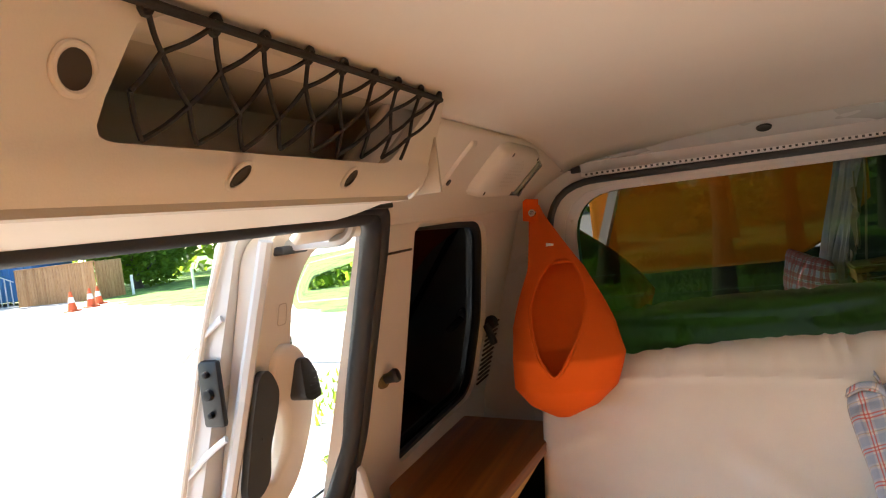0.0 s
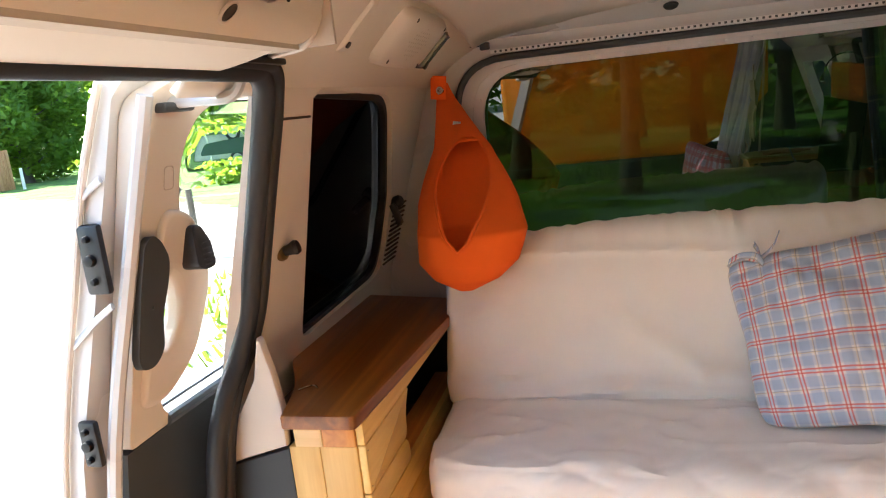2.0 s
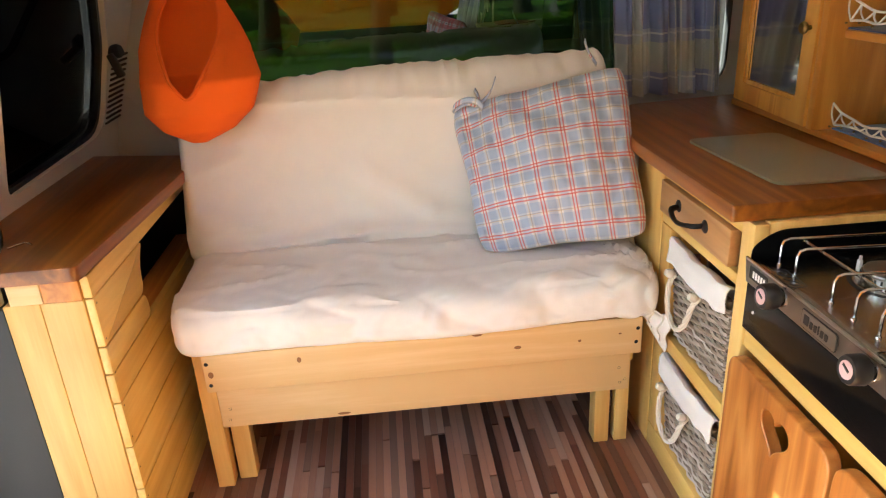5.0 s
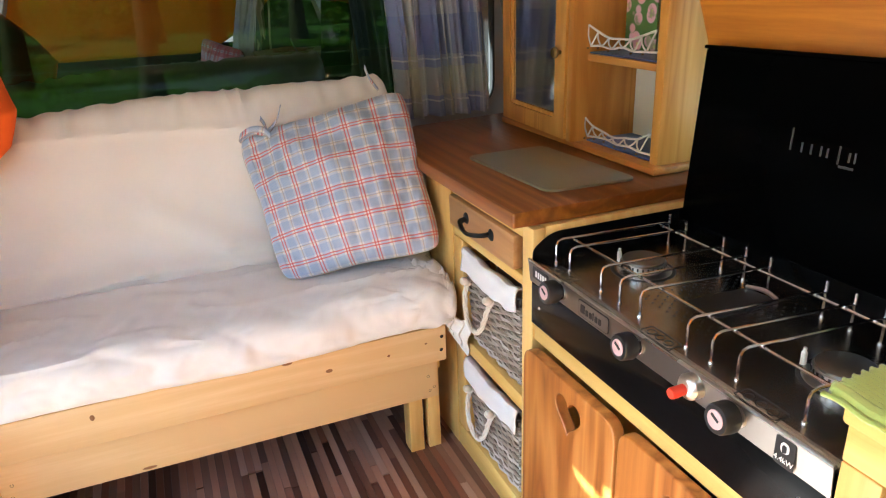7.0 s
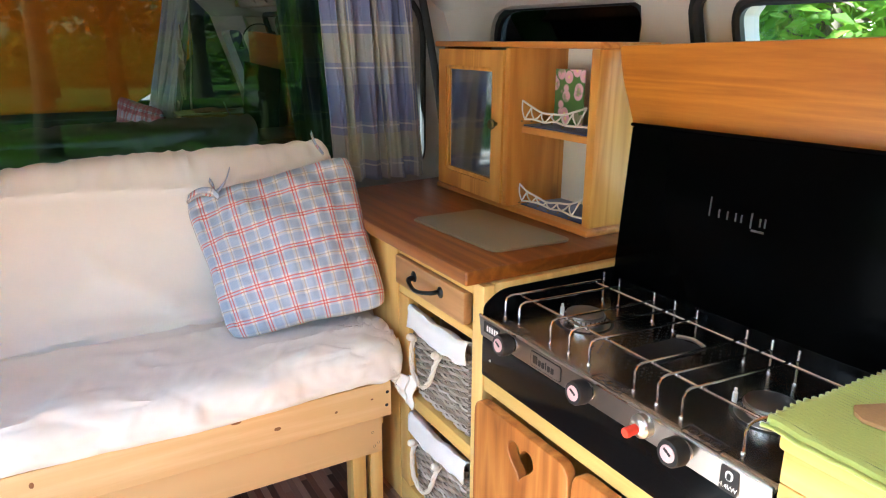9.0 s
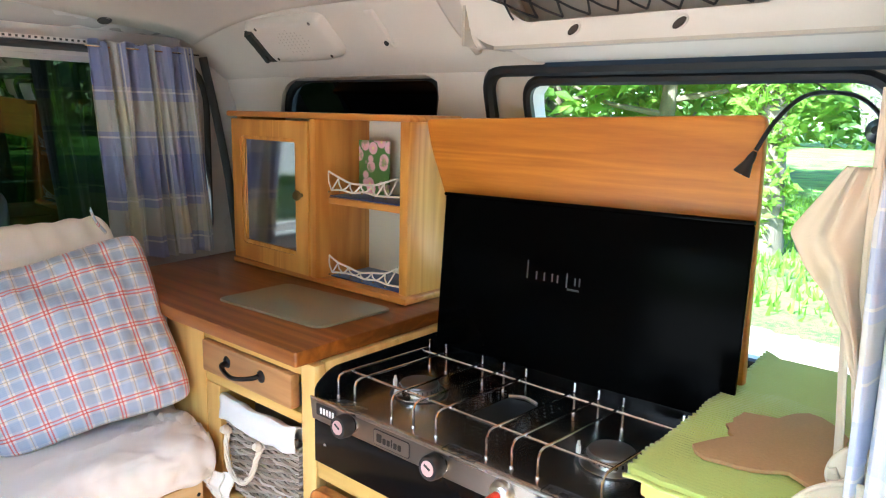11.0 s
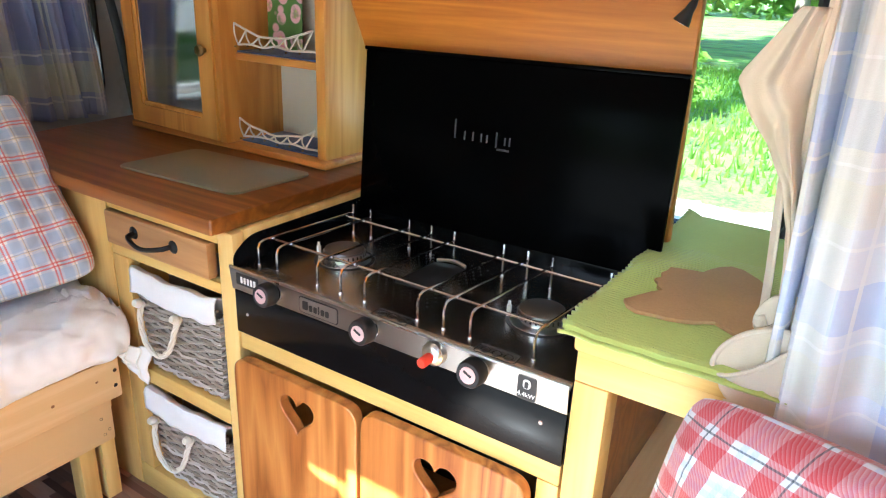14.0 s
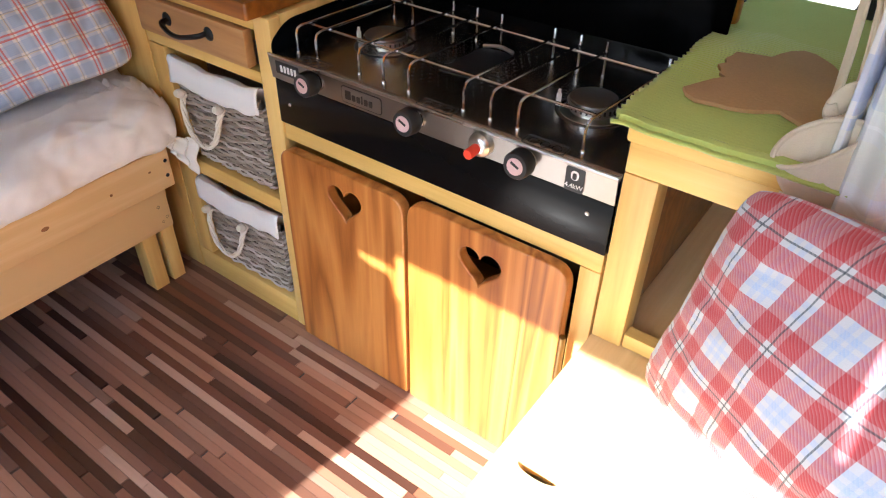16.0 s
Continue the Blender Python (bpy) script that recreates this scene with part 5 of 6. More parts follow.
part("window_ledge", tube(smooth_path([door_skin(0.078)(y, z, 0) for y, z in ((1.06, 0.612), (1.3, 0.607), (1.6, 0.614), (1.88, 0.66))], 6), 0.013, 8, flat=0.7), TRIM_DARK, door, "dark window ledge strip")
INSERT = rounded([(0.942, 0.914), (0.956, 0.926), (0.976, 0.914), (1.000, 0.886), (1.004, 0.857), (1.000, 0.802), (1.013, 0.749), (0.996, 0.728), (0.966, 0.732), (0.954, 0.752), (0.944, 0.85)], 0.012)
part("handle_insert", ring(INSERT, [(0.972, 0.82), (0.975, 0.82), (0.975, 0.825), (0.972, 0.825)], door_skin(0.061), 0.012, 3), TRIM_DARK, door, "dark grip insert")
lat = part("latch_lever", prism(rounded([(1.040, 0.86), (1.060, 0.852), (1.086, 0.854), (1.080, 0.892), (1.060, 0.920), (1.038, 0.922)], 0.010), "yz", -0.262, -0.222, 0.0015), BLACK, door, "ribbed black latch lever")
for k in range(5):
    part("rib", box(-0.2225, -0.2205, 1.056, 1.080, 0.860 + k * 0.0078, 0.862 + k * 0.0078, 0.0008), BLACK, lat)
sq = rounded([(0.986, 1.010), (1.006, 1.010), (1.012, 0.978), (0.990, 0.978)], 0.006)
part("blanking_plate", ring(sq, [(q[0] + (0.9985 - q[0]) * 0.08, q[1] + (0.994 - q[1]) * 0.08) for q in sq], door_skin(0.0742), 0.003, 1), LOCKER, door)
for x, z, w, h in ((-0.285, 0.905, 0.017, 0.046), (-0.352, 0.648, 0.014, 0.034)):
    sp = part("buffer_plate", box(x - w, x + w, 0.910, 0.922, z - h, z + h, 0.005), BLACK, door, "black guide buffer")
    for dz in (-0.6, 0.0, 0.6):
        part("buffer_stud", lathe([(0.008 if dz == 0 else 0.005, 0.0), (0.007 if dz == 0 else 0.004, 0.008), (0.0, 0.010)], axis((x, 0.911, z + dz * h), (0, -1, 0)), 14), IRON, sp)
for x, z in ((-0.285, 0.985), (-0.305, 0.822)):
    part("pressing", tube(smooth_path([(x - 0.045, 0.919, z - 0.035), (x, 0.917, z), (x + 0.03, 0.919, z + 0.02)], 5), 0.006, 8, flat=0.6), PAINT, door)
part("edge_weather_strip", tube(smooth_path([(lerp(WALL, z) - 0.142, 0.915, z) for z in (1.12, 1.0, 0.85, 0.7, 0.55, 0.3, 0.0)], 4), 0.005, 8), TRIM, door)
part("edge_return", tube(smooth_path([(lerp(WALL, z) - 0.076, 0.935, z) for z in (1.10, 1.0, 0.85, 0.7, 0.55, 0.3, 0.0)], 4), 0.010, 8), PAINT, door)
part("roller_arm", tube(smooth_path([(-0.085, 1.0, 1.112), (-0.10, 0.995, 1.09), (-0.15, 0.99, 1.090), (-0.19, 0.985, 1.090)], 5), 0.007, 8, flat=1.6), BARE, door, "grey metal roller arm")
part("roller_bracket", box(-0.205, -0.170, 0.955, 1.02, 1.078, 1.090, 0.004), TRIM_DARK, door)

# ---- fittings on the side trim ----
def on_wall(s, y, z, out=0.0):
    return Vector((side(s, lerp(WALL, z) + out), y, z))


def on_band(s, y, f, out=0.0):
    """A place on the curved upper trim, f from its lower edge (0) to the roof lining (1)."""
    k = f * (len(BAND) - 1)
    i = min(int(k), len(BAND) - 2)
    a, b = Vector(BAND[i]), Vector(BAND[i + 1])
    p = a.lerp(b, k - i)
    n = Vector((b.y - a.y, -(b.x - a.x))).normalized()
    drop = max(0.0, (y - 1.55) / 0.4)
    return Vector((side(s, p.x + n.x * out), y, p.y + n.y * out - 0.05 * drop ** 2 * f))


for s in (-1, 1):
    sp = thing("speaker_housing", on_band(s, 1.55, 0.3), "beige plastic speaker housing with a lamp lens", "speaker", "speaker housings")

    def pod(u, v, s=s):
        y = 1.40 + 0.29 * u
        f = 0.30 + 0.62 * v
        e = max(0.0, 1 - ((2 * u - 1) ** 6 + (2 * v - 1) ** 6)) ** 0.8
        return on_band(s, y, f, -0.002 + 0.030 * math.sqrt(max(0.0, e)))
    part("cover", surface(pod, 40, 30), TRIM, sp)

    def lens(u, v, s=s):
        return on_band(s, 1.640 + 0.034 * u, 0.34 + 0.50 * v, 0.020 + 0.013 * math.sqrt(max(0.0, min(1.0, min(u, 1 - u) * 8) * min(1.0, min(v, 1 - v) * 12))))
    part("lamp_lens", surface(lens, 16, 24), LENS, sp, "smoky grey lamp lens")
    part("switch", lathe([(0.009, 0.0), (0.009, 0.008), (0.0, 0.009)], axis(on_band(s, 1.657, 0.40, 0.028), (-s, 0, -0.7)), 14), BLACK, sp)
    grid_bm = bmesh.new()
    for i in range(9):
        for j in range(9):
            if (i - 4) ** 2 + (j - 4) ** 2 < 17:
                bmesh.ops.create_circle(grid_bm, cap_ends=True, radius=0.0022, segments=6, matrix=axis(on_band(s, 1.465 + i * 0.0135, 0.42 + j * 0.045, 0.0286), (-s, 0, -0.9)))
    part("speaker_holes", grid_bm, LOCKER, sp, kind="stuff")
    for y, f in ((1.425, 0.38), (1.62, 0.38), (1.425, 0.86), (1.62, 0.86)):
        part("screw", lathe([(0.0, 0.0), (0.003, 0.001), (0.0045, 0.0)], axis(on_band(s, y, f, 0.0275), (-s, 0, -0.8)), 10), HOLE, sp)
    clip = thing("coat_clip", on_band(s, 1.26, 0.4), "beige clip-in grab mount with a small slot", "clip", "trim clips")

    def tab_fn(u, v, s=s):
        return on_band(s, 1.245 + 0.030 * u, 0.35 + 0.5 * v, -0.001 + 0.007 * math.sqrt(max(0.0, min(1.0, min(u, 1 - u) * 6) * min(1.0, min(v, 1 - v) * 10))))
    part("cover", surface(tab_fn, 12, 24), TRIM, clip)
    part("slot", lathe([(0.006, 0.0), (0.006, 0.003), (0.0, 0.003)], axis(on_band(s, 1.260, 0.42, 0.0055), (-s, 0, -0.8)), 10), BLACK, clip)
for k in range(13):
    z = 0.660 + k * 0.0125
    p = [on_wall(-1, y, z, 0.002) for y in (1.868, 1.93, 1.985)]
    tagged(part("vent_slat", tube([tuple(q) for q in p], 0.0028, 6), HOLE), "dark slat of the air vent in the side trim", "vent", "vent slats")
lk = thing("window_latch", on_wall(-1, 1.85, 0.823), "black pivot latch of the quarter window", "latch")
part("knob", lathe([(0.012, 0.0), (0.015, 0.006), (0.016, 0.022), (0.012, 0.028), (0.0, 0.029)], axis(on_wall(-1, 1.848, 0.823), (1, -0.2, 0.2)), 18), BLACK, lk)
part("arm", box(-0.010, 0.010, -0.055, 0.0, -0.008, 0.008, 0.004, axis(on_wall(-1, 1.83, 0.823, 0.006), (1, 0, 0.3))), BLACK, lk)
sk = thing("catch_stud", on_wall(-1, 1.235, 0.836), "worn brass stud with a black tip on the pillar", "stud")
part("base", lathe([(0.015, 0.0), (0.014, 0.006), (0.010, 0.008), (0.0, 0.008)], axis(on_wall(-1, 1.232, 0.836, -0.002), (1, -0.25, 0.3)), 18), BRASS, sk)
part("tip", lathe([(0.008, 0.006), (0.010, 0.018), (0.013, 0.026), (0.011, 0.032), (0.0, 0.033)], axis(on_wall(-1, 1.232, 0.836), (1, 0.15, 0.3)), 18), BLACK, sk)
tagged(part("trim_joint", tube([tuple(on_wall(-1, 1.11 + 0.15 * k / 6, 1.055, 0.0005)) for k in range(7)], 0.0022, 6), HOLE), "dark joint line across the pillar trim", "joint", kind="structure")
strip = thing("light_strip", (0.65, 1.94, 1.17), "dotted white light strip under the tailgate header", "light strip")
part("tape", box(0.07, 1.27, 1.941, 1.947, 1.160, 1.169, 0.001, Matrix.Identity(4)), WHITE, strip)
for k in range(90):
    part("diode", box(0.08 + k * 0.0132, 0.0855 + k * 0.0132, 1.9400, 1.9408, 1.162, 1.167, 0.0), TRIM_DARK, strip)
part("plug", box(0.045, 0.069, 1.934, 1.950, 1.171, 1.190, 0.003), BLACK, strip)
part("lead", tube(smooth_path([(0.046, 1.942, 1.181), (0.02, 1.935, 1.183), (-0.01, 1.93, 1.180)], 4), 0.0022, 6), BLACK, strip)

# ---- orange hanging bag ----
bag = thing("hanging_bag", (-0.02, 1.8, 0.605), "bright orange canvas bag hanging by a grommet, empty", "bag")
BX = [(0, 0.012), (0.06, 0.018), (0.2, 0.040), (0.4, 0.075), (0.6, 0.109), (0.72, 0.117), (0.86, 0.105), (0.94, 0.070), (1.0, 0.012)]
BY = [(0, 0.004), (0.06, 0.006), (0.2, 0.018), (0.4, 0.035), (0.6, 0.055), (0.74, 0.066), (0.86, 0.062), (0.94, 0.04), (1.0, 0.006)]


BC = [(0, -0.062), (0.1, -0.048), (0.35, 0.013), (0.72, 0.060), (1, 0.042)]
BD = [(0, 1.955), (0.1, 1.92), (0.4, 1.74), (0.72, 1.575), (1, 1.553)]


def bag_point(u, t):
    a = 2 * math.pi * u - math.pi / 2
    cx = lerp(BC, t)
    cy = lerp(BD, t)
    w = 1 + 0.05 * noise.noise(Vector((math.cos(a) * 2, math.sin(a) * 2, t * 5)))
    return Vector((cx + lerp(BX, t) * math.cos(a) * w, cy + lerp(BY, t) * math.sin(a) * w, 1.105 - 0.436 * t))


nb, tb = 120, 120
bm = bmesh.new()
gv = [[bm.verts.new(bag_point(i / nb, j / tb)) for i in range(nb)] for j in range(tb + 1)]


def in_mouth(p, u, t):
    if not (0.30 < t < 0.79) or p.y > lerp(BD, t) - 0.004:
        return False
    k = (t - 0.30) / 0.49
    half = 0.057 * (math.sin(math.pi * min(1, k ** 0.8)) ** 0.75) + 0.002
    return abs(p.x - (0.030 + 0.016 * k)) < half


for j in range(tb):
    for i in range(nb):
        vs = (gv[j][i], gv[j][(i + 1) % nb], gv[j + 1][(i + 1) % nb], gv[j + 1][i])
        c = sum((v.co for v in vs), Vector()) / 4
        if not in_mouth(c, i / nb, j / tb):
            bm.faces.new(vs)
bmesh.ops.delete(bm, geom=[v for v in bm.verts if not v.link_faces], context="VERTS")
bmesh.ops.smooth_vert(bm, verts=[v for v in bm.verts if v.is_boundary], factor=0.5, use_axis_x=True, use_axis_y=True, use_axis_z=True)
bmesh.ops.smooth_vert(bm, verts=[v for v in bm.verts if v.is_boundary], factor=0.5, use_axis_x=True, use_axis_y=True, use_axis_z=True)
thicken(part("body", bm, ORANGE, bag), 0.002, 0)
rim = []
for k in range(49):
    f = k / 48
    t = 0.30 + 0.49 * (1 - abs(2 * f - 1))
    kk = (t - 0.30) / 0.49
    half = 0.057 * (math.sin(math.pi * min(1, kk ** 0.8)) ** 0.75) + 0.002
    x = 0.030 + 0.016 * kk + (half if f > 0.5 else -half)
    ca = (x - lerp(BC, t)) / max(1e-4, lerp(BX, t))
    a = -math.acos(max(-1, min(1, ca)))
    rim.append(bag_point(((a + math.pi / 2) / (2 * math.pi)) % 1.0, t))
part("mouth_hem", tube(smooth_path(rim[1:-1], 2, True), 0.0035, 6, closed=True), ORANGE, bag, "stitched hem round the mouth")
part("hanging_tab", box(-0.020, 0.020, -0.002, 0.002, -0.028, 0.030, 0.001, pose(-0.062, 1.908, 1.092, 10, 8, 0)), ORANGE, bag)
part("grommet", lathe([(0.005, 0.0), (0.0055, 0.003), (0.009, 0.003), (0.0105, 0.0)], axis((-0.058, 1.9035, 1.086), (0, -1, 0.15)), 18), CHROME, bag, "steel eyelet")
part("care_label", box(-0.009, 0.009, -0.0006, 0.0006, -0.021, 0.021, 0.0002, pose(-0.006, 1.812, 0.990, -24, 10, 5)), LINING, bag, "small faded white label")


# ---- soft cushions ----
def pillow(name, corners, thick, mat, label, nu=56, puff=0.42, wrinkle=0.012, seed=0.0):
    """A stuffed square: two bulging sheets between four corners a, b, c, d (round its edge)."""
    a, b, c, d = (Vector(p) for p in corners)
    nrm = (b - a).cross(d - a).normalized()
    su, sv = (b - a).length, (d - a).length
    ob = thing(name, tuple((a + b + c + d) / 4 - Vector((0, 0, 0.15))), label, "cushion")

    def sheet(sgn):
        def fn(u, v):
            p = a * (1 - u) * (1 - v) + b * u * (1 - v) + c * u * v + d * (1 - u) * v
            eu, ev = 1 - abs(2 * u - 1), 1 - abs(2 * v - 1)
            mid = (a + b + c + d) / 4
            pull = 0.055 * (ev * (1 - eu) ** 2 + eu * (1 - ev) ** 2)
            p = p + (mid - p) * (pull + 0.075 * ((1 - eu) * (1 - ev)) ** 6)
            h = (max(0.0, eu) * max(0.0, ev)) ** puff
            w = noise.noise(Vector((u * 5 + seed, v * 5, sgn))) * wrinkle * 1.2 + abs(noise.noise(Vector((u * 13 + seed, v * 9, 4)))) * wrinkle * 1.4 * (1.25 - h)
            return p + nrm * sgn * (thick * 0.5 * h + w * min(1.0, 8 * min(eu, ev)))
        return fn
    bm = surface(sheet(1), nu, nu, su, sv)
    part("front", bm, mat, ob)
    part("back", surface(sheet(-1), nu, nu, su, sv), mat, ob)
    return ob


blue = pillow("check_cushion", [(0.585, 1.440, 0.418), (0.905, 1.345, 0.470), (0.905, 1.545, 0.775), (0.550, 1.625, 0.690)], 0.16, BLUE_PLAID, "pale blue cushion with red check, tied at a corner")
for k, (pts, w) in enumerate((([(0.560, 1.590, 0.690), (0.585, 1.575, 0.707), (0.610, 1.575, 0.703), (0.632, 1.57, 0.725), (0.642, 1.565, 0.752)], 0.013), ([(0.560, 1.590, 0.690), (0.556, 1.57, 0.700), (0.575, 1.56, 0.714), (0.60, 1.56, 0.713), (0.615, 1.56, 0.698)], 0.014),
                             ([(0.612, 1.575, 0.705), (0.607, 1.568, 0.722), (0.600, 1.565, 0.735)], 0.008), ([(0.86, 1.59, 0.765), (0.845, 1.60, 0.79), (0.836, 1.60, 0.815)], 0.007))):
    def ribbon(u, v, pts=smooth_path(pts, 6), w=w):
        i = min(int(u * (len(pts) - 1)), len(pts) - 2)
        p = pts[i].lerp(pts[i + 1], u * (len(pts) - 1) - i)
        return p + Vector((0.25, -0.2, 1)).normalized() * (w * (v - 0.5)) + Vector((0, -0.003 * math.sin(v * math.pi), 0))
    thicken(part("tie", surface(ribbon, 18, 3, 0.08, 0.012), BLUE_PLAID, blue), 0.0015, 0)

red = pillow("red_check_cushion", [(0.865, 0.372, 0.350), (0.848, 0.318, 0.662), (0.70, -0.085, 0.70), (0.66, -0.02, 0.345)], 0.15, RED_PLAID, "large red and white checked cushion on the storage box", 60, 0.4, 0.006, 3.0)

# valance corner of the mattress cover hanging by the drawers
def tail_cloth(u, v):
    return Vector((0.885 + 0.028 * u + 0.004 * math.sin(v * 9), 1.30 - 0.05 * u * (1 - 0.5 * v) - 0.006 * math.sin(u * 14), 0.345 - 0.085 * v * (0.4 + 0.6 * u)))
thicken(part("cover_corner", surface(tail_cloth, 14, 14), COTTON, futon, "loose corner of the cover"), 0.002, 0)


# ---- curtains ----
def curtain(name, top, bottom, z1, z0, pleats, amp, label, mat, sv, su, seed=0.0, depth=(0, 1), gather=0.5):
    """A hanging cloth from plan points top (at z1) to bottom (at z0), with deepening pleats."""
    t0, t1, b0, b1 = Vector(top[0]), Vector(top[1]), Vector(bottom[0]), Vector(bottom[1])
    dv = Vector(depth)

    def fn(u, v):
        w = u + 0.035 * math.sin(u * 17 + seed) + 0.015 * noise.noise(Vector((u * 7, v * 2, seed)))
        p = t0.lerp(t1, w).lerp(b0.lerp(b1, w), v)
        a = amp * (gather + (1 - gather) * v) * math.sin(2 * math.pi * pleats * u + 0.8 * math.sin(v * 2.3 + seed) + 2.2 * noise.noise(Vector((u * 3, v * 1.3, seed))))
        a += 0.35 * amp * math.sin(2 * math.pi * pleats * 2.3 * u + seed)
        p = p + dv * a
        return (p.x, p.y, z1 + (z0 - z1) * v + 0.004 * math.sin(pleats * 6.3 * u) * (v < 0.02))
    ob = thing(name, (t0.x, t0.y, z0), label, "curtain", "curtains")
    thicken(part("cloth", surface(fn, 160, 40, su, sv), mat, ob), 0.0015, 0)
    return ob


rc = curtain("curtain", [(0.945, 1.815), (1.213, 1.825)], [(0.985, 1.830), (1.255, 1.825)], 1.160, 0.648, 6.5, 0.022, "pale blue and cream checked curtain, drawn aside", CURTAIN, 0.52, 0.75, 0.4)
part("heading", tube([(0.940, 1.815, 1.146), (1.08, 1.820, 1.147), (1.222, 1.826, 1.146)], 0.0025, 6), CHROME, rc, "curtain wire")
dc = curtain("cab_curtain", [(1.02, 0.305), (1.00, -0.20)], [(0.884, 0.284), (0.865, -0.20)], 1.225, 0.50, 6.0, 0.026, "blue checked divider curtain, drawn aside, lightened in colour to look brightly lit", DIVIDER, 0.9, 0.85, 2.1, (1, 0))
part("lining_edge", tube(smooth_path([(1.015, 0.292, 1.22), (1.005, 0.288, 1.0), (0.995, 0.300, 0.85), (0.985, 0.290, 0.70), (0.98, 0.284, 0.5), (0.975, 0.28, 0.36)], 6), 0.006, 8, flat=0.5), CANVAS, dc, "beige lining edge")
strut = part("gas_strut", tube(smooth_path([(1.295, 1.93, 1.15), (1.325, 1.925, 1.0), (1.355, 1.92, 0.82), (1.375, 1.915, 0.62)], 5), 0.011, 10), TRIM_DARK)
tagged(strut, "dark tailgate seal strip beside the curtain", "seal", kind="structure")

# ---- beige canvas bag hanging by the cab curtain ----
cbag = thing("canvas_bag", (0.98, 0.31, 0.645), "beige canvas bag hanging limp beside the curtain", "bag")


def flap(u, v):
    left = lerp([(0.0, 0.309), (0.105, 0.328), (0.214, 0.347), (0.244, 0.35), (0.342, 0.337), (0.459, 0.316), (0.575, 0.295), (0.741, 0.283), (1.0, 0.273)], v)
    inner = lerp([(0, 0.282), (0.556, 0.274), (0.989, 0.264)], v)
    fold = 0.020 * math.exp(-((u - 0.55 + 0.3 * v) / 0.13) ** 2) + 0.010 * math.exp(-((u - 0.2 - 0.4 * v) / 0.10) ** 2) - 0.010 * math.exp(-((v - 0.22 - 0.25 * u) / 0.05) ** 2) + 0.006 * noise.noise(Vector((u * 4, v * 6, 1)))
    return Vector((0.970 - 0.012 * u - fold, inner + (left - inner) * u, 0.978 - 0.266 * v))


thicken(part("front", surface(flap, 40, 80), CANVAS, cbag), 0.002, 0)
part("hem", tube(smooth_path([(0.962, 0.286, 1.047), (0.962, 0.286, 0.992), (0.962, 0.285, 0.918), (0.962, 0.281, 0.83), (0.962, 0.276, 0.762), (0.962, 0.271, 0.698)], 8), 0.0045, 8), CANVAS, cbag)


def pouch(rim, long_axis, short_axis, foot, shrink):
    """An open limp pocket: a lens-shaped rim whose walls run down to a narrow foot."""
    rim, long_axis, short_axis, foot = Vector(rim), Vector(long_axis), Vector(short_axis), Vector(foot)

    def at(u, v):
        a = 2 * math.pi * u
        k = 1 + (shrink - 1) * v ** 0.8 + 0.10 * math.sin(math.pi * v)
        p = rim.lerp(foot, v) + long_axis * (k * math.cos(a)) + short_axis * (k * math.sin(a) * (1 + 0.25 * math.cos(a)))
        crease = noise.noise(Vector((math.cos(a) * 2.2, math.sin(a) * 2.2, v * 3.5 + shrink))) * 0.010 * min(1.0, v * 4)
        return p + short_axis.normalized() * crease
    return at


big_pocket = pouch((0.918, 0.282, 0.672), (0.0, 0.034, -0.020), (-0.012, 0.002, -0.018), (0.905, 0.240, 0.585), 0.6)
thicken(part("pocket", surface(big_pocket, 56, 30), CANVAS, cbag), 0.002, 0)
part("pocket_hem", tube([big_pocket(k / 48, 0.0) for k in range(48)], 0.0028, 8, closed=True), CANVAS, cbag)
small_pocket = pouch((0.945, 0.276, 0.706), (0.0, 0.016, -0.008), (-0.004, 0.003, -0.016), (0.950, 0.250, 0.690), 0.7)
thicken(part("loop", surface(small_pocket, 40, 12), CANVAS, cbag), 0.003, 0)

# ---- gooseneck lamps on the side window ----
def gooseneck(path, head_at, head_dir, label):
    g = thing("gooseneck_lamp", tuple(path[0]), label, "lamp", "gooseneck lamps")
    part("suction_cup", lathe([(0.017, 0.0), (0.018, 0.004), (0.012, 0.010), (0.006, 0.020), (0.0, 0.021)], axis(path[0], (-1, 0.1, 0.1)), 20), BLACK, g)
    part("neck", tube(smooth_path(path, 8), 0.0032, 8), BLACK, g)
    hd = part("head", lathe([(0.003, -0.022), (0.0055, -0.014), (0.006, -0.006), (0.0095, 0.004), (0.0115, 0.011), (0.0105, 0.011), (0.008, 0.006), (0.0, 0.004)], axis(head_at, head_dir), 20), BLACK, g, "black lamp head")
    part("bulb", lathe([(0.0, 0.012), (0.006, 0.011), (0.009, 0.007)], axis(head_at, head_dir), 12), WHITE, hd)
    return g


gooseneck([(1.395, 0.357, 1.005), (1.378, 0.357, 1.028), (1.340, 0.384, 1.053), (1.272, 0.424, 1.051), (1.226, 0.447, 1.019), (1.208, 0.464, 0.978)], (1.200, 0.472, 0.957), (-0.15, 0.45, -1), "black gooseneck clip lamp curving over the window")
gooseneck([(1.43, 0.336, 0.745), (1.395, 0.336, 0.735), (1.372, 0.330, 0.715), (1.366, 0.322, 0.690), (1.372, 0.320, 0.668)], (1.376, 0.322, 0.657), (0.1, 0.1, -1), "black gooseneck lamp hanging by the window")

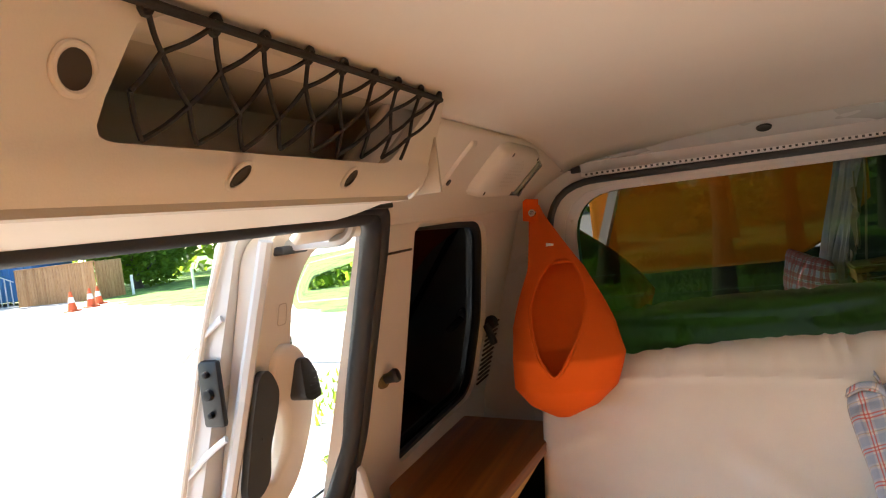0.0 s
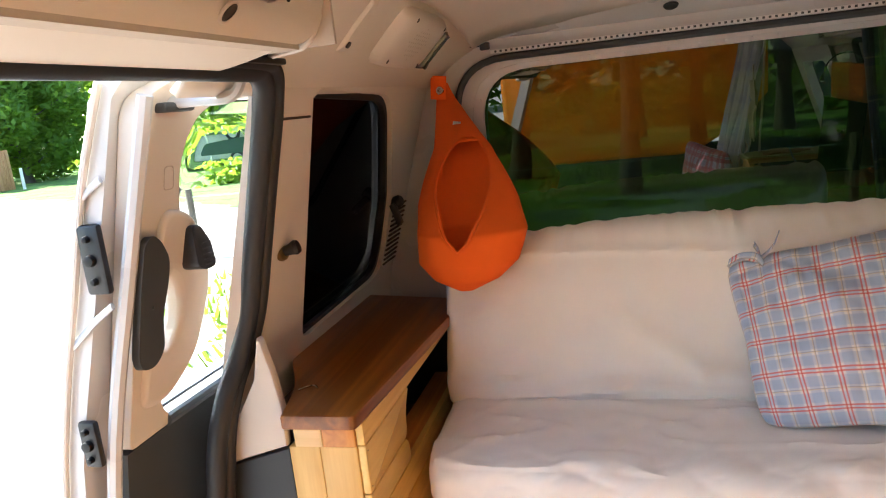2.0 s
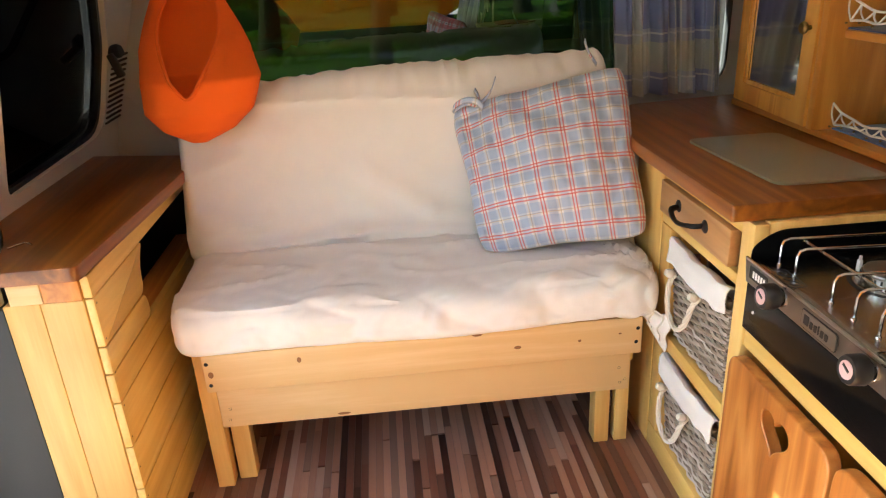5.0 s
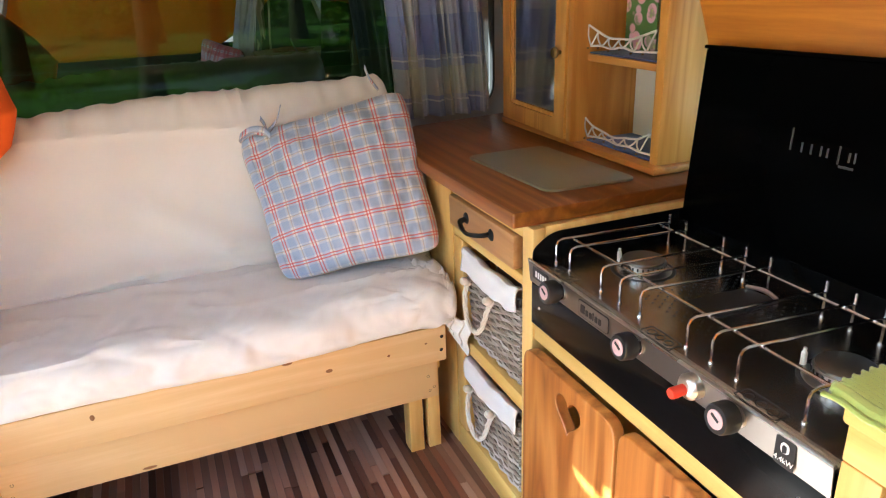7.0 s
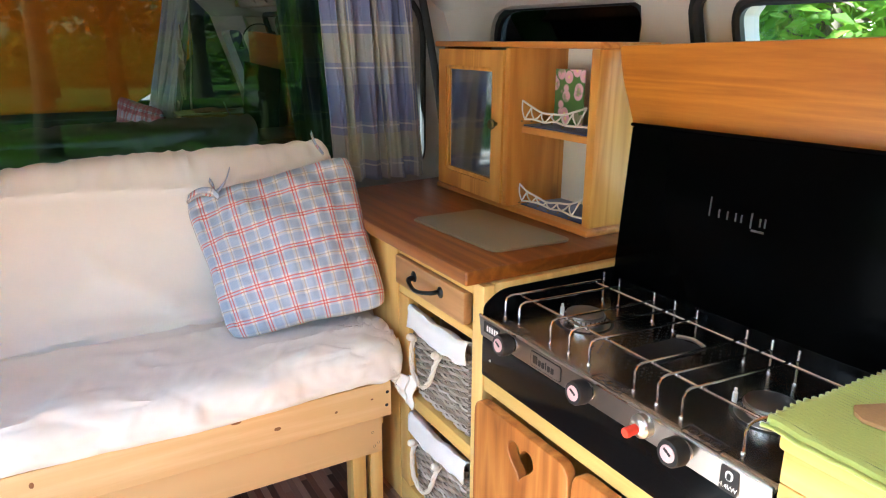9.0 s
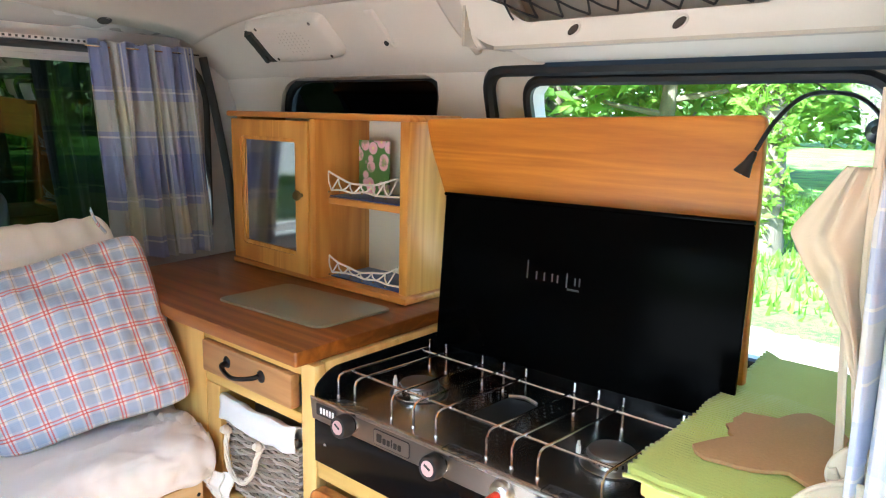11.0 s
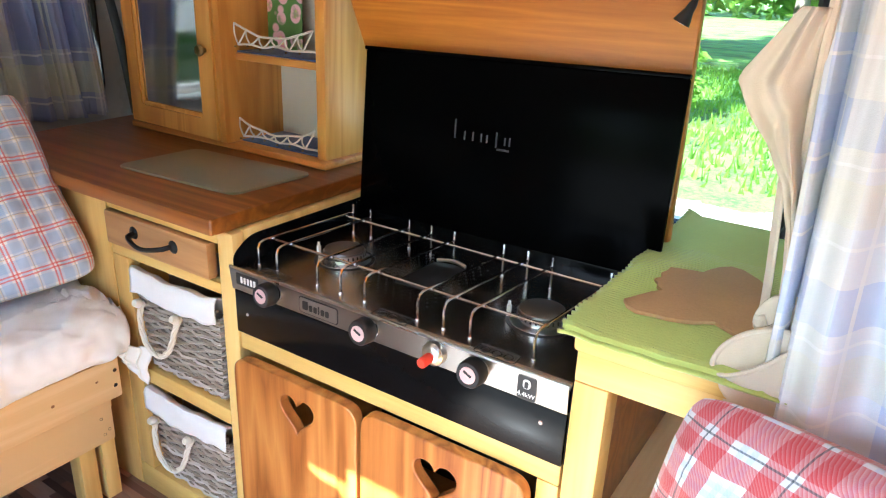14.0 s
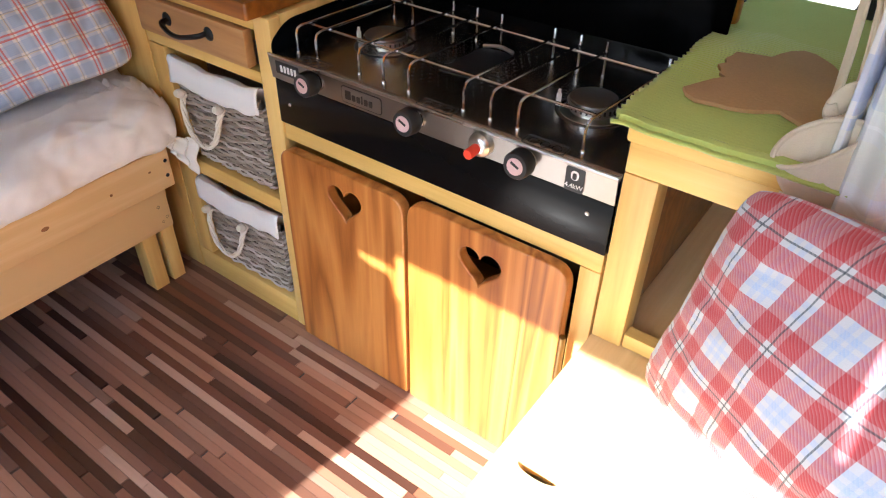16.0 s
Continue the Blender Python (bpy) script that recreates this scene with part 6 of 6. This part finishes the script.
# ---- amber cloth added out of view for the rear window's reflection ----
def blanket(u, v):
    x = -0.30 + 1.44 * u
    low = 0.59 + 0.30 * max(0.0, (u - 0.68) / 0.32) ** 1.6
    return (x, -0.36 + 0.015 * math.sin(u * 9) + 0.008 * noise.noise(Vector((u * 6, v * 6, 0))), 1.24 + (low - 1.24) * v)
bl = thing("hung_blanket", (0.5, -0.36, 0.6), "amber cloth added out of view to be reflected in the rear window", "blanket")
thicken(part("cloth", surface(blanket, 50, 30), AMBER, bl), 0.003, 0)

# ---- outside ----
gm = Mat("open_ground")
co = gm.coord()
sepx = gm.node("ShaderNodeSeparateXYZ")
gm.put(sepx.inputs[0], co)
wob = gm.math("MULTIPLY", gm.math("SUBTRACT", gm.noise(co, 0.6, 5), 0.5), 2.2)
gx, gy = gm.math("ADD", sepx.outputs[0], wob), gm.math("ADD", sepx.outputs[1], wob)
# gravel yard: left of the van, up to the far verge, and a strip of drive beside it
lot = gm.math("MULTIPLY", gm.math("LESS_THAN", gx, -2.2), gm.math("LESS_THAN", gm.math("ADD", gy, gm.math("MULTIPLY", gx, 0.55)), 9.0))
lot = gm.math("MULTIPLY", lot, gm.math("LESS_THAN", gy, 28.0))
near = gm.math("MULTIPLY", gm.math("LESS_THAN", gx, 5.9), gm.math("LESS_THAN", gy, 5.0))
grav = gm.math("MAXIMUM", lot, near)
pebble = gm.node("ShaderNodeTexVoronoi", Scale=38.0)
gm.put(pebble.inputs["Vector"], co)
gcol = gm.mix(gm.noise(co, 60, 4), (0.34, 0.31, 0.27), (0.62, 0.58, 0.52))
gcol = gm.mix(gm.math("MULTIPLY", gm.ramp(gm.noise(co, 2.5, 5), (0.55, 0.0), (0.75, 1.0)), 0.35), gcol, (0.22, 0.19, 0.16))
grass = gm.mix(gm.ramp(gm.noise(co, 1.1, 7, 0.7), (0.38, 0.0), (0.62, 1.0)), (0.012, 0.035, 0.006), (0.17, 0.33, 0.045))
grass = gm.mix(gm.ramp(gm.noise(co, 22, 4), (0.4, 0.0), (0.7, 0.6)), grass, (0.20, 0.30, 0.06))
gm.set(Base_Color=gm.mix(grav, grass, gcol), Roughness=0.95)
gm.bump(gm.noise(co, 45, 5), 0.6, 0.03)
ground = part("ground", surface(lambda u, v: ((u - 0.5) * 3000, (v - 0.5) * 3000, -0.55), 6, 6), gm.mat)
tagged(ground, "pale gravel yard with grass beyond it", "ground", kind="structure")


def leaf_mat(name, a, b):
    m = Mat(name)
    r = m.nt.nodes.new("ShaderNodeNewGeometry").outputs["Random Per Island"]
    col = m.mix(r, a, b)
    m.set(Base_Color=col, Roughness=0.6)
    tr = m.node("ShaderNodeBsdfTranslucent", Color=m.mix(0.6, col, (0.30, 0.44, 0.03)))
    mx = m.node("ShaderNodeMixShader", Fac=0.6)
    m.put(mx.inputs[1], m.bsdf.outputs[0])
    m.put(mx.inputs[2], tr.outputs[0])
    m.put(m.out.inputs[0], mx.outputs[0])
    return m.mat


LEAF = leaf_mat("bright_leaves", (0.07, 0.15, 0.018), (0.20, 0.34, 0.04))
LEAF_DARK = leaf_mat("dark_leaves", (0.02, 0.055, 0.012), (0.07, 0.14, 0.03))
bk = Mat("rough_bark")
bv = bk.mapped((1, 1, 0.25))
bn = bk.noise(bv, 9, 6, 0.7, 0.6)
bk.set(Base_Color=bk.mix(bn, (0.045, 0.035, 0.026), (0.20, 0.17, 0.13)), Roughness=0.9)
bk.bump(bn, 0.8, 0.03)
BARK = bk.mat


def leaves(n, centres, size, rng):
    """Many small bent leaves scattered through round clumps (centre, radius)."""
    verts, faces = [], []
    weights = [r ** 2 for _, r in centres]
    for _ in range(n):
        c, r = rng.choices(centres, weights)[0]
        d = Vector((rng.gauss(0, 1), rng.gauss(0, 1), rng.gauss(0, 1))).normalized()
        p = Vector(c) + d * r * (0.55 + 0.5 * rng.random()) * Vector((1, 1, 0.8)).length / 1.62
        a = Vector((rng.gauss(0, 1), rng.gauss(0, 1), rng.gauss(0, 0.6))).normalized()
        b = a.orthogonal().normalized()
        s = size * rng.uniform(0.6, 1.4)
        i = len(verts)
        verts += [p - a * s, p + b * s * 0.45 + Vector((0, 0, s * 0.15)), p + a * s, p - b * s * 0.45 + Vector((0, 0, s * 0.15))]
        faces.append((i, i + 1, i + 2, i + 3))
    me = bpy.data.meshes.new("leaves")
    me.from_pydata([tuple(v) for v in verts], [], faces)
    return me


def tree(at, height, spread, trunk_r, n, mat, label, seed, bare=0.3, leaf=0.16):
    rng = random.Random(seed)
    t = thing("tree", at, label, "tree", "trees")
    x, y, z = at
    lean = rng.uniform(-0.03, 0.03) * height
    pts = [(x + lean * k / 6 + rng.uniform(-0.04, 0.04), y + rng.uniform(-0.04, 0.04), z - 0.1 + height * 0.85 * k / 6) for k in range(7)]
    bm = tube(smooth_path(pts, 3), trunk_r, 10, taper=lambda f: 1.25 - 0.35 * min(1, f * 6) - 0.8 * f)
    centres = []
    for k in range(16):
        h = bare + (0.95 - bare) * (k + 0.5) / 16
        a = k * 2.4 + rng.uniform(-0.4, 0.4)
        r = spread * math.sin(math.pi * (0.22 + 0.72 * (h - bare) / (1 - bare))) * rng.uniform(0.55, 0.85)
        start = Vector((x + lean * h, y, z + height * (h * 0.85 - 0.04)))
        end = Vector((x + r * math.cos(a), y + r * math.sin(a), z + height * h + rng.uniform(0, 0.06) * height))
        tube([start, start.lerp(end, 0.5) + Vector((0, 0, -0.02 * height)), end], trunk_r * 0.35 * (1.2 - h), 6, bm=bm, taper=lambda f: 1 - 0.75 * f)
        centres.append((tuple(end), spread * rng.uniform(0.28, 0.46)))
    centres.append(((x + lean, y, z + height * 0.93), spread * 0.4))
    centres.append(((x + lean, y, z + height * 0.7), spread * 0.5))
    part("trunk", bm, BARK, t)
    me = leaves(n, centres, leaf, rng)
    me.materials.append(mat)
    cr = new("crown", me)
    cr.parent = t
    cr.matrix_parent_inverse = Matrix.Translation(-Vector(at))
    return t


tree((-28.3, 29.0, -0.55), 6.5, 3.2, 0.26, 16000, LEAF, "round bright green tree by the gravel yard", 1, 0.14, 0.17)
tree((-13.5, 27.0, -0.55), 7.0, 3.4, 0.22, 7000, LEAF, "leafy green tree beyond the grass verge", 2, 0.2, 0.22)
tree((-10.5, 24.0, -0.55), 6.0, 3.0, 0.2, 7000, LEAF, "leafy green tree beyond the grass verge", 3, 0.18, 0.22)
ivy = tree((9.2, 2.73, -0.55), 9.0, 3.0, 0.26, 7000, LEAF, "ivy-covered tree trunk beside the drive", 4, 0.42, 0.10)
rng = random.Random(9)
ivy_me = leaves(2600, [((9.2 + rng.uniform(-0.3, 0.05), 2.73 + rng.uniform(-0.26, 0.26), -0.4 + k * 0.09), 0.2) for k in range(40)], 0.07, rng)
ivy_me.materials.append(LEAF)
iv = new("ivy", ivy_me)
iv.parent, iv.matrix_parent_inverse, iv["kind"] = ivy, Matrix.Translation((-9.2, -2.73, 0.55)), "stuff"
for k, (x, y, h, r) in enumerate(((0.42, 11.0, 8.0, 0.16), (3.45, 10.6, 9.0, 0.2), (-1.6, 14.0, 9.0, 0.2), (2.0, 17.0, 9.0, 0.18), (5.6, 15.0, 9.0, 0.22), (7.5, 11.5, 8.0, 0.2), (-4.5, 17.0, 9.0, 0.25), (4.6, 21.0, 10.0, 0.24), (0.9, 23.0, 10.0, 0.22))):
    tree((x, y, -0.55), h, 2.6, r, 3600, LEAF_DARK, "slim dark woodland tree behind the van", 20 + k, 0.38, 0.2)
for k, (x, y) in enumerate(((15.0, 6.5), (17.0, 10.5), (21.0, 3.0), (14.0, 14.0), (22.0, 14.0))):
    tree((x, y, -0.55), 8.0, 3.6, 0.25, 5200, LEAF, "sunlit leafy tree past the meadow", 40 + k, 0.22, 0.22)

# far woods and shrubs, uncountable
rng = random.Random(77)
cent = []
for k in range(150):
    a = math.pi * 2 * k / 150
    d = rng.uniform(42, 60)
    for h in (1.5, 4.5, 8.0):
        cent.append(((d * math.cos(a) + rng.uniform(-2, 2), d * math.sin(a) + rng.uniform(-2, 2), h + rng.uniform(-1, 1.0)), rng.uniform(2.4, 3.8)))
me = leaves(60000, cent, 0.55, rng)
me.materials.append(LEAF_DARK)
tagged(new("far_woods", me), "dense dark green woodland round the site", "woods", kind="stuff")
cent = [((rng.uniform(-12.8, -6), rng.uniform(18.5, 22), -0.4), 0.5) for _ in range(60)] + [((rng.uniform(-12, 10), rng.uniform(26, 34), 0.2), 1.0) for _ in range(50)]
me = leaves(14000, cent, 0.16, rng)
me.materials.append(LEAF)
tagged(new("verge_growth", me), "rough green growth along the verge", "shrubs", kind="stuff")
vv, ff = [], []
for _ in range(26000):
    r = rng.random()
    if r < 0.55:
        x, y = rng.uniform(-4, 9), rng.uniform(5.2, 20)
    else:
        x, y = rng.uniform(6.2, 16), rng.uniform(-1, 9)
    h, a = rng.uniform(0.05, 0.16), rng.uniform(0, math.pi)
    i = len(vv)
    vv += [(x - 0.02 * math.cos(a), y - 0.02 * math.sin(a), -0.55), (x + 0.02 * math.cos(a), y + 0.02 * math.sin(a), -0.55), (x + rng.uniform(-0.05, 0.05), y + rng.uniform(-0.05, 0.05), -0.55 + h)]
    ff.append((i, i + 1, i + 2))
me = bpy.data.meshes.new("grass_blades")
me.from_pydata(vv, [], ff)
me.materials.append(LEAF)
tagged(new("grass", me), "uneven meadow grass round the van", "grass", kind="stuff")

# yard furniture, far off
FENCE = wood("larch_fence", (0.34, 0.16, 0.06), (0.48, 0.25, 0.11), (0.55, 0.32, 0.16), "Z", 0.7, 0.0, False)
BLUE = plain("blue_container", (0.05, 0.16, 0.36), 0.5)
fence = thing("wooden_fence", (-27.5, 23.6, -0.55), "close-boarded orange timber enclosure", "fence")
for k in range(26):
    part("board", box(-30.2 + k * 0.19, -30.02 + k * 0.19, 23.58, 23.62, -0.55, 1.15, 0.01), FENCE, fence)
for k in range(8):
    part("board", box(-25.26, -25.22, 23.64 + k * 0.19, 23.82 + k * 0.19, -0.55, 1.15, 0.01), FENCE, fence)
part("cap", box(-30.22, -25.2, 23.55, 23.65, 1.15, 1.20, 0.01), FENCE, fence)
cont = thing("site_container", (-33, 26, -0.55), "blue steel site container with a stair rail", "container")
part("body", box(-37.5, -30.8, 25.0, 27.4, -0.35, 1.75, 0.03), BLUE, cont)
for k in range(12):
    part("rib", box(-37.2 + k * 0.52, -37.0 + k * 0.52, 24.95, 25.0, -0.3, 1.7, 0.01), BLUE, cont)
for k in range(4):
    part("stair_rail", tube([(-31.6 - 0.4 * k, 24.4, -0.5), (-31.6 - 0.4 * k, 24.4, 0.7 + 0.15 * k)], 0.03, 6), BARE, cont)
part("stair_rail", tube([(-31.4, 24.4, 0.65), (-33.0, 24.4, 1.2)], 0.03, 6), BARE, cont)
CONE = plain("cone_orange", (0.75, 0.12, 0.03), 0.6)
first = thing("traffic_cone", (-21.3, 18.8, -0.55), "orange traffic cone with a white band", "traffic cone", "traffic cones")
part("base", box(-21.52, -21.08, 18.58, 19.02, -0.55, -0.50, 0.01), CONE, first)
part("body", lathe([(0.17, 0.05), (0.115, 0.32), (0.112, 0.33), (0.075, 0.52), (0.04, 0.72), (0.0, 0.72)], pose(-21.3, 18.8, -0.55), 16), CONE, first)
part("band", lathe([(0.119, 0.32), (0.079, 0.52)], pose(-21.3, 18.8, -0.55), 16), WHITE, first)
for x, y in ((-21.6, 19.9), (-22.4, 21.0)):
    copy_thing(first, pose(x, y, -0.55))
ban = thing("site_banner", (-13.6, 23.6, -0.55), "dark green printed banner along the verge", "banner")
BANNER = plain("banner_green", (0.012, 0.05, 0.045), 0.5)
bm_m = pose(-13.4, 23.6, 0, 0, 0, 12)
part("sheet", box(-3.2, 3.2, -0.02, 0.02, 0.15, 0.85, 0.005, bm_m), BANNER, ban)
for x in (-3.1, -1, 1, 3.1):
    part("post", box(x - 0.04, x + 0.04, 0.02, 0.08, -0.55, 0.95, 0.005, bm_m), BARE, ban)
part("mark", box(0.9, 1.2, -0.03, -0.02, 0.38, 0.66, 0.0, bm_m), WHITE, ban)
part("text_bar", box(1.3, 2.6, -0.03, -0.02, 0.42, 0.60, 0.0, bm_m), WHITE, ban)
for z in (0.40, 0.55):
    part("text_bar", box(-2.6, 0.3, -0.03, -0.02, z, z + 0.06, 0.0, bm_m), WHITE, ban)
for x, y in ((-20.6, 24.4), (-19.2, 24.6), (-24.2, 24.6)):
    tagged(part("verge_post", tube([(x, y, -0.55), (x, y, 0.35)], 0.06, 8), WHITE), "short white post on the verge", "post", "verge posts")
tagged(part("utility_pole", tube([(-33.5, 31.5, -0.55), (-33.4, 31.5, 7.0)], 0.13, 8), BARK), "grey wooden pole behind the enclosure", "pole")


def vehicle(name, at, turn, length, width, height, mat, label, van=False):
    v = thing(name, at, label, "van" if van else "car")
    m = pose(*at, 0, 0, turn)
    L, H = length / 2, height
    prof = [(-L, 0.35), (-L, 0.8), (-L + 0.5, 1.05), (-L + 1.2, H - 0.1), (-L + 1.9, H), (L - 0.1, H), (L, H - 0.3), (L, 0.35)] if van else [(-L, 0.3), (-L, 0.7), (-L + 1.1, 0.9), (-L + 1.7, H - 0.05), (-L + 2.3, H), (L - 0.9, H - 0.05), (L - 0.3, 0.95), (L, 0.8), (L, 0.3)]
    bm = prism(rounded(prof, 0.12, 3), "xz", -width / 2, width / 2, 0.06)
    bm.transform(m)
    part("body", bm, mat, v)
    for sy in (-1, 1):
        wpts = [(-L + 0.85, 1.08), (-L + 1.35, H - 0.2), (-L + 2.2, H - 0.2), (-L + 2.2, 1.08)] if van else [(-L + 1.3, 0.93), (-L + 1.85, H - 0.12), (L - 1.1, H - 0.12), (L - 0.6, 0.95)]
        bw = prism(wpts, "xz", sy * (width / 2 + 0.005), sy * (width / 2 - 0.02))
        bw.transform(m)
        part("window", bw, BLACK, v)
        for x in (-L + 0.85, L - 0.85):
            w = part("wheel", lathe([(0.0, -0.1), (0.31, -0.1), (0.33, -0.05), (0.33, 0.05), (0.31, 0.1), (0.0, 0.1)], m @ pose(x, sy * (width / 2 - 0.08), 0.33, 90, 0, 0), 20), RUBBER, v)
            part("rim", lathe([(0.0, -0.105), (0.19, -0.105), (0.2, 0.105), (0.0, 0.105)], m @ pose(x, sy * (width / 2 - 0.08), 0.33, 90, 0, 0), 16), BARE, w)
    return v


vehicle("parked_van", (-17.6, 27.5, -0.55), 25, 5.2, 2.0, 2.3, PAINT, "white panel van parked beyond the banner", True)
vehicle("parked_car", (26.0, 13.0, -0.55), 70, 4.3, 1.75, 1.45, plain("car_blue", (0.05, 0.09, 0.16), 0.3, coat=0.5), "dark blue car parked past the meadow")
wire = thing("wire_fence", (1.0, 8.0, -0.55), "low wire fence behind the van", "fence")
for x in (-5, -1.2, 2.6, 6.4, 10.2):
    part("post", tube([(x, 8.0, -0.55), (x, 8.0, 0.35)], 0.045, 8), BARK, wire)
for z in (-0.25, 0.0, 0.25):
    part("wire", tube([(-8, 8.0, z), (12, 8.0, z)], 0.006, 5), BARE, wire)

# ---- laminate strips of the floor, each its own piece ----
rng = random.Random(3)
near_strips, far_strips = [], []
W = 0.0155
for c in range(122):
    x = -0.30 + c * W
    y = 0.30 + rng.uniform(-0.2, 0.0)
    while y < 2.0:
        ln = rng.choice((0.12, 0.22, 0.30, 0.40, 0.52)) * rng.uniform(0.85, 1.15)
        seg = (x + 0.0003, x + W - 0.0003, y + 0.0003, min(y + ln - 0.0003, 2.0))
        (near_strips if 0.02 < x < 0.92 and 0.45 < y < 1.75 else far_strips).append(seg)
        y += ln
near_strips = sorted(near_strips, key=lambda q: abs(q[2] - 1.0))
far_strips += near_strips[300:]
cache = {}
for x0, x1, y0, y1 in near_strips[:300]:
    key = round(y1 - y0, 2)
    if key not in cache:
        bm = box(0, x1 - x0, 0, key - 0.0006, -0.004, 0.0, 0.0)
        me = bpy.data.meshes.new("strip")
        bm.to_mesh(me)
        bm.free()
        me.materials.append(STRIP)
        cache[key] = me
    ob = new("strip", cache[key])
    ob.parent = floor
    ob.location = (x0, y0, 0)
verts, faces = [], []
for x0, x1, y0, y1 in far_strips:
    i = len(verts)
    verts += [(x0, y0, 0), (x1, y0, 0), (x1, y1, 0), (x0, y1, 0), (x0, y0, -0.004), (x1, y0, -0.004), (x1, y1, -0.004), (x0, y1, -0.004)]
    faces += [(i, i + 1, i + 2, i + 3), (i + 4, i + 5, i + 1, i), (i + 5, i + 6, i + 2, i + 1), (i + 6, i + 7, i + 3, i + 2), (i + 7, i + 4, i, i + 3)]
me = bpy.data.meshes.new("strips")
me.from_pydata(verts, [], faces)
me.materials.append(STRIP_JOINED)
rest = new("strips", me)
rest.parent, rest["kind"] = floor, "stuff"
